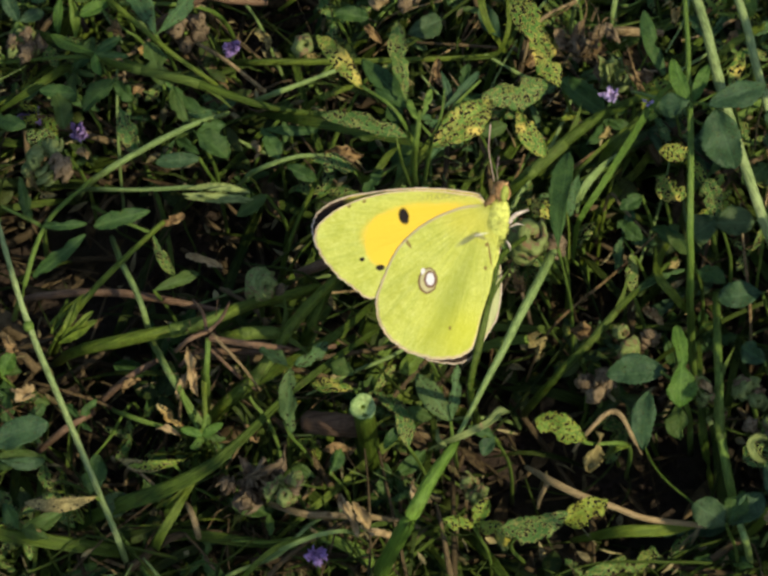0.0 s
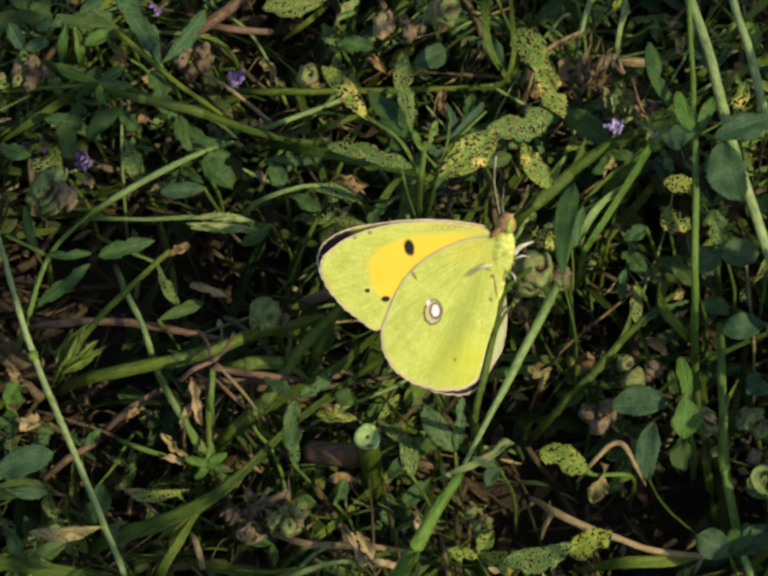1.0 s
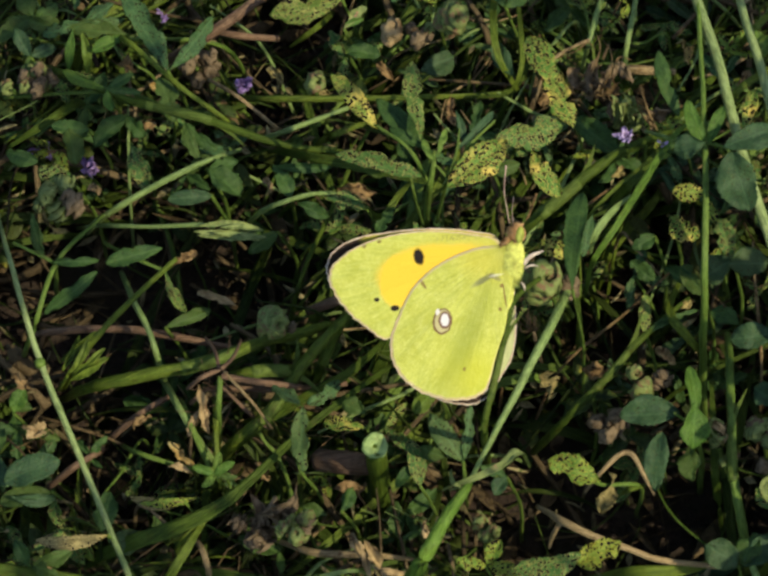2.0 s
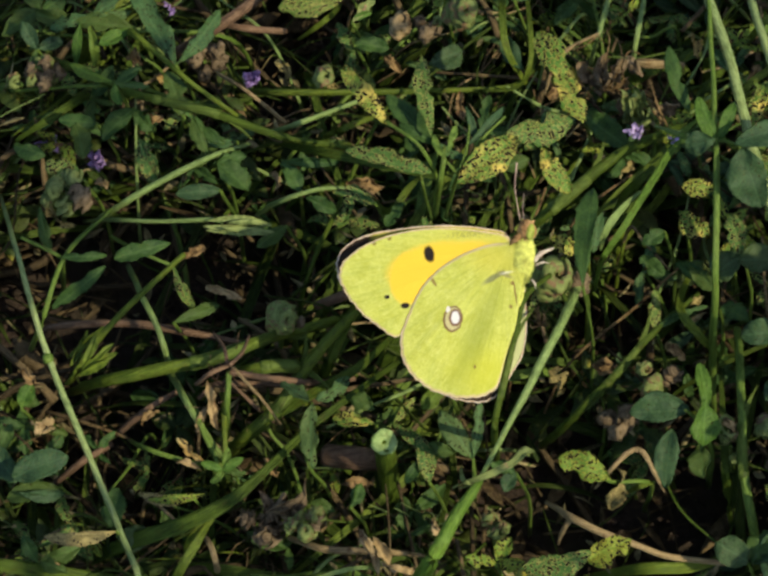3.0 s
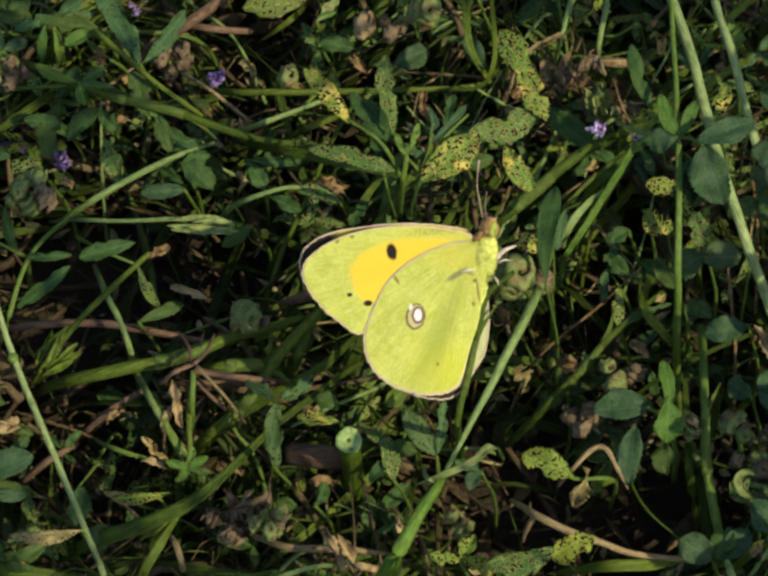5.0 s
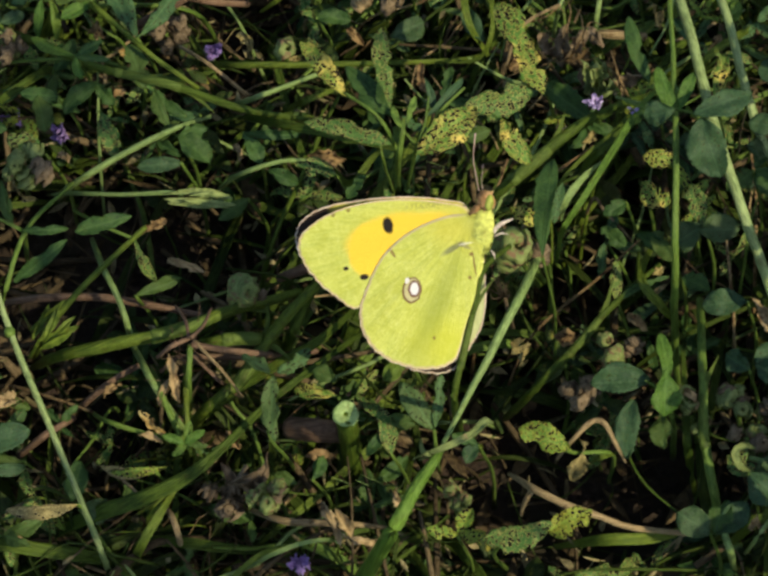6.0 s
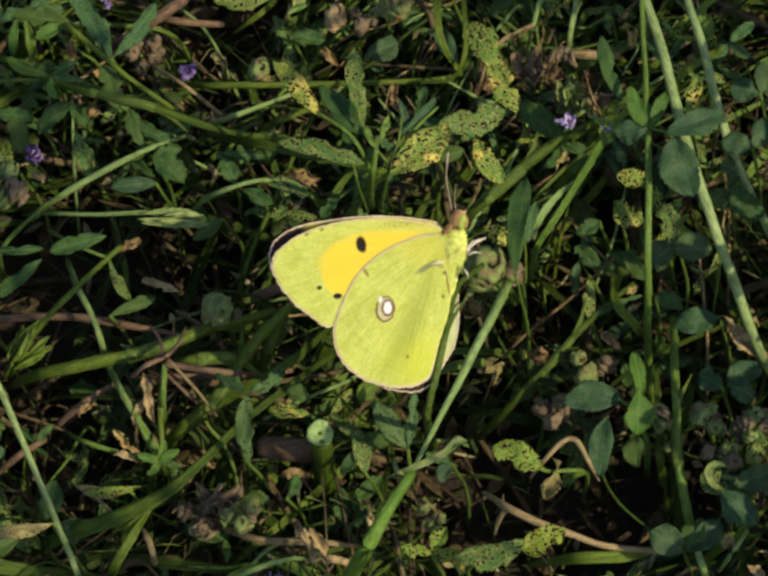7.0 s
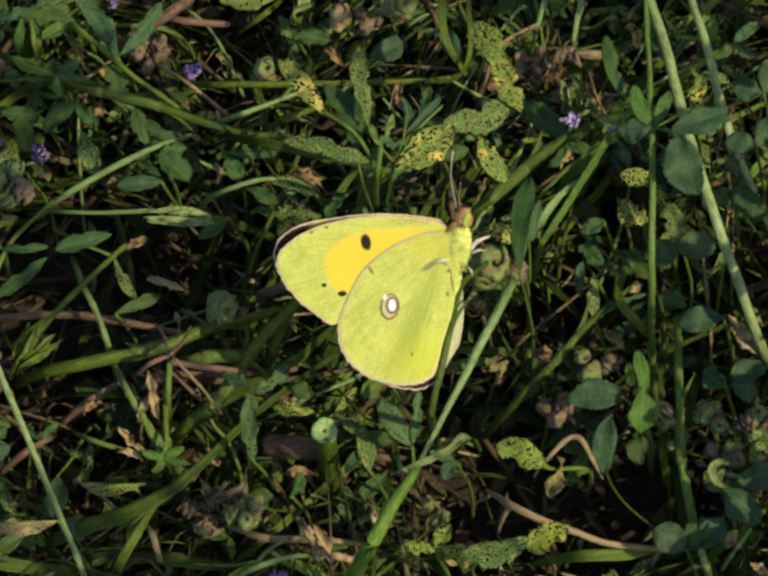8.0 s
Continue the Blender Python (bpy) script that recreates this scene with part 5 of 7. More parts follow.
p = lucerne((-11.1, -38.2, 2.0), "small lucerne leaf with three bluish leaflets", (([(-9.5, -39.0, 2.0), (-10.7, -46.1, 30.0), (-13.6, -45.8, 42.0), (-12.7, -38.2, 46.0)], [0.3, 0.3, 0.25, 0.2]),))
leaves(p, (((-12.7, -39.4, 48.0), (-13.0, -48.3, 44.0), 3.5, LEAF_TEAL), ((-13.1, -38.6, 47.0), (-17.4, -34.7, 46.0), 2.8, LEAF_TEAL), ((-12.1, -38.4, 47.0), (-6.9, -34.3, 46.0), 2.8, LEAF_TEAL)))
p = lucerne((-52.4, -3.5, 2.0), "lucerne shoot with small green leaflets", (([(-52.4, -3.5, 2.0), (-51.3, -9.8, 30.0), (-51.2, -12.3, 40.0), (-57.2, -9.9, 42.0)], [0.4, 0.35, 0.3, 0.25]), ([(-43.9, -4.9, 30.0), (-39.2, -12.3, 42.0), (-33.8, -15.5, 44.0)], [0.3, 0.3, 0.25])))
leaves(p, (((-34.3, -11.7, 44.0), (-42.9, -14.1, 44.0), 3.6, LEAF), ((-44.0, -12.9, 42.0), (-51.0, -13.3, 42.0), 1.9, LEAF), ((-44.2, -14.7, 42.0), (-52.5, -20.4, 38.0), 3.0, LEAF), ((-54.4, -5.0, 42.0), (-53.0, -11.5, 40.0), 2.4, LEAF)))
p = lucerne((-57.9, -36.6, 2.0), "lucerne leaf with broad green leaflets", (([(-57.9, -36.6, 2.0), (-57.0, -45.3, 30.0), (-57.4, -46.3, 36.0)], [0.4, 0.35, 0.3]),))
leaves(p, (((-58.0, -47.5, 38.0), (-49.7, -44.6, 40.0), 5.0, LEAF_SHADE_BLUE), ((-57.5, -46.8, 34.0), (-61.2, -42.0, 36.0), 4.4, LEAF_SHADE_BLUE), ((-57.3, -47.6, 32.0), (-50.3, -47.3, 30.0), 2.4, LEAF_SHADE_BLUE)))


# ---- seed pods, flower heads and withered bits ----
def coil_data(c, axis, R, r, turns, seed=0):
    """A coiled pod: rings stacked round an open middle, uneven, with a ridge along the outside and a free beak."""
    axis = Vector(axis).normalized()
    a = axis.cross(Vector((0.3, 0.9, 0.1))).normalized()
    b = axis.cross(a)
    rnd = random.Random(seed)
    ph, ell = rnd.uniform(0, 6), rnd.uniform(0.7, 1.0)
    lean = Vector((rnd.uniform(-0.35, 0.35), rnd.uniform(-0.35, 0.35), 0))
    n = int(16 * turns)
    verts, faces, m = [], [], 8
    for i in range(n + 1):
        f = i / n
        g = 2 * math.pi * turns * f + ph
        q = R * (0.72 + 0.28 * math.sin(math.pi * (0.25 + 0.65 * f))) * (1 + 0.09 * math.sin(5 * g + ph) + 0.05 * math.sin(11 * g))
        out = a * math.cos(g) * ell + b * math.sin(g)
        mid = Vector(c) + out * q + axis * r * 1.5 * turns * (f - 0.5) + lean * R * f
        if i > n - 4:
            mid += (out * 0.4 + axis * 0.2) * r * 0.5 * (i - n + 4)
        t = r * min(1, 0.35 + 4 * f, 0.25 + 4 * (1 - f)) * rnd.uniform(0.9, 1.12)
        for k in range(m):
            h = 2 * math.pi * k / m
            ridge = 1.6 * rnd.uniform(0.55, 1.25) if k == 0 else rnd.uniform(0.85, 1.12)
            verts.append((mid + (out * math.cos(h) * ridge + axis * math.sin(h) * 0.8) * t) * MM)
    for i in range(n):
        for k in range(m):
            faces.append((i * m + k, i * m + (k + 1) % m, (i + 1) * m + (k + 1) % m, (i + 1) * m + k))
    faces.append(tuple(range(m - 1, -1, -1)))
    faces.append(tuple(n * m + k for k in range(m)))
    return verts, faces


def pod(plant, c, size=2.0, material=None, axis=None, turns=2.6, label=""):
    """One coiled lucerne pod."""
    r = chance()
    axis = axis or (r.uniform(-1, 1), -0.3 + r.uniform(-0.9, 0.9), 0.8)
    tight = r.uniform(0.34, 0.46) if material is not POD_DRY else r.uniform(0.2, 0.3)
    v, f = coil_data(c, axis, size * tight, size * (0.74 - tight) * 0.92, turns * r.uniform(0.9, 1.35), COUNT[0])
    return part("seed_pod", v, f, material or POD, plant, label, sides=8)


def pod_head(foot, top, pods, label, size=2.0, material=None, dry=0):
    """A lucerne seed head: a stalk with coiled pods round its top."""
    ob = thing("pod_cluster", foot, label, "seed pods", "lucerne pod clusters")
    mid = tuple((a + b) / 2 for a, b in zip(foot, top))
    stalk(ob, [foot, mid, top], [0.45, 0.4, 0.3])
    r = chance()
    if pods == 1:
        # a ripe round pod, its windings seen from the side
        pod(ob, top, size, material, (0.3, r.uniform(-0.5, 0.1), 0.85), 3.0)
        return ob
    for k in range(pods):
        g = k * 2.4 + r.uniform(-0.4, 0.4)
        d = (0 if pods == 1 else size * r.uniform(0.55, 1.25))
        c = (top[0] + math.cos(g) * d, top[1] + math.sin(g) * d, top[2] + (0 if pods == 1 else r.uniform(-1.6, 1.2)))
        pod(ob, c, size * r.uniform(0.6, 1.05), POD_DRY if k < dry else material)
    return ob


def flower(foot, top, petals, label, size=2.7, spreadout=1.0, material=None):
    """A lucerne flower head: short stalk, green cups and violet petals."""
    ob = thing("lucerne_flower", foot, label, "flower", "lucerne flowers")
    mid = tuple((a + b) / 2 for a, b in zip(foot, top))
    stalk(ob, [foot, mid, top], [0.4, 0.35, 0.3])
    r = chance()
    for k in range(petals):
        g = k * 2.4 + r.uniform(-0.5, 0.5)
        out = Vector((math.cos(g), math.sin(g), r.uniform(0.2, 1.3))).normalized()
        tip = tuple(Vector(top) + out * size * r.uniform(0.45, 1.1) * spreadout)
        leaf(ob, top, tip, size * r.uniform(0.3, 0.55), material or PETAL, (r.uniform(-1, 1), r.uniform(-1, 1)), "petal", teeth=False, fold=0.8, arch=-0.35, point=0.6, ripple=0.35, ragged=0.3)
    for k in range(3):
        g = k * 2.1
        tip = tuple(Vector(top) + Vector((math.cos(g), math.sin(g), 0.2)) * size * 0.5)
        leaf(ob, top, tip, size * 0.22, STEM, None, "sepal", teeth=False)
    return ob


def dry_leaf(base, tip, w, material=None, label="brown curled dry leaf caught in the mat", fold=0.9, arch=0.5, lean=None):
    r = chance()
    lean = lean or (r.uniform(-0.8, 0.8), r.uniform(-0.7, 0.7))
    m, L = aim(base, tip, (lean[0], -0.35 + lean[1], 0.9))
    if material is not TAN and COUNT[0] % 2:
        material = LEAF_DRY
    v, f = leaf_data(L, w * 0.8, COUNT[0], fold=fold * r.uniform(0.7, 1.7), arch=arch * r.uniform(0.2, 1.1), ripple=0.35, bites=2, ragged=0.28, twist=r.uniform(-1.3, 1.3))
    ob = part("dry_leaf", v, f, material or DRY_LEAF, None, "", m)
    return tagged(ob, label, "dry leaf", "dry leaves")


def fibres(name, foot, c, n, spread_xyz, r0, material, label, category, bend=2.0, way=None):
    """A frayed tuft: thin fibres from one foot."""
    ob = thing(name, foot, label, category)
    r = chance()
    if foot[2] > 8:
        stalk(ob, [(foot[0] + 2, foot[1] + 3, 0), (foot[0] + 1.5, foot[1] + 1, foot[2] * 0.5), tuple(foot)], [0.4, 0.38, 0.3], material)
    for k in range(n):
        d = Vector([r.gauss(0, 1) * s for s in spread_xyz])
        a = Vector(foot) + Vector([r.uniform(-1, 1) * 0.25 * bend for _ in range(3)])
        e = Vector(c) + d
        m = (a + e) / 2 + Vector([r.uniform(-bend, bend) for _ in range(3)])
        v, f = tube_data(smooth_line([a, m, e], 6), [r0, r0 * 0.8, r0 * 0.12], 5, 0.3, k)
        part("fibre", v, f, material, ob, sides=5)
    return ob


# cut stem with a pale ring seen from above
def cut_stem():
    foot, top = Vector((-1.1, -44.0, -0.0)), Vector((-1.9, -43.2, 42.0))
    ob = thing("cut_stem", foot, "cut hollow green lucerne stem with a pale ring at its top", "stem")
    line = smooth_line([tuple(foot), tuple((foot + top) / 2 + Vector((0.5, 0, 0))), tuple(top)], 12)
    v, f = tube_data(line, [1.4, 1.5, 1.55, 1.7], 16, 0.03, 5)
    # deep green in place of stem green, standing in for shadow on the stem
    part("stem", v, f, BLADE_DARK, ob, sides=16)
    ax = Vector((0.05, -0.3, 0.95)).normalized()
    a = ax.cross(Vector((1, 0, 0))).normalized()
    b = ax.cross(a)
    verts, faces = [], []
    prof = ((1.9, -0.5), (2.0, 0.3), (1.85, 0.48), (1.5, 0.50), (1.15, 0.40), (0.75, 0.42), (0.42, 0.32), (0.26, -0.2), (0.2, -1.0), (0.01, -1.2))
    for rr, hh in prof:
        for s in range(20):
            g = s / 20 * 2 * math.pi
            k = 1 + 0.05 * math.sin(3 * g + rr) + 0.04 * math.sin(7 * g)
            verts.append((top + (a * math.cos(g) + b * math.sin(g)) * rr * k + ax * (hh + 0.09 * math.sin(13 * g + 2 * rr) * min(1, rr))) * MM)
    for i in range(len(prof) - 1):
        for s in range(20):
            faces.append((i * 20 + s, i * 20 + (s + 1) % 20, (i + 1) * 20 + (s + 1) % 20, (i + 1) * 20 + s))
    part("cut_ring", verts, faces, RING, ob, "pale green cut end")


RING = stalk_material("cut_stem_ring", (0.13, 0.23, 0.05), (0.27, 0.37, 0.13), 0.7, 0.5, 0.15)
cut_stem()

# pods
pod_head((-18.2, -18.4, 4.0), (-17.4, -22.9, 42.0), 1, "round green coiled lucerne pod on a thin stalk", 2.9)
pod_head((-15.4, -15.9, 4.0), (-15.6, -22.4, 38.0), 2, "withered pods beside a green one", 1.6, None, 2)
pod_head((-11.3, 28.7, 4.0), (-11.2, 16.9, 42.0), 1, "small round green lucerne pod", 2.2)
pod_head((-52.5, 8.3, 4.0), (-51.0, -1.9, 40.0), 5, "cluster of pale green and brown coiled lucerne pods", 2.2, PALE_GLUME, 1)
pod_head((11.5, 38.1, 6.0), (10.0, 25.7, 46.0), 1, "pale green coiled lucerne pod seen from above", 3.1)
pod_head((1.3, 38.1, 6.0), (0.7, 25.2, 42.0), 1, "tan coiled lucerne pod seen from above", 2.2, TAN)
pod_head((4.3, 36.0, 6.0), (4.9, 24.9, 41.0), 4, "cluster of withered tan and green lucerne pods", 1.8, None, 3)
pod_head((-56.8, 30.4, 4.0), (-54.7, 20.1, 36.0), 7, "withered brown lucerne pod cluster", 2.0, None, 5)
pod_head((-59.9, 27.8, 4.0), (-57.9, 18.1, 36.0), 2, "small green coiled lucerne pods", 2.2)
pod_head((27.9, -14.0, 20.0), (22.9, -25.4, 64.0), 1, "grey green coiled pod that the butterfly clings to", 3.7)
pod_head((28.7, -13.2, 20.0), (25.0, -24.4, 60.0), 2, "grey withered pods beside a green one", 2.0, None, 2)
pod_head((40.4, -24.1, 6.0), (38.2, -35.4, 48.0), 3, "green lucerne pod with withered tips", 2.4, None, 1)
pod_head((52.5, -34.8, 6.0), (49.9, -45.3, 46.0), 3, "green coiled lucerne pods on the stalk", 1.9)
pod_head((59.5, -33.2, 6.0), (56.4, -42.6, 46.0), 5, "cluster of yellowish green lucerne pods", 1.9, PALE_GLUME, 2)
pod_head((-13.3, -47.1, 4.0), (-13.7, -55.4, 40.0), 6, "cluster of small green lucerne pods", 2.0, None, 1)
pod_head((-21.7, -47.9, 4.0), (-21.1, -53.5, 34.0), 6, "withered brown pod cluster", 1.9, None, 6)
pod_head((15.7, -49.4, 6.0), (14.4, -56.8, 42.0), 4, "small green coiled lucerne pods", 1.8)
pod_head((35.0, -30.0, 4.0), (33.3, -40.4, 44.0), 4, "withered greyish lucerne pods", 1.8, None, 4)
pod_head((-30.2, 33.8, 4.0), (-29.7, 23.6, 32.0), 5, "withered brown pods among stalks", 1.8, None, 5)
pod_head((63.5, -27.5, 4.0), (60.1, -45.0, 44.0), 4, "yellowish green lucerne pods", 1.9, PALE_GLUME, 1)

# flowers
flower((-23.1, 28.7, 4.0), (-22.4, 17.9, 38.0), 17, "violet lucerne flower in the grass", 2.4)
flower((-54.6, 17.6, 4.0), (-54.1, 13.7, 22.0), 12, "dark violet lucerne flower", 2.5)
flower((-47.1, 14.2, 4.0), (-46.7, 10.8, 22.0), 12, "dark violet lucerne flower", 2.5)
flower((38.6, 18.0, 4.0), (35.7, -3.0, 66.0), 8, "pale violet lucerne flower bud", 2.0, 1.0, PETAL_PALE)
flower((44.3, 20.2, 4.0), (41.2, -4.0, 66.0), 3, "tiny whitish lucerne flower bud", 1.2, 1.0, PETAL_PALE)
flower((-9.1, -57.6, 4.0), (-8.9, -65.2, 36.0), 10, "dark violet lucerne flower low in the mat")
flower((-35.8, 43.3, 4.0), (-35.1, 31.3, 34.0), 3, "dark violet lucerne flower", 2.0)


# pale spikelet at the end of a thin stalk
p = thing("grass_spikelet", (-49.4, 8.3, 4.0), "pale green grass spikelet on a thin stalk", "grass")
stalk(p, [(-49.4, 8.3, 4.0), (-44.1, -3.8, 34.0), (-36.2, -7.3, 42.0), (-28.7, -7.9, 44.0), (-26.4, -8.3, 44.0)], [0.3, 0.35, 0.35, 0.35, 0.3], CULM)
for b, t, w in (((-29.6, -8.9, 44.0), (-19.7, -8.7, 43.5), 1.4), ((-29.0, -8.5, 45.0), (-20.3, -8.2, 44.6), 1.1), ((-29.0, -9.6, 44.0), (-20.1, -9.8, 43.0), 1.2), ((-26.8, -9.9, 46.0), (-18.4, -10.0, 45.0), 1.2), ((-25.6, -9.4, 46.4), (-18.9, -9.2, 45.4), 0.9), ((-27.1, -10.3, 45.4), (-19.3, -10.0, 44.0), 0.9)):
    leaf(p, b, t, w, PALE_GLUME, None, "glume", teeth=False, fold=0.5, arch=0.15)

# frayed tufts


def withered_head(foot, petals, strands, label):
    """A withered flower head: crumpled papery bracts and a few twisted strands on a stalk."""
    ob = thing("dry_flower_head", foot, label, "dry plant", "dry flower heads")
    hub = petals[0][0]
    stalk(ob, [foot, ((foot[0] + hub[0]) / 2 + 1, (foot[1] + hub[1]) / 2, hub[2] * 0.6), hub], [0.4, 0.38, 0.3], POD_DRY)
    for b, t, w, mat in petals:
        r = chance()
        m, length = aim(b, t, (r.uniform(-0.6, 0.6), -0.35 + r.uniform(-0.6, 0.6), 0.9))
        v, f = leaf_data(length, w, COUNT[0], fold=r.uniform(0.3, 1.4), arch=r.uniform(-0.3, 0.5), ripple=0.4, bites=2, ragged=0.3, twist=r.uniform(-1.5, 1.5))
        part("bract", v, f, mat, ob, "", m)
    for pts, w in strands:
        stalk(ob, pts, [w * 0.6, w * 0.7, w * 0.6, w * 0.3], DRY_LEAF, "strand", 10, 5)
    return ob


withered_head((32.4, 28.2, 4.0), (((30.7, 13.1, 46.0), (27.7, 16.7, 48.0), 2.6, POD_DRY), ((31.1, 13.1, 46.0), (31.0, 16.6, 50.0), 3.0, POD_DRY), ((31.5, 13.1, 46.0), (34.8, 16.2, 50.0), 2.8, POD_DRY), ((30.4, 13.5, 44.0), (33.3, 14.2, 48.0), 2.4, POD_DRY), ((29.6, 13.9, 46.0), (31.8, 15.4, 49.0), 2.2, POD_DRY), ((32.6, 13.1, 45.0), (35.2, 13.8, 48.0), 2.0, DRY_LEAF), ((35.7, 18.4, 46.0), (37.2, 14.6, 48.0), 2.2, POD_DRY)), (([(31.1, 12.7, 46.0), (31.8, 15.8, 50.0), (32.6, 19.1, 50.0), (32.1, 22.4, 48.0)], 0.2), ([(32.2, 12.7, 46.0), (34.2, 15.0, 50.0), (34.2, 18.3, 50.0), (33.0, 21.2, 48.0)], 0.18), ([(34.9, 13.9, 46.0), (34.3, 14.1, 52.0), (35.5, 17.4, 50.0), (37.3, 17.9, 48.0)], 0.22), ([(25.9, 19.1, 46.0), (28.8, 18.4, 50.0), (30.7, 19.9, 50.0), (31.9, 19.6, 48.0)], 0.2), ), "grey brown withered papery flower head")
withered_head((37.8, 21.4, 4.0), (((35.5, 7.3, 46.0), (34.3, 10.8, 50.0), 2.2, PALE_GLUME), ((36.1, 7.3, 46.0), (36.2, 10.7, 51.0), 2.2, PALE_GLUME), ((36.6, 7.8, 46.0), (37.8, 10.5, 50.0), 1.9, PALE_GLUME), ((35.2, 8.2, 45.0), (33.6, 9.3, 48.0), 1.6, POD_DRY), ((36.3, 6.9, 46.0), (39.2, 8.5, 48.0), 2.0, PALE_GLUME), ((40.1, 9.4, 44.0), (43.1, 11.0, 46.0), 2.6, POD_DRY)), (([(41.4, 6.8, 46.0), (39.9, 8.1, 50.0), (39.0, 11.3, 50.0), (38.6, 13.8, 48.0)], 0.28), ([(40.6, 7.3, 46.0), (38.6, 8.3, 50.0), (38.1, 10.8, 50.0), (39.1, 13.2, 48.0)], 0.2), ([(29.6, 12.8, 46.0), (32.5, 11.9, 48.0), (35.5, 12.1, 48.0), (37.3, 13.9, 46.0)], 0.15), ), "greenish grey ribbed withered flower head")
withered_head((-18.2, -45.1, 4.0), (((-17.9, -52.9, 32.0), (-21.0, -55.9, 36.0), 2.4, POD_DRY), ((-17.9, -52.7, 32.0), (-19.5, -51.1, 38.0), 2.6, POD_DRY), ((-17.8, -52.7, 32.0), (-17.1, -49.7, 38.0), 2.8, POD_DRY), ((-17.6, -52.9, 32.0), (-13.9, -50.5, 38.0), 2.6, POD_DRY), ((-17.4, -53.3, 32.0), (-14.0, -53.2, 37.0), 2.4, POD_DRY), ((-17.9, -53.3, 32.0), (-18.8, -57.4, 34.0), 2.2, POD_DRY), ((-19.2, -51.2, 34.0), (-16.1, -52.3, 40.0), 2.2, POD_DRY), ((-16.3, -52.8, 34.0), (-18.3, -53.1, 40.0), 2.0, POD_DRY)), (), "greyish brown withered papery flower head")
fibres("dry_umbel", (-24.2, -21.7, 4.0), (-25.4, -32.7, 46.0), 14, (3.2, 3.2, 1.5), 0.2, BROWN, "brown dry plant with thin branches", "dry plant")
fibres("dry_tuft", (-23.2, -46.3, 4.0), (-21.8, -53.1, 34.0), 22, (3.0, 3.0, 2.0), 0.16, POD_DRY, "greyish brown dry tuft", "dry plant")
fibres("dry_tuft", (-20.3, -23.4, 4.0), (-18.2, -35.6, 36.0), 10, (3.0, 3.0, 2.0), 0.14, TAN, "thin tan dry stems", "dry plant")
fibres("dry_tuft", (22.3, -19.6, 30.0), (20.6, -30.7, 66.0), 16, (1.0, 1.7, 1.0), 0.13, POD_DRY, "frayed grey bits under the butterfly", "dry plant", 0.8)
fibres("dry_tuft", (-54.1, -30.0, 4.0), (-53.1, -38.4, 36.0), 12, (2.2, 2.2, 1.5), 0.18, DRY_LEAF, "orange brown dry tuft", "dry plant")
fibres("green_tuft", (-27.1, -36.5, 4.0), (-26.5, -47.0, 40.0), 14, (3.4, 3.4, 2.0), 0.28, BLADE, "small green grassy rosette", "plant")
fibres("green_tuft", (5.0, -44.7, 4.0), (4.1, -54.5, 40.0), 9, (3.0, 2.4, 1.5), 0.24, CULM, "small pale green sprig", "plant")
p = thing("grass_spikelet", (-51.8, -19.3, 4.0), "yellowish green bristly grass spikelet", "grass")
stalk(p, [(-51.8, -19.3, 4.0), (-50.2, -29.1, 30.0), (-48.7, -30.3, 38.0)], [0.3, 0.3, 0.28], BLADE)
for b, t, w in (((-49.0, -30.3, 38.0), (-45.1, -25.9, 41.0), 1.5), ((-48.1, -30.9, 38.0), (-43.1, -26.9, 41.0), 1.4), ((-49.5, -29.5, 38.0), (-46.8, -24.4, 40.0), 1.1), ((-47.4, -30.3, 38.0), (-42.4, -28.1, 40.0), 1.3), ((-49.7, -27.9, 38.0), (-44.3, -24.0, 40.0), 1.2), ((-47.7, -30.7, 40.0), (-45.7, -26.1, 43.0), 1.1), ((-48.5, -31.1, 38.0), (-43.8, -29.9, 41.0), 1.2)):
    leaf(p, b, t, w, BLADE, None, "glume", teeth=False, fold=0.6, arch=0.15)
fibres("green_tuft", (13.6, 9.2, 10.0), (12.7, -6.7, 48.0), 5, (2.6, 3.0, 1.5), 0.2, CULM, "thin pale green twigs", "plant")
dead([(22.8, 14.3, 40.0), (24.2, 17.0, 46.0), (26.8, 19.0, 48.0), (31.8, 22.6, 46.0)], [0.2, 0.3, 0.3, 0.25], TAN, "thin tan branched twig")
dead([(-27.7, 20.8, 34.0), (-23.0, 15.1, 40.0), (-17.0, 11.6, 36.0)], [0.3, 0.3, 0.3], TAN, "thin tan dry stalk")
dead([(34.9, 24.9, 30.0), (38.5, 21.6, 36.0), (44.7, 22.1, 34.0)], [0.6, 0.8, 0.6], TAN, "yellowish dry grass stalk")
dead([(-12.4, -14.8, 26.0), (-7.9, -14.7, 30.0), (-6.4, -11.5, 26.0)], [0.7, 0.9, 0.7], BROWN)
dead([(-10.8, -39.4, 26.0), (-6.3, -40.6, 28.0), (-1.8, -39.5, 24.0)], [1.7, 1.9, 1.6], BROWN, "broad brown piece of dead stem")
dead([(29.7, -51.4, 44.0), (31.7, -50.3, 49.0), (34.1, -48.4, 51.0), (35.7, -47.7, 51.0), (36.9, -48.5, 51.0), (38.4, -50.8, 49.0), (39.9, -52.6, 46.0)], [0.2, 0.32, 0.42, 0.45, 0.42, 0.34, 0.15], TAN, "bent tan dry stalk")
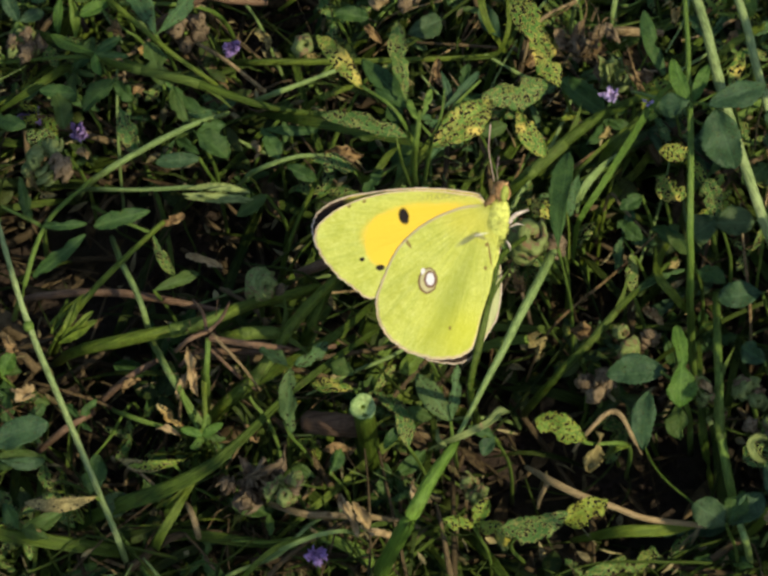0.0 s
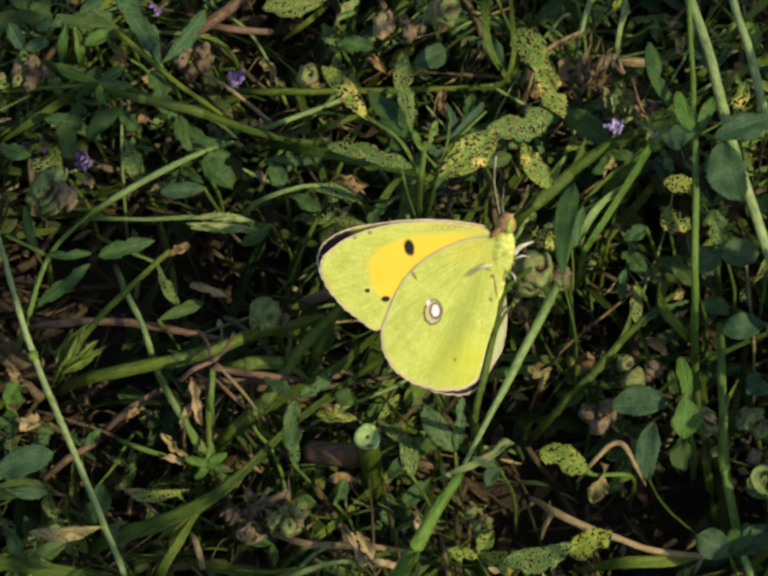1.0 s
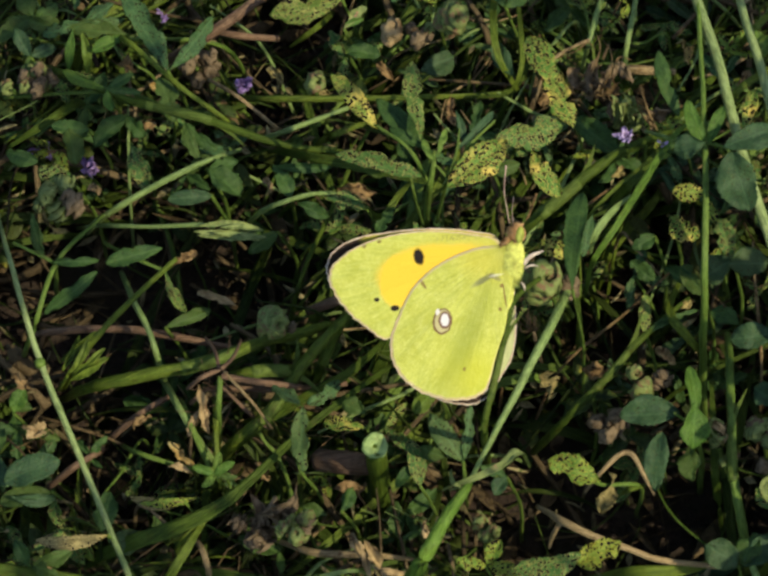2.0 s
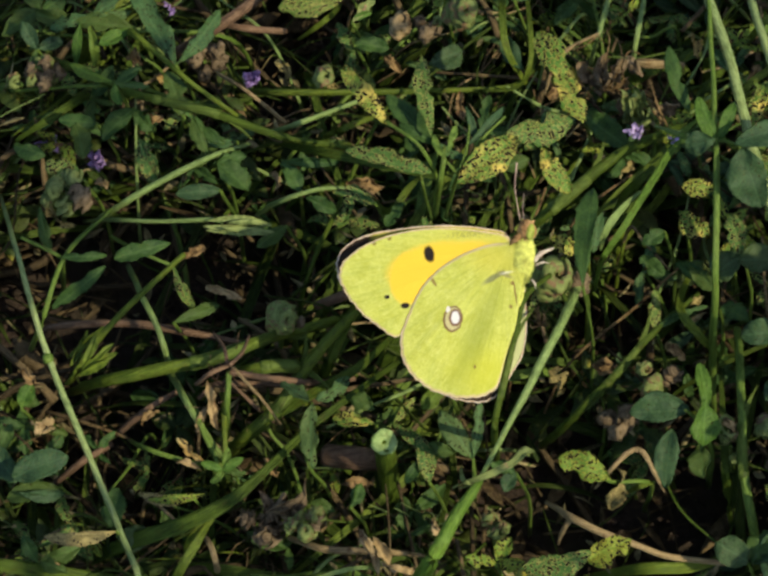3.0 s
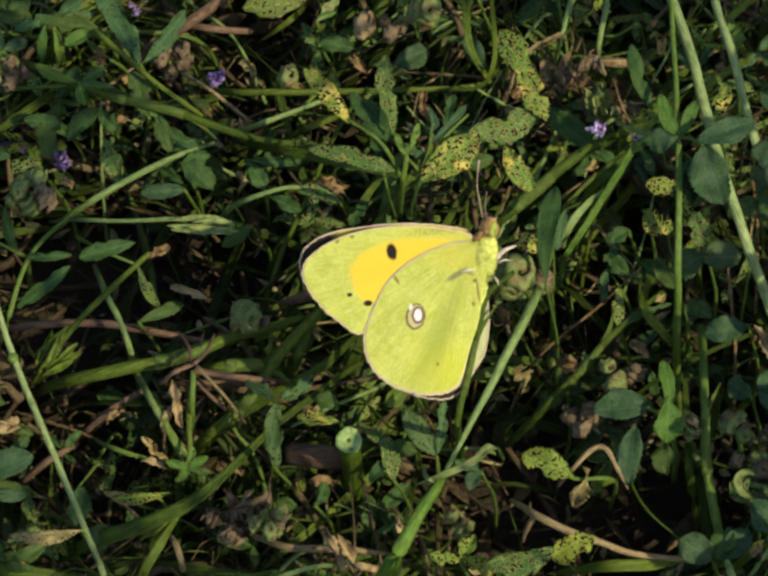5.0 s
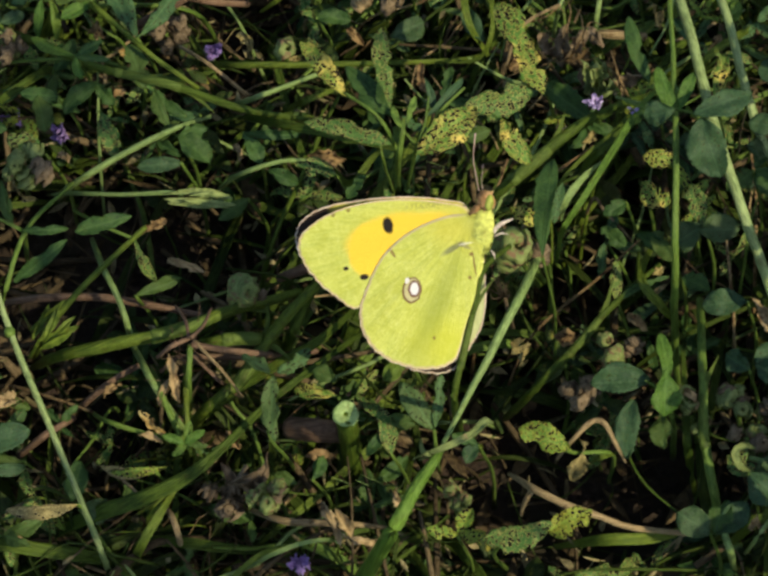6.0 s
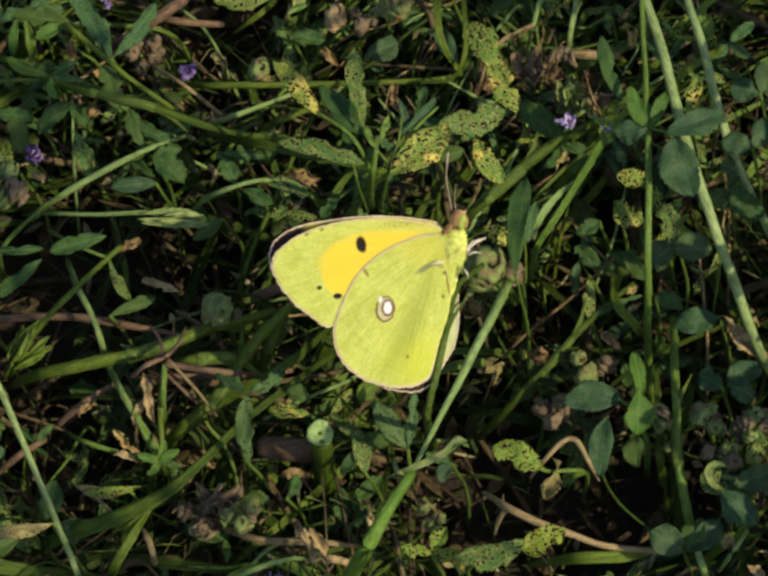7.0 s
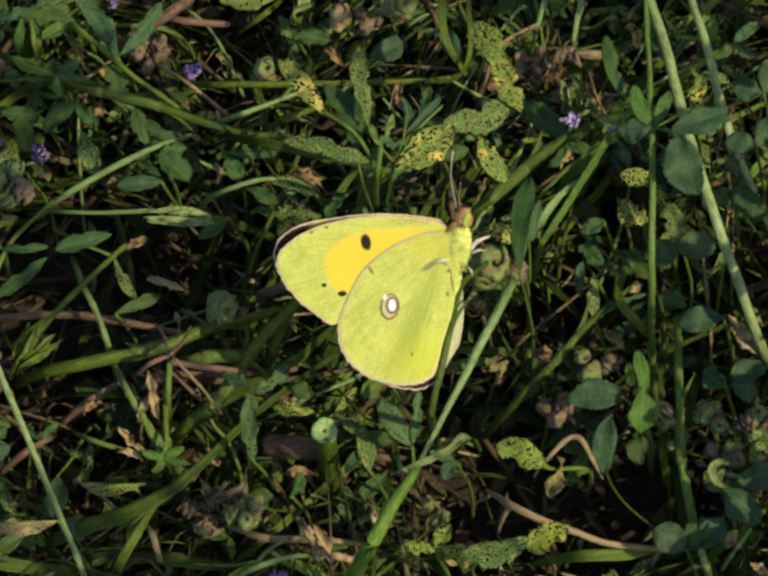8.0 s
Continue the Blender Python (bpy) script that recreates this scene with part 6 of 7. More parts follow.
blade([(8.2, -56.3, 58.0), (9.9, -58.3, 66.0), (13.1, -58.2, 69.0), (16.7, -56.5, 69.0), (18.7, -55.2, 70.0), (20.0, -54.7, 69.0)], [0.5, 0.9, 1.1, 1.1, 1.7, 0.3], PALE_GLUME, "curled yellowish thin leaf over the culm", twist=150, fold=0.6)
blade([(9.3, -53.9, 60.0), (9.6, -58.0, 66.0), (10.7, -58.6, 66.0), (9.0, -57.9, 62.0)], [0.5, 0.8, 0.6, 0.2], PALE_GLUME, "short curled yellowish leaf tip on the culm", twist=90)
dead([(-59.9, 19.5, 30.0), (-50.4, 17.6, 36.0), (-41.7, 17.9, 36.0)], [0.3, 0.3, 0.3], STEM, "thin green stalk across the mat")
dead([(39.2, 4.1, 52.0), (43.5, 1.2, 56.0), (47.9, 0.2, 56.0)], [0.25, 0.25, 0.2], CULM, "thin pale stalk with buds")
dead([(38.8, -45.7, 44.0), (42.1, -55.1, 46.0), (48.7, -60.9, 44.0)], [0.18, 0.2, 0.18], BLADE_DARK, "thin green stalk across the mat")
dead([(-18.3, -35.0, 28.0), (-21.2, -34.8, 34.0), (-25.7, -30.8, 36.0)], [0.25, 0.3, 0.25], BROWN)

dead([(-25.5, -31.7, 44.0), (-28.0, -33.7, 46.0), (-30.4, -33.1, 40.0)], [0.35, 0.4, 0.3], BROWN)
dead([(-24.7, -31.9, 44.0), (-20.3, -37.1, 44.0), (-17.6, -38.1, 36.0)], [0.3, 0.22, 0.2], TAN, "thin tan branch of a dry plant")
dead([(-25.5, -31.7, 44.0), (-26.1, -28.7, 44.0), (-27.8, -24.0, 38.0)], [0.3, 0.3, 0.2], BROWN)
dead([(-25.1, -32.7, 44.0), (-18.1, -33.1, 42.0), (-13.0, -30.6, 34.0)], [0.5, 0.55, 0.5], BROWN)
dead([(-25.1, -32.3, 46.0), (-23.3, -29.5, 44.0), (-22.4, -23.6, 36.0)], [0.3, 0.3, 0.2], BROWN)
dead([(-26.3, -32.2, 10.0), (-25.7, -37.2, 38.0), (-25.3, -32.7, 44.0)], [0.5, 0.5, 0.45], STEM, "greenish stalk of a dry plant")

# dry leaves
dry_leaf((-28.7, -32.5, 40.0), (-27.1, -39.8, 38.0), 2.2, TAN, "hanging tan dry leaf", 0.8, 0.1, (0.1, 0.0))
dry_leaf((-28.5, -35.4, 38.0), (-30.4, -39.5, 36.0), 1.5, TAN, "narrow tan dry leaf", 0.9, 0.15, (-0.2, 0.1))
dry_leaf((-33.3, -41.0, 38.0), (-29.6, -44.6, 37.0), 2.2, LEAF_DRY, "yellow brown curled dry leaf", 0.9, 0.2, (0.1, 0.2))
dry_leaf((-33.5, -44.3, 36.0), (-29.6, -45.2, 36.0), 1.4, TAN)
dry_leaf((-19.7, -42.8, 34.0), (-18.2, -45.2, 32.0), 2.6, DRY_LEAF)
dry_leaf((-29.0, -15.5, 36.0), (-24.6, -18.1, 38.0), 2.2, TAN)
dry_leaf((-32.8, -13.9, 42.0), (-29.1, -11.5, 42.0), 2.0, DRY_LEAF)
dry_leaf((-53.4, -2.5, 38.0), (-50.4, -6.6, 36.0), 2.2, DRY_LEAF)
dry_leaf((-57.1, -29.2, 36.0), (-54.8, -31.6, 36.0), 2.2, DRY_LEAF)
dry_leaf((33.8, -50.7, 50.0), (31.3, -56.0, 48.0), 3.4, DRY_LEAF)
dry_leaf((9.8, 11.1, 50.0), (10.0, 6.1, 50.0), 2.0, DRY_LEAF)
dry_leaf((-3.6, -56.2, 36.0), (-1.0, -60.2, 34.0), 2.8, TAN)
dry_leaf((7.4, -55.2, 44.0), (6.3, -59.9, 42.0), 2.6, TAN)
dry_leaf((5.6, -55.9, 44.0), (7.1, -58.3, 42.0), 2.2, TAN)
dry_leaf((-38.9, -35.7, 30.0), (-36.3, -33.3, 30.0), 1.8, DRY_LEAF)
dry_leaf((-18.2, 23.1, 34.0), (-16.3, 19.8, 34.0), 2.4, DRY_LEAF)
dry_leaf((-1.8, 23.5, 34.0), (0.8, 21.0, 34.0), 2.2, DRY_LEAF)
dry_leaf((-37.6, 20.2, 34.0), (-35.3, 18.9, 34.0), 2.0, DRY_LEAF)
dry_leaf((-37.9, 11.9, 34.0), (-36.0, 13.6, 34.0), 1.6, DRY_LEAF)
dry_leaf((-19.2, 3.2, 36.0), (-18.0, 0.8, 36.0), 1.8, TAN)
dry_leaf((23.1, 14.3, 40.0), (26.2, 14.7, 40.0), 3.0, DRY_LEAF)
dry_leaf((23.2, -29.2, 36.0), (25.1, -33.2, 36.0), 3.2, DRY_LEAF)
dry_leaf((29.6, -28.4, 36.0), (34.1, -29.6, 36.0), 3.4, DRY_LEAF)
dry_leaf((48.1, -41.7, 50.0), (51.0, -44.9, 50.0), 2.0, TAN)
dry_leaf((-8.5, -45.7, 30.0), (-3.3, -44.9, 30.0), 2.6, DRY_LEAF)
dry_leaf((-10.8, -20.4, 30.0), (-6.3, -20.4, 30.0), 2.4, DRY_LEAF)
dry_leaf((-1.8, 0.8, 36.0), (-7.9, 1.6, 36.0), 3.4, DRY_LEAF)
dry_leaf((-16.9, -21.2, 30.0), (-13.9, -20.4, 30.0), 2.0, DRY_LEAF)
dry_leaf((-41.9, 23.1, 34.0), (-39.2, 22.3, 34.0), 2.6, DRY_LEAF)
dry_leaf((59.2, -27.6, 50.0), (64.2, -34.6, 48.0), 3.6, TAN, "pale pinkish brown curled dry leaf")
dry_leaf((30.4, 2.2, 46.0), (32.3, 1.0, 46.0), 1.8, TAN)
dry_leaf((34.2, -0.2, 44.0), (36.4, 1.9, 44.0), 2.0, DRY_LEAF)
dry_leaf((40.7, -26.8, 40.0), (43.6, -28.8, 40.0), 2.4, TAN)
dry_leaf((44.3, -21.9, 44.0), (46.6, -20.3, 44.0), 1.8, DRY_LEAF)
dry_leaf((55.5, 17.9, 44.0), (53.9, 14.6, 44.0), 2.2, DRY_LEAF)
dry_leaf((-45.6, 2.4, 36.0), (-44.5, 0.8, 36.0), 2.0, TAN)
dry_leaf((9.2, 27.9, 40.0), (13.4, 28.8, 40.0), 1.6, TAN)
dry_leaf((45.1, 23.7, 42.0), (46.6, 20.4, 42.0), 2.2, DRY_LEAF)
dry_leaf((38.8, 12.1, 44.0), (41.0, 8.0, 44.0), 2.0, TAN)
dry_leaf((-10.9, 18.9, 36.0), (-8.7, 18.1, 34.0), 1.8, DRY_LEAF)

# ---- smaller lucerne leaves, each on its own thin stalk ----
def sprig(rows, label, r=0.25):
    """Leaflets that meet at one point, on a stalk to the ground."""
    hub = rows[0][0]
    foot = (hub[0] + 3, hub[1] + 4, 0)
    ob = lucerne(foot, label, (([foot, ((hub[0] + foot[0]) / 2 + 1, (hub[1] + foot[1]) / 2, hub[2] * 0.55), hub], [r * 1.3, r * 1.1, r]),))
    leaves(ob, rows)
    return ob


G, GB, GS, GY, GR = "lucerne leaf with green leaflets", "lucerne leaf with green leaflets tinted bluish as in shade", "lucerne leaf with black-specked leaflets", "lucerne leaf with yellowed specked leaflets", "young lucerne leaf with bright green leaflets"
sprig((((-33.9, 18.7, 42.0), (-41.4, 31.9, 44.0), 4.2, LEAF_TEAL), ((-33.9, 18.7, 42.0), (-26.5, 28.0, 42.0), 3.2, LEAF_TEAL)), G)
sprig((((-40.5, 25.8, 40.0), (-49.7, 26.9, 40.0), 3.8, LEAF), ((-49.8, 27.8, 38.0), (-55.9, 28.8, 38.0), 4.0, LEAF), ((-40.5, 25.4, 40.0), (-45.8, 23.1, 40.0), 2.4, LEAF_BRIGHT)), G)
sprig((((-32.8, 11.0, 40.0), (-35.2, 17.9, 42.0), 4.6, LEAF), ((-31.3, 11.0, 40.0), (-26.5, 6.3, 40.0), 2.4, LEAF), ((-31.3, 10.7, 40.0), (-28.9, 4.8, 40.0), 2.6, LEAF)), G)
sprig((((-46.1, 10.6, 38.0), (-52.1, 11.2, 38.0), 3.4, LEAF), ((-49.5, 10.6, 38.0), (-47.9, 5.0, 38.0), 4.2, LEAF)), G)
sprig((((-40.5, 13.9, 36.0), (-45.4, 9.0, 36.0), 4.0, LEAF), ((-40.5, 13.8, 36.0), (-37.8, 10.2, 36.0), 3.4, LEAF)), G)
sprig((((-47.7, 0.1, 40.0), (-53.8, 3.6, 40.0), 4.0, LEAF_SPECK), ((-53.9, 5.2, 38.0), (-58.9, 7.1, 38.0), 3.4, LEAF)), GS)
sprig((((-39.6, 8.1, 38.0), (-37.1, 0.3, 38.0), 3.6, LEAF_SPECK),), "withering specked green lucerne leaf")
sprig((((-27.7, 2.3, 42.0), (-22.4, -1.8, 42.0), 5.4, LEAF), ((-27.4, 2.3, 42.0), (-22.9, 3.5, 42.0), 3.0, LEAF)), G)
sprig((((-26.9, -2.2, 42.0), (-33.7, -2.7, 42.0), 2.8, LEAF_SHADE_BLUE),), GB)
sprig((((-17.4, 2.7, 42.0), (-14.4, -2.2, 42.0), 3.6, LEAF), ((-17.4, 2.7, 42.0), (-8.6, 2.2, 42.0), 2.2, LEAF)), G)
sprig((((-7.1, 30.8, 42.0), (-18.1, 28.0, 42.0), 4.6, LEAF_SPECK), ((-7.1, 30.8, 42.0), (-9.4, 35.4, 40.0), 4.0, LEAF)), GS)
sprig((((-6.7, 25.8, 42.0), (-3.2, 29.7, 42.0), 2.0, PALE_GLUME), ((-6.7, 26.2, 42.0), (-3.7, 27.4, 42.0), 1.2, LEAF_BRIGHT)), "pale folded young leaf")
sprig((((-6.4, 23.8, 38.0), (-1.1, 23.4, 38.0), 3.4, LEAF), ((5.0, 20.5, 38.0), (10.3, 23.0, 38.0), 4.4, LEAF_SHADE_BLUE)), G)
sprig((((18.3, 28.6, 44.0), (15.2, 32.8, 44.0), 3.0, LEAF), ((18.3, 28.6, 44.0), (21.7, 31.9, 44.0), 3.6, LEAF)), G)
sprig((((28.2, 8.3, 48.0), (35.2, 2.2, 48.0), 5.0, LEAF),), G)
sprig((((54.2, 5.9, 48.0), (56.0, 12.3, 50.0), 2.4, LEAF_YELLOW),), GY)
sprig((((27.4, -27.8, 67.0), (29.1, -9.9, 64.0), 4.2, LEAF), ((29.4, -17.3, 54.0), (30.7, -11.3, 57.0), 2.4, LEAF_TEAL)), "green lucerne leaf beside a grass blade")
sprig((((27.0, -20.1, 60.0), (23.1, -17.9, 62.0), 3.0, LEAF_YELLOW),), GY)
sprig((((43.0, -8.3, 48.0), (47.1, -11.9, 48.0), 4.4, LEAF_YELLOW), ((43.3, -3.9, 48.0), (48.5, -4.4, 48.0), 3.2, LEAF_YELLOW)), GY)
sprig((((40.7, -10.7, 46.0), (37.3, -12.7, 46.0), 3.2, LEAF), ((36.9, -14.7, 46.0), (40.2, -17.9, 46.0), 3.6, LEAF)), G)
sprig((((52.2, -16.8, 52.0), (47.4, -19.2, 50.0), 5.2, LEAF_SHADE_BLUE), ((51.4, -17.6, 52.0), (57.4, -17.6, 52.0), 5.0, LEAF_SHADE_BLUE), ((52.0, -17.2, 52.0), (50.3, -10.0, 52.0), 3.6, LEAF_SPECK)), GB)
sprig((((47.9, -21.2, 48.0), (44.6, -16.0, 48.0), 4.0, LEAF), ((47.9, -20.4, 48.0), (41.7, -15.9, 46.0), 3.0, LEAF)), G)
sprig((((39.0, -26.7, 46.0), (39.1, -20.8, 48.0), 2.2, LEAF_SPECK), ((39.0, -26.7, 46.0), (47.2, -22.7, 46.0), 1.6, LEAF)), GS)
sprig((((58.5, -27.5, 48.0), (51.8, -28.3, 48.0), 4.6, LEAF_SHADE_BLUE), ((53.0, -25.9, 48.0), (48.9, -23.5, 48.0), 4.0, LEAF)), GB)
sprig((((58.6, -38.6, 48.0), (55.0, -36.2, 48.0), 4.0, LEAF_SHADE_BLUE), ((59.4, -37.4, 48.0), (64.6, -35.4, 48.0), 4.6, LEAF_SHADE_BLUE), ((59.3, -37.8, 48.0), (63.8, -39.4, 46.0), 3.6, LEAF_SHADE_BLUE)), GB)
sprig((((52.3, -63.7, 46.0), (47.5, -61.3, 48.0), 5.2, LEAF_SHADE_BLUE), ((52.7, -64.0, 46.0), (54.8, -59.3, 48.0), 5.0, LEAF), ((53.0, -64.0, 46.0), (57.8, -59.7, 48.0), 4.4, LEAF_SHADE_BLUE)), GB)
sprig((((59.1, -55.1, 46.0), (55.5, -51.2, 46.0), 4.4, LEAF_SPECK), ((59.1, -55.1, 46.0), (63.5, -52.0, 46.0), 4.0, LEAF_SHADE_BLUE)), GB)
sprig((((14.7, -63.3, 44.0), (10.3, -62.9, 46.0), 2.6, LEAF_LIME), ((14.7, -62.9, 44.0), (16.9, -59.8, 46.0), 2.8, LEAF_LIME), ((15.1, -63.3, 44.0), (18.7, -63.7, 46.0), 2.6, LEAF_LIME)), GR)
sprig((((-3.3, -38.7, 38.0), (-10.0, -37.2, 36.0), 2.6, LEAF_YELLOW), ((-3.3, -36.4, 38.0), (-7.0, -34.8, 38.0), 3.6, LEAF)), G)
sprig((((-7.0, -50.7, 34.0), (-5.1, -46.8, 34.0), 3.0, LEAF), ((-9.2, -51.5, 34.0), (-12.9, -49.9, 34.0), 2.6, LEAF)), G)
sprig((((4.9, -48.2, 38.0), (3.4, -41.1, 40.0), 3.2, LEAF_SPECK), ((4.2, -44.3, 38.0), (1.2, -48.2, 38.0), 2.4, LEAF)), GS)
sprig((((7.1, -33.1, 40.0), (4.2, -37.1, 40.0), 3.4, LEAF_BRIGHT), ((8.6, -44.3, 40.0), (4.9, -42.7, 40.0), 3.0, LEAF)), G)
sprig((((-30.7, -50.4, 37.0), (-39.3, -49.4, 36.0), 2.0, LEAF_DRY), ((-28.8, -49.7, 37.0), (-37.4, -50.6, 37.0), 1.7, LEAF_LIME)), "yellowed dry specked lucerne leaf")
sprig((((-42.1, -56.0, 38.0), (-53.0, -56.9, 38.0), 2.6, LEAF_DRY),), "long tan dry specked lucerne leaf")
dry_leaf((-55.2, -39.0, 40.0), (-52.2, -41.0, 40.0), 2.4, TAN)
dry_leaf((-51.7, -38.8, 39.0), (-54.1, -41.0, 40.0), 2.2, TAN)
sprig((((-42.2, -54.7, 32.0), (-37.4, -54.3, 32.0), 4.4, LEAF_SHADE_BLUE), ((-43.4, -53.2, 32.0), (-42.0, -46.8, 32.0), 4.6, LEAF)), G)
sprig((((-57.0, -34.8, 34.0), (-55.5, -31.6, 36.0), 3.0, LEAF_BRIGHT), ((-54.1, -34.0, 34.0), (-57.1, -33.2, 34.0), 2.6, LEAF)), GR)
sprig((((-53.8, -58.0, 30.0), (-47.8, -56.3, 32.0), 3.2, LEAF), ((-53.8, -58.0, 30.0), (-49.9, -60.2, 32.0), 3.0, LEAF), ((-54.5, -58.0, 30.0), (-56.7, -54.7, 32.0), 3.0, LEAF)), G)
sprig((((-34.0, -21.6, 36.0), (-26.9, -18.7, 36.0), 2.6, LEAF), ((-33.8, -15.5, 44.0), (-30.8, -20.4, 38.0), 2.0, LEAF_SPECK)), G)
sprig((((-51.0, -46.1, 30.0), (-59.2, -47.7, 30.0), 4.0, LEAF), ((-58.6, -36.5, 32.0), (-60.7, -41.3, 32.0), 3.0, LEAF)), G)
sprig((((-16.9, -4.9, 34.0), (-21.4, -8.2, 34.0), 3.0, LEAF), ((1.2, -3.4, 40.0), (-1.8, -6.6, 38.0), 2.6, LEAF)), G)
sprig((((-3.3, -2.5, 38.0), (-9.7, -1.3, 40.0), 3.4, LEAF_SPECK), ((-13.9, -0.9, 36.0), (-9.3, -3.3, 36.0), 3.0, LEAF)), GS)
sprig((((16.2, -0.2, 46.0), (20.3, 1.4, 46.0), 3.0, LEAF), ((19.3, 17.0, 44.0), (16.3, 22.8, 44.0), 3.2, LEAF_SHADE_BLUE)), G)
sprig((((-55.4, 31.5, 34.0), (-61.4, 27.3, 34.0), 4.0, LEAF), ((-55.4, 31.5, 34.0), (-57.0, 36.5, 34.0), 4.0, LEAF), ((-55.4, 31.1, 34.0), (-51.6, 34.0, 34.0), 3.6, LEAF)), G)

sprig((((-47.1, 27.8, 40.0), (-53.8, 26.6, 38.0), 2.6, LEAF_TEAL), ((-47.1, 27.8, 40.0), (-42.5, 30.1, 42.0), 2.4, LEAF_TEAL), ((-46.7, 27.4, 40.0), (-40.8, 27.9, 41.0), 2.2, LEAF_TEAL), ((-48.8, 26.6, 40.0), (-49.7, 21.1, 36.0), 1.7, LEAF_BRIGHT), ((-47.5, 26.6, 40.0), (-46.8, 20.8, 36.0), 1.7, LEAF_BRIGHT)), GR)
sprig((((-43.3, 14.9, 44.0), (-50.3, 17.8, 44.0), 2.0, LEAF_BRIGHT), ((-43.3, 14.9, 44.0), (-39.1, 16.6, 46.0), 2.2, LEAF), ((-43.2, 14.9, 44.0), (-42.4, 11.5, 43.0), 1.8, LEAF_BRIGHT), ((-43.3, 14.7, 44.0), (-37.9, 14.0, 44.0), 1.5, LEAF)), GR)
sprig((((-55.6, 23.8, 36.0), (-51.6, 25.6, 36.0), 2.4, LEAF_SHADE_BLUE), ((-55.6, 23.8, 36.0), (-58.1, 27.8, 38.0), 2.6, LEAF_SHADE_BLUE), ((-55.6, 23.8, 36.0), (-56.6, 20.1, 36.0), 2.2, LEAF)), GB)
sprig((((17.9, -47.4, 40.0), (16.1, -50.2, 40.0), 2.6, LEAF_SHADE_BLUE), ((17.9, -47.4, 40.0), (14.1, -46.6, 42.0), 2.6, LEAF)), GB)

sprig((((59.7, -8.0, 52.0), (55.9, -11.2, 52.0), 4.6, LEAF), ((60.0, -8.0, 52.0), (65.2, -12.4, 52.0), 5.0, LEAF), ((59.9, -7.6, 52.0), (62.2, -1.9, 50.0), 3.4, LEAF)), G)
sprig((((58.0, -55.9, 50.0), (63.5, -60.5, 49.0), 5.4, LEAF_SHADE_BLUE), ((59.9, -54.4, 49.0), (65.8, -52.7, 50.0), 4.8, LEAF_SHADE_BLUE)), GB)
sprig((((65.2, 6.9, 54.0), (60.8, 8.2, 54.0), 4.4, LEAF_SHADE_BLUE), ((65.4, 6.9, 54.0), (67.6, 12.6, 54.0), 4.6, LEAF_SHADE_BLUE)), GB)
sprig((((63.7, -2.8, 56.0), (59.0, -1.6, 56.0), 4.0, LEAF_SHADE_BLUE), ((64.0, -2.8, 56.0), (66.1, 2.0, 56.0), 4.2, LEAF_SHADE_BLUE), ((59.0, -4.4, 54.0), (62.0, -5.2, 52.0), 3.6, LEAF_SHADE_BLUE)), GB)
sprig((((65.0, -46.6, 46.0), (61.4, -45.0, 46.0), 3.2, LEAF), ((65.0, -47.0, 46.0), (62.0, -49.8, 46.0), 3.2, LEAF_SPECK)), G)
sprig((((56.6, 16.9, 50.0), (56.6, 21.0, 52.0), 3.0, LEAF_BRIGHT), ((56.9, 16.9, 50.0), (58.3, 20.1, 52.0), 2.6, LEAF_BRIGHT)), G)
culm([(67.1, -45.7, 20.0), (62.8, -52.5, 44.0), (59.0, -52.1, 46.0), (55.6, -49.5, 40.0)], [0.3, 0.4, 0.4, 0.3], CULM, "pale thin stalk under the pods")
pod_head((60.5, -35.7, 4.0), (58.2, -48.9, 46.0), 4, "green and brown coiled lucerne pods", 1.9, None, 2)
pod_head((65.7, -27.5, 4.0), (62.9, -43.9, 46.0), 4, "yellowish green lucerne pods on a stalk", 1.9, PALE_GLUME, 2)
blade([(58.9, -54.7, 46.0), (56.7, -54.7, 50.0), (56.0, -53.0, 51.0), (57.4, -51.5, 50.0), (59.3, -50.9, 47.0)], [0.5, 1.1, 1.2, 1.0, 0.4], PALE_GLUME, label="pale green curled withering leaf", fold=0.7)
blade([(50.4, -42.7, 50.0), (48.8, -43.1, 53.0), (48.0, -44.3, 53.0), (49.1, -45.8, 52.0)], [0.3, 0.5, 0.5, 0.25], PALE_GLUME, label="small pale curled husk", fold=0.5)
blade([(48.4, -45.3, 53.0), (49.4, -46.6, 54.0), (50.5, -45.5, 52.0)], [0.3, 0.55, 0.3], PALE_GLUME, label="small pale curled husk", fold=0.5)
culm([(57.1, -60.5, 20.0), (55.2, -66.6, 46.0), (54.4, -64.4, 47.0)], [0.5, 0.6, 0.55], CULM, label="short green grass stalk")
culm([(59.0, -54.9, 10.0), (58.8, -65.2, 46.0), (61.8, -61.3, 48.0)], [0.3, 0.34, 0.3], CULM, label="thin green stalk among leaves")
dry_leaf((61.7, -66.1, 46.0), (65.3, -67.8, 45.0), 2.4, TAN)
dry_leaf((58.0, -62.4, 44.0), (60.5, -61.8, 44.0), 2.4, TAN)
blade([(53.9, -54.3, 6.0), (57.9, -59.5, 34.0), (61.3, -58.5, 40.0), (65.7, -53.2, 36.0)], [0.8, 1.3, 1.2, 0.5], BLADE)
blade([(52.5, -52.7, 4.0), (54.9, -59.5, 34.0), (59.8, -59.3, 40.0), (64.5, -58.0, 36.0)], [0.8, 1.3, 1.2, 0.5], BLADE_DARK)

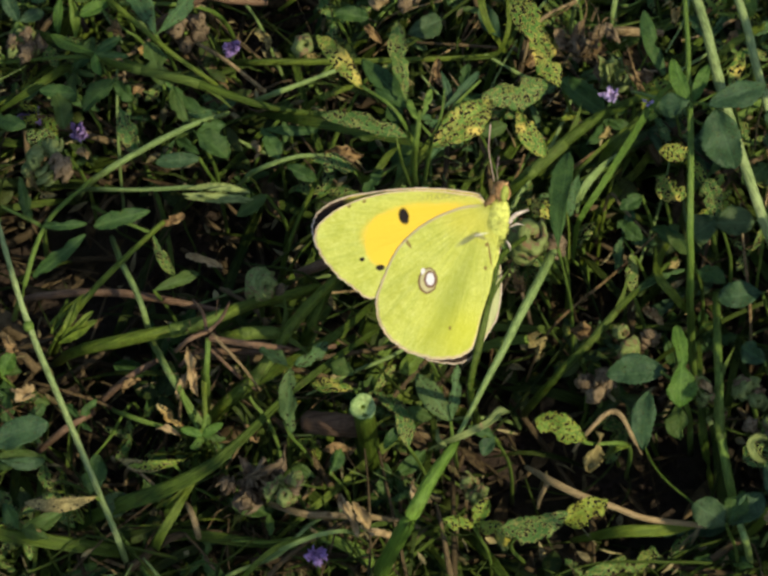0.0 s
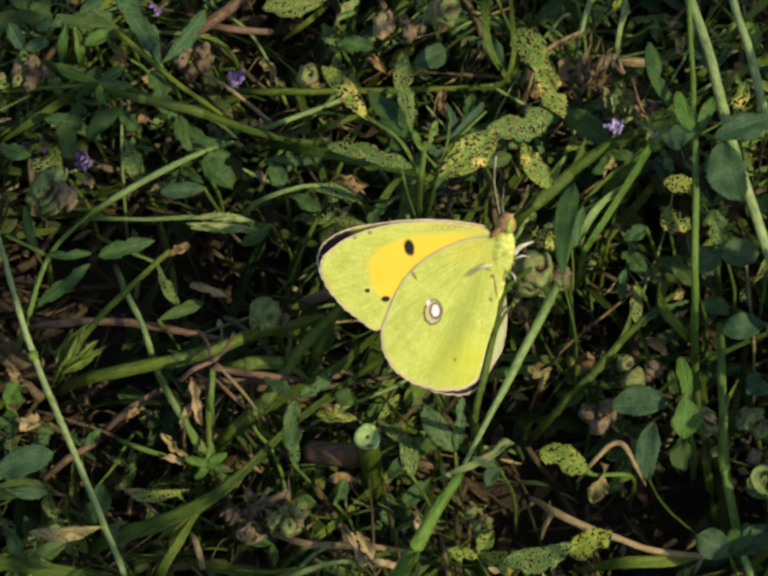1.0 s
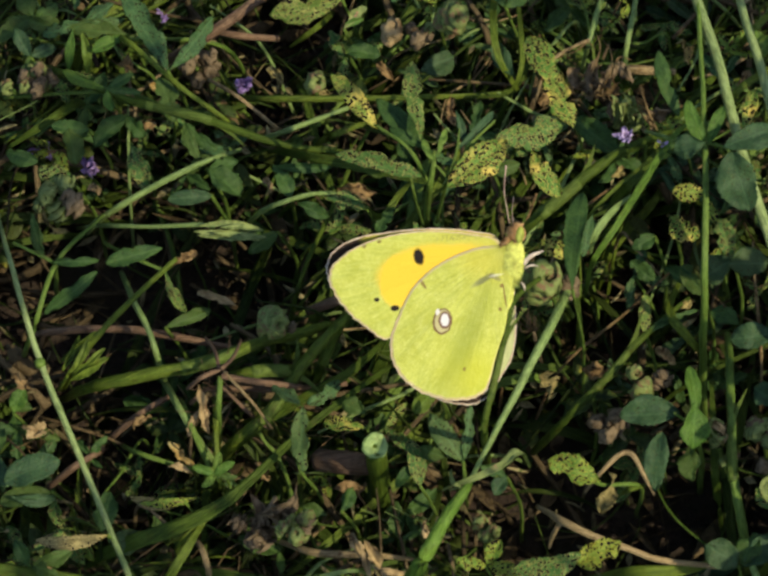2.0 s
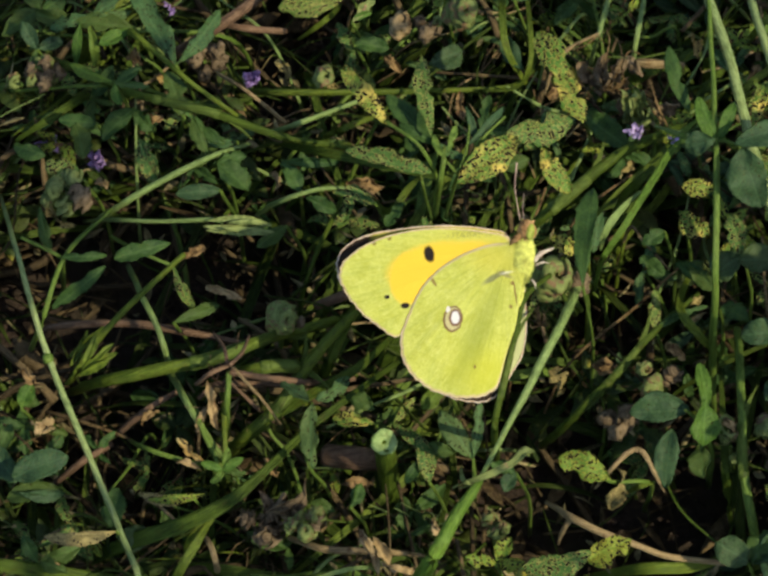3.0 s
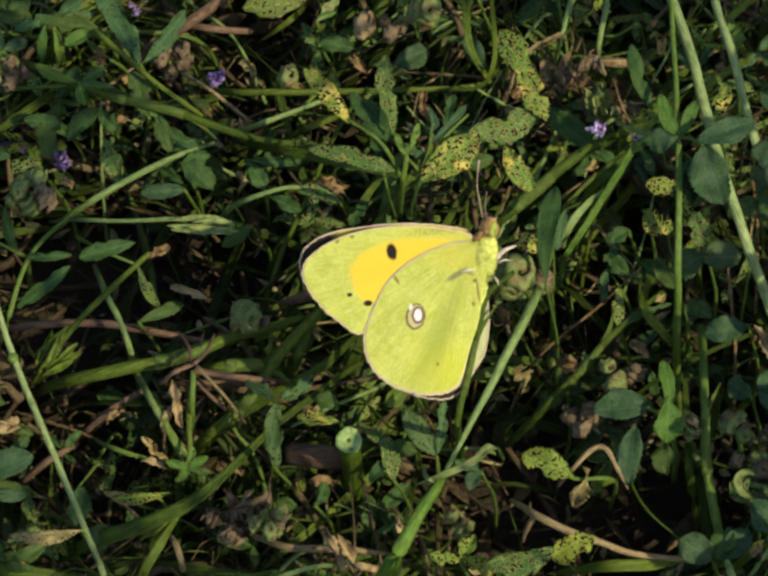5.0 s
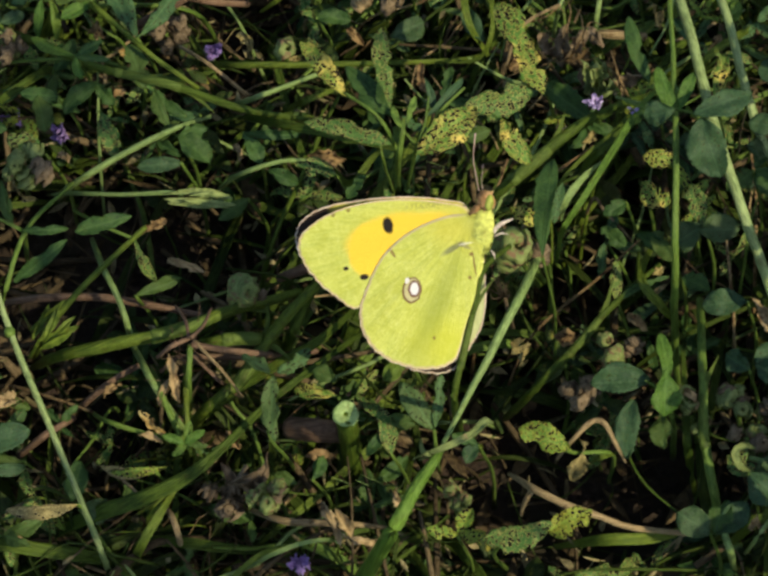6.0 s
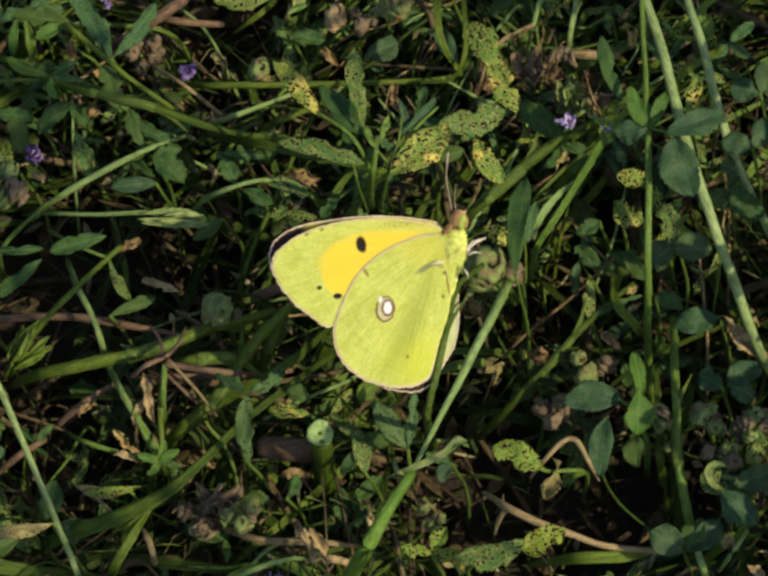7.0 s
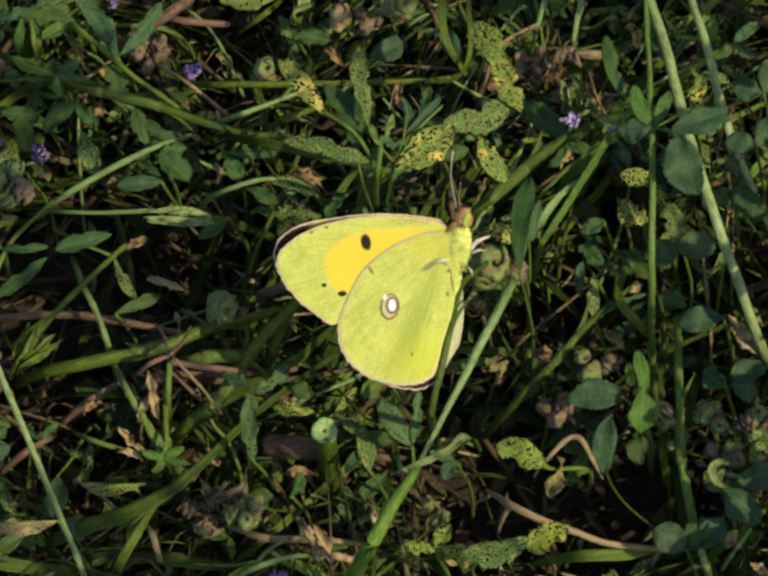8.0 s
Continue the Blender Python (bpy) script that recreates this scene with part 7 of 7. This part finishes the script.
blade([(-22.2, -57.5, 6.0), (-15.3, -64.5, 36.0), (-9.3, -64.0, 42.0), (-4.9, -63.2, 42.0), (-2.8, -61.8, 36.0)], [0.6, 0.7, 0.7, 0.6, 0.3], CULM, "thin bright green grass stalk over the mat")
dry_leaf((-5.7, -56.6, 40.0), (-2.4, -62.5, 40.0), 2.2, TAN)
dry_leaf((-2.4, -61.7, 40.0), (3.3, -62.8, 40.0), 1.8, TAN)

culm([(-33.0, -22.8, 8.0), (-31.2, -33.7, 34.0), (-28.9, -40.0, 36.0), (-26.7, -44.5, 34.0)], [0.4, 0.55, 0.5, 0.4], STEM, "green stalk of a small rosette")
culm([(-27.4, -21.9, 10.0), (-26.2, -34.4, 36.0), (-26.0, -40.0, 36.0), (-25.8, -44.5, 34.0)], [0.4, 0.5, 0.45, 0.4], BLADE, "green stalk of a small rosette")
sprig((((-26.2, -46.4, 38.0), (-29.5, -45.5, 39.0), 1.6, LEAF_BRIGHT), ((-26.2, -46.4, 38.0), (-27.9, -48.3, 38.0), 1.5, LEAF_BRIGHT), ((-26.2, -46.4, 38.0), (-23.2, -45.1, 40.0), 1.7, LEAF_BRIGHT), ((-26.0, -46.5, 38.0), (-22.8, -47.1, 39.0), 1.5, LEAF), ((-26.1, -46.2, 38.0), (-25.4, -43.5, 40.0), 1.5, LEAF_BRIGHT)), "small green rosette of narrow leaflets")
culm([(-41.6, -30.1, 8.0), (-38.8, -40.2, 32.0), (-33.5, -42.8, 34.0), (-29.1, -42.5, 30.0)], [0.3, 0.4, 0.4, 0.3], STEM, "thin green stalk of a small rosette")
blade([(-33.7, -53.9, 6.0), (-33.4, -60.8, 30.0), (-30.3, -56.7, 34.0), (-28.1, -52.8, 34.0)], [1.0, 1.5, 1.4, 0.8], BLADE, "short green grass blade")
culm([(-27.6, -51.1, 6.0), (-27.2, -58.5, 28.0), (-28.0, -56.4, 32.0), (-29.0, -54.1, 30.0)], [0.4, 0.5, 0.5, 0.4], TAN, "short yellowish stalk in the mat")

# more grass
blade([(-45.8, 30.4, 6.0), (-48.4, 18.6, 30.0), (-53.5, 13.1, 34.0), (-59.0, 11.1, 30.0)], [1.0, 1.5, 1.3, 0.6], BLADE_DARK)
blade([(-20.3, 15.4, 20.0), (-12.4, 5.2, 40.0), (-1.8, 1.1, 44.0), (7.2, -2.8, 48.0)], [0.8, 1.4, 1.4, 0.8], BLADE_DARK)
blade([(17.2, 43.8, 20.0), (16.3, 27.0, 44.0), (17.0, 19.4, 46.0), (20.1, 16.3, 40.0)], [0.8, 1.2, 1.1, 0.6])
blade([(20.3, 43.8, 20.0), (20.5, 25.3, 44.0), (20.6, 17.8, 46.0), (18.6, 15.0, 42.0), (13.3, 16.0, 38.0)], [0.5, 0.8, 0.8, 0.6, 0.4])
blade([(33.4, 1.7, 20.0), (35.4, -5.1, 50.0), (39.1, -1.9, 52.0), (42.3, 3.8, 48.0)], [1.0, 1.8, 1.6, 0.8], BLADE_DARK)
culm([(17.9, -7.4, 30.0), (20.7, -11.2, 50.0), (25.4, -8.5, 54.0), (30.6, -4.1, 55.0), (35.2, -0.3, 54.0), (43.2, 6.7, 46.0)], [0.6, 0.85, 0.9, 0.9, 0.85, 0.6], BLADE_DARK, label="dark green stalk under the blades")
culm([(-21.8, 2.5, 20.0), (-18.3, -4.2, 42.0), (-12.3, -3.8, 46.0), (-7.8, -2.6, 44.0)], [0.3, 0.4, 0.35, 0.25], label="bright thin green grass stalk")
blade([(46.3, -5.8, 20.0), (42.7, -22.7, 46.0), (45.6, -27.5, 46.0), (48.8, -28.4, 40.0)], [0.6, 1.4, 1.4, 0.7], BLADE)
blade([(52.3, -44.6, 6.0), (49.6, -49.0, 40.0), (49.2, -41.8, 42.0), (49.1, -31.6, 40.0)], [0.9, 1.3, 1.2, 0.6], BLADE_DARK)
blade([(29.7, -56.8, 20.0), (36.6, -61.3, 36.0), (44.0, -61.0, 36.0), (50.8, -58.6, 34.0)], [0.8, 1.8, 1.8, 0.8], BLADE)
blade([(-4.1, 5.8, 20.0), (-1.1, -3.3, 36.0), (2.0, -0.1, 38.0), (4.2, 4.1, 34.0)], [0.8, 1.3, 1.2, 0.6])
blade([(-7.2, -12.4, 20.0), (-3.3, -9.8, 30.0), (0.5, -6.6, 34.0)], [0.8, 1.4, 1.0], BLADE_DARK)
blade([(34.0, -47.7, 30.0), (35.7, -52.0, 46.0), (38.6, -51.0, 46.0)], [0.7, 0.9, 0.5], BLADE)
blade([(-30.7, -51.8, 6.0), (-31.5, -55.6, 30.0), (-28.5, -53.1, 34.0), (-27.0, -49.9, 34.0)], [1.0, 1.6, 1.4, 0.8])
blade([(64.7, 31.0, 20.0), (58.4, 17.0, 46.0), (53.6, 11.9, 50.0), (52.3, 10.4, 46.0)], [0.8, 1.3, 1.2, 0.6])
blade([(53.9, 30.2, 20.0), (55.6, 23.6, 44.0), (58.7, 27.0, 44.0), (63.9, 33.9, 36.0)], [0.8, 1.2, 1.2, 0.6])


# ---- taller lucerne out of view beside the patch, added to shade it ----
def shade_lucerne(foot, height, lean, seed, bare=0.33):
    r = random.Random(seed)
    ob = thing("shade_lucerne", foot, "unseen tall leafy lucerne shoot added to shade the mat", "plant", "tall lucerne shoots")
    top = Vector(foot) + Vector((lean[0], lean[1], height))
    mid = (Vector(foot) + top) / 2 + Vector((r.uniform(-4, 4), r.uniform(-4, 4), 4))
    stalk(ob, [tuple(foot), tuple(mid), tuple(top)], [0.9, 0.8, 0.5])
    n = int(height / 8)
    for k in range(int(n * bare), n + 1):
        f = k / n
        c = Vector(foot).lerp(mid, f * 2) if f < 0.5 else mid.lerp(top, f * 2 - 1)
        g = k * 2.2 + r.uniform(-0.5, 0.5)
        hub = c + Vector((math.cos(g), math.sin(g), 0.5)) * r.uniform(2, 5)
        stalk(ob, [tuple(c), tuple((c + hub) / 2), tuple(hub)], [0.3, 0.3, 0.25], name="petiole", sides=5)
        for j in (-1, 0, 1):
            d = Vector((math.cos(g + j * 1.2), math.sin(g + j * 1.2), r.uniform(-0.2, 0.3)))
            leaf(ob, tuple(hub), tuple(hub + d * r.uniform(8, 11)), r.uniform(4.0, 5.5), LEAF)


for k, (x, y, h) in enumerate(((82, -22, 100), (82, -62, 102), (90, 12, 100), (90, -78, 100), (96, -44, 104))):
    shade_lucerne((x, y, 0), h, (1, 2), 40 + k)
# the tallest, also unseen, stand off to the sunny side; their leafy tops are added to dapple the far half of the patch
for k, (c, bare) in enumerate((((-33.3, -64.6, 40.0), 0.9), ((-13.5, -64.6, 40.0), 0.9), ((-43.3, -17.5, 40.0), 0.91))):
    shade_lucerne((c[0] + 138, c[1] - 94, 0), 270, (0, 0), 60 + k, bare)
c = (-58.1, -6.6, 40.0)
shade_lucerne((98, 84, 0), 268, (c[0] + 40, c[1] - 178), 66, 0.83)
c = (-54.9, 21.3, 40.0)
shade_lucerne((106, 102, 0), 270, (c[0] + 32, c[1] - 196), 67, 0.89)
c = (56.5, 21.3, 62.0)
shade_lucerne((c[0] + 41, c[1] - 27, 0), 128, (0, 0), 68, 0.78)


# ---- low shoots and thin stalks scattered through the mat ----
def low_mat():
    r = random.Random(77)
    made = 0
    while made < 100:
        x, y, h = r.uniform(-62, 64), r.uniform(-66, 46), r.uniform(8, 27)
        if clear(x, y, h, r):
            continue
        made += 1
        foot, hub = (x + r.uniform(-8, 8), y + r.uniform(-8, 8), 0), Vector((x, y, h))
        ob = thing("low_lucerne_shoot", foot, "low lucerne shoot with three small green leaflets", "plant", "low lucerne shoots")
        mid = tuple((Vector(foot) + hub) / 2 + Vector((r.uniform(-2, 2), r.uniform(-2, 2), 2)))
        stalk(ob, [foot, mid, tuple(hub)], [0.34, 0.3, 0.22], sides=6, steps=8)
        g0, kind = r.uniform(0, 6.28), r.choice((LEAF, LEAF, LEAF_SPECK, LEAF_SHADE_BLUE if x > 36 else LEAF, LEAF_SPECK))
        lean = (r.uniform(-0.5, 0.5), r.uniform(-0.5, 0.4))
        for j in range(3):
            g = g0 + (j - 1) * r.uniform(1.2, 2.0)
            d = Vector((math.cos(g), math.sin(g), r.uniform(-0.35, 0.45))).normalized()
            L = r.uniform(3.6, 7.5)
            leaf(ob, tuple(hub), tuple(hub + d * L), L * r.uniform(0.3, 0.46), kind, lean, bites=r.choice((0, 0, 1, 2)), fold=r.uniform(0.1, 0.6), arch=r.uniform(0.0, 0.3))
    made = 0
    while made < 190:
        x, y, h = r.uniform(-62, 64), r.uniform(-66, 46), r.uniform(8, 30)
        g, L = r.choice((0, math.pi)) + radians(r.gauss(38, 26)) if r.random() < 0.6 else r.uniform(0, 6.28), r.uniform(18, 46)
        d = Vector((math.cos(g), math.sin(g), -r.uniform(0.05, 0.5))) * L
        e = Vector((x, y, h)) + d
        if clear(x, y, h, r) or clear(e.x, e.y, h, r) or clear(x + d.x / 2, y + d.y / 2, h, r):
            continue
        made += 1
        foot = (e.x + d.x * 0.15, e.y + d.y * 0.15, 0)
        w = [Vector((r.uniform(-1.5, 1.5), r.uniform(-1.5, 1.5), r.uniform(-1, 1))) for _ in range(2)]
        pts = [foot, tuple(e), tuple(Vector((x, y, h)) + d * 0.6 + w[0]), tuple(Vector((x, y, h)) + d * 0.25 + w[1]), (x, y, h)]
        rad = r.uniform(0.22, 0.5)
        culm(pts, [rad, rad, rad * 0.9, rad * 0.8, rad * 0.5], r.choice((STEM, STEM, BLADE, BLADE, BLADE_DARK, CULM, TAN)), "thin grass stalk lying in the mat", "thin_stalk")
    made = 0
    while made < 110:
        x, y, h = r.uniform(-62, 64), r.uniform(-66, 46), r.uniform(8, 25)
        g, L = r.choice((0, math.pi)) + radians(r.gauss(42, 24)) if r.random() < 0.7 else r.uniform(0, 6.28), r.uniform(22, 52)
        d = Vector((math.cos(g), math.sin(g), r.uniform(-0.12, 0.02))) * L
        p = Vector((x, y, h))
        if any(clear(x + d.x * q, y + d.y * q, h, r) for q in (0, 0.35, 0.7, 1)):
            continue
        made += 1
        w = r.uniform(0.8, 2.1)
        bow = Vector((r.uniform(-2, 2), r.uniform(-2, 2), r.uniform(1, 4)))
        blade([(x - d.x * 0.12, y - d.y * 0.12, 0), tuple(p + d * 0.1), tuple(p + d * 0.5 + bow), tuple(p + d)], [w * 0.7, w, w * 0.85, 0.15],
              r.choice((BLADE, BLADE_DARK, BLADE_DARK, STEM)), "narrow green grass blade low in the mat", fold=r.uniform(0.15, 0.6), twist=r.uniform(-70, 70))


def thicket(seed, x0, x1, y0, y1, h0, h1, shoots, stalks):
    """Mid-high shoots and thin stalks where the mat stands closer."""
    r = random.Random(seed)
    for k in range(shoots):
        hub = Vector((r.uniform(x0, x1), r.uniform(y0, y1), r.uniform(h0, h1)))
        foot = (hub.x + r.uniform(-6, 6), hub.y + r.uniform(-2, 9), 0)
        ob = thing("low_lucerne_shoot", foot, "lucerne shoot with small narrow green leaflets", "plant", "low lucerne shoots")
        stalk(ob, [foot, tuple((Vector(foot) + hub) / 2 + Vector((r.uniform(-2, 2), r.uniform(-2, 2), 2))), tuple(hub)], [0.32, 0.28, 0.2], sides=6, steps=8)
        g0, kind = r.uniform(0, 6.28), r.choice((LEAF, LEAF_TEAL, LEAF_SPECK, LEAF_LIME))
        for j in range(3):
            g = g0 + (j - 1) * r.uniform(1.0, 1.8)
            d = Vector((math.cos(g), math.sin(g), r.uniform(-0.2, 0.5))).normalized() * r.uniform(3, 6)
            leaf(ob, tuple(hub), tuple(hub + d), d.length * r.uniform(0.28, 0.44), kind, None, bites=r.choice((0, 1)), fold=r.uniform(0.1, 0.6))
    for k in range(stalks):
        p = Vector((r.uniform(x0, x1), r.uniform(y0, y1), r.uniform(h0, h1)))
        g = r.uniform(0, 6.28)
        d = Vector((math.cos(g), math.sin(g), -r.uniform(0.2, 0.9))) * r.uniform(10, 26)
        w = Vector((r.uniform(-1.5, 1.5), r.uniform(-1.5, 1.5), r.uniform(0, 2)))
        rad = r.uniform(0.14, 0.32)
        e = p + d
        culm([(e.x, e.y, 0), (e.x - d.x * 0.2, e.y - d.y * 0.2, max(2, e.z)), tuple(p + d * 0.4 + w), tuple(p)], [rad, rad, rad * 0.9, rad * 0.6], r.choice((STEM, BLADE, CULM, CULM, TAN, DRY_LEAF)), "thin stalk standing in the mat", "thin_stalk")


low_mat()
thicket(78, 4, 62, -12, 42, 20, 40, 46, 64)
thicket(79, -60, -24, 12, 40, 16, 32, 12, 20)
thicket(80, -62, -10, -66, -36, 14, 28, 14, 24)
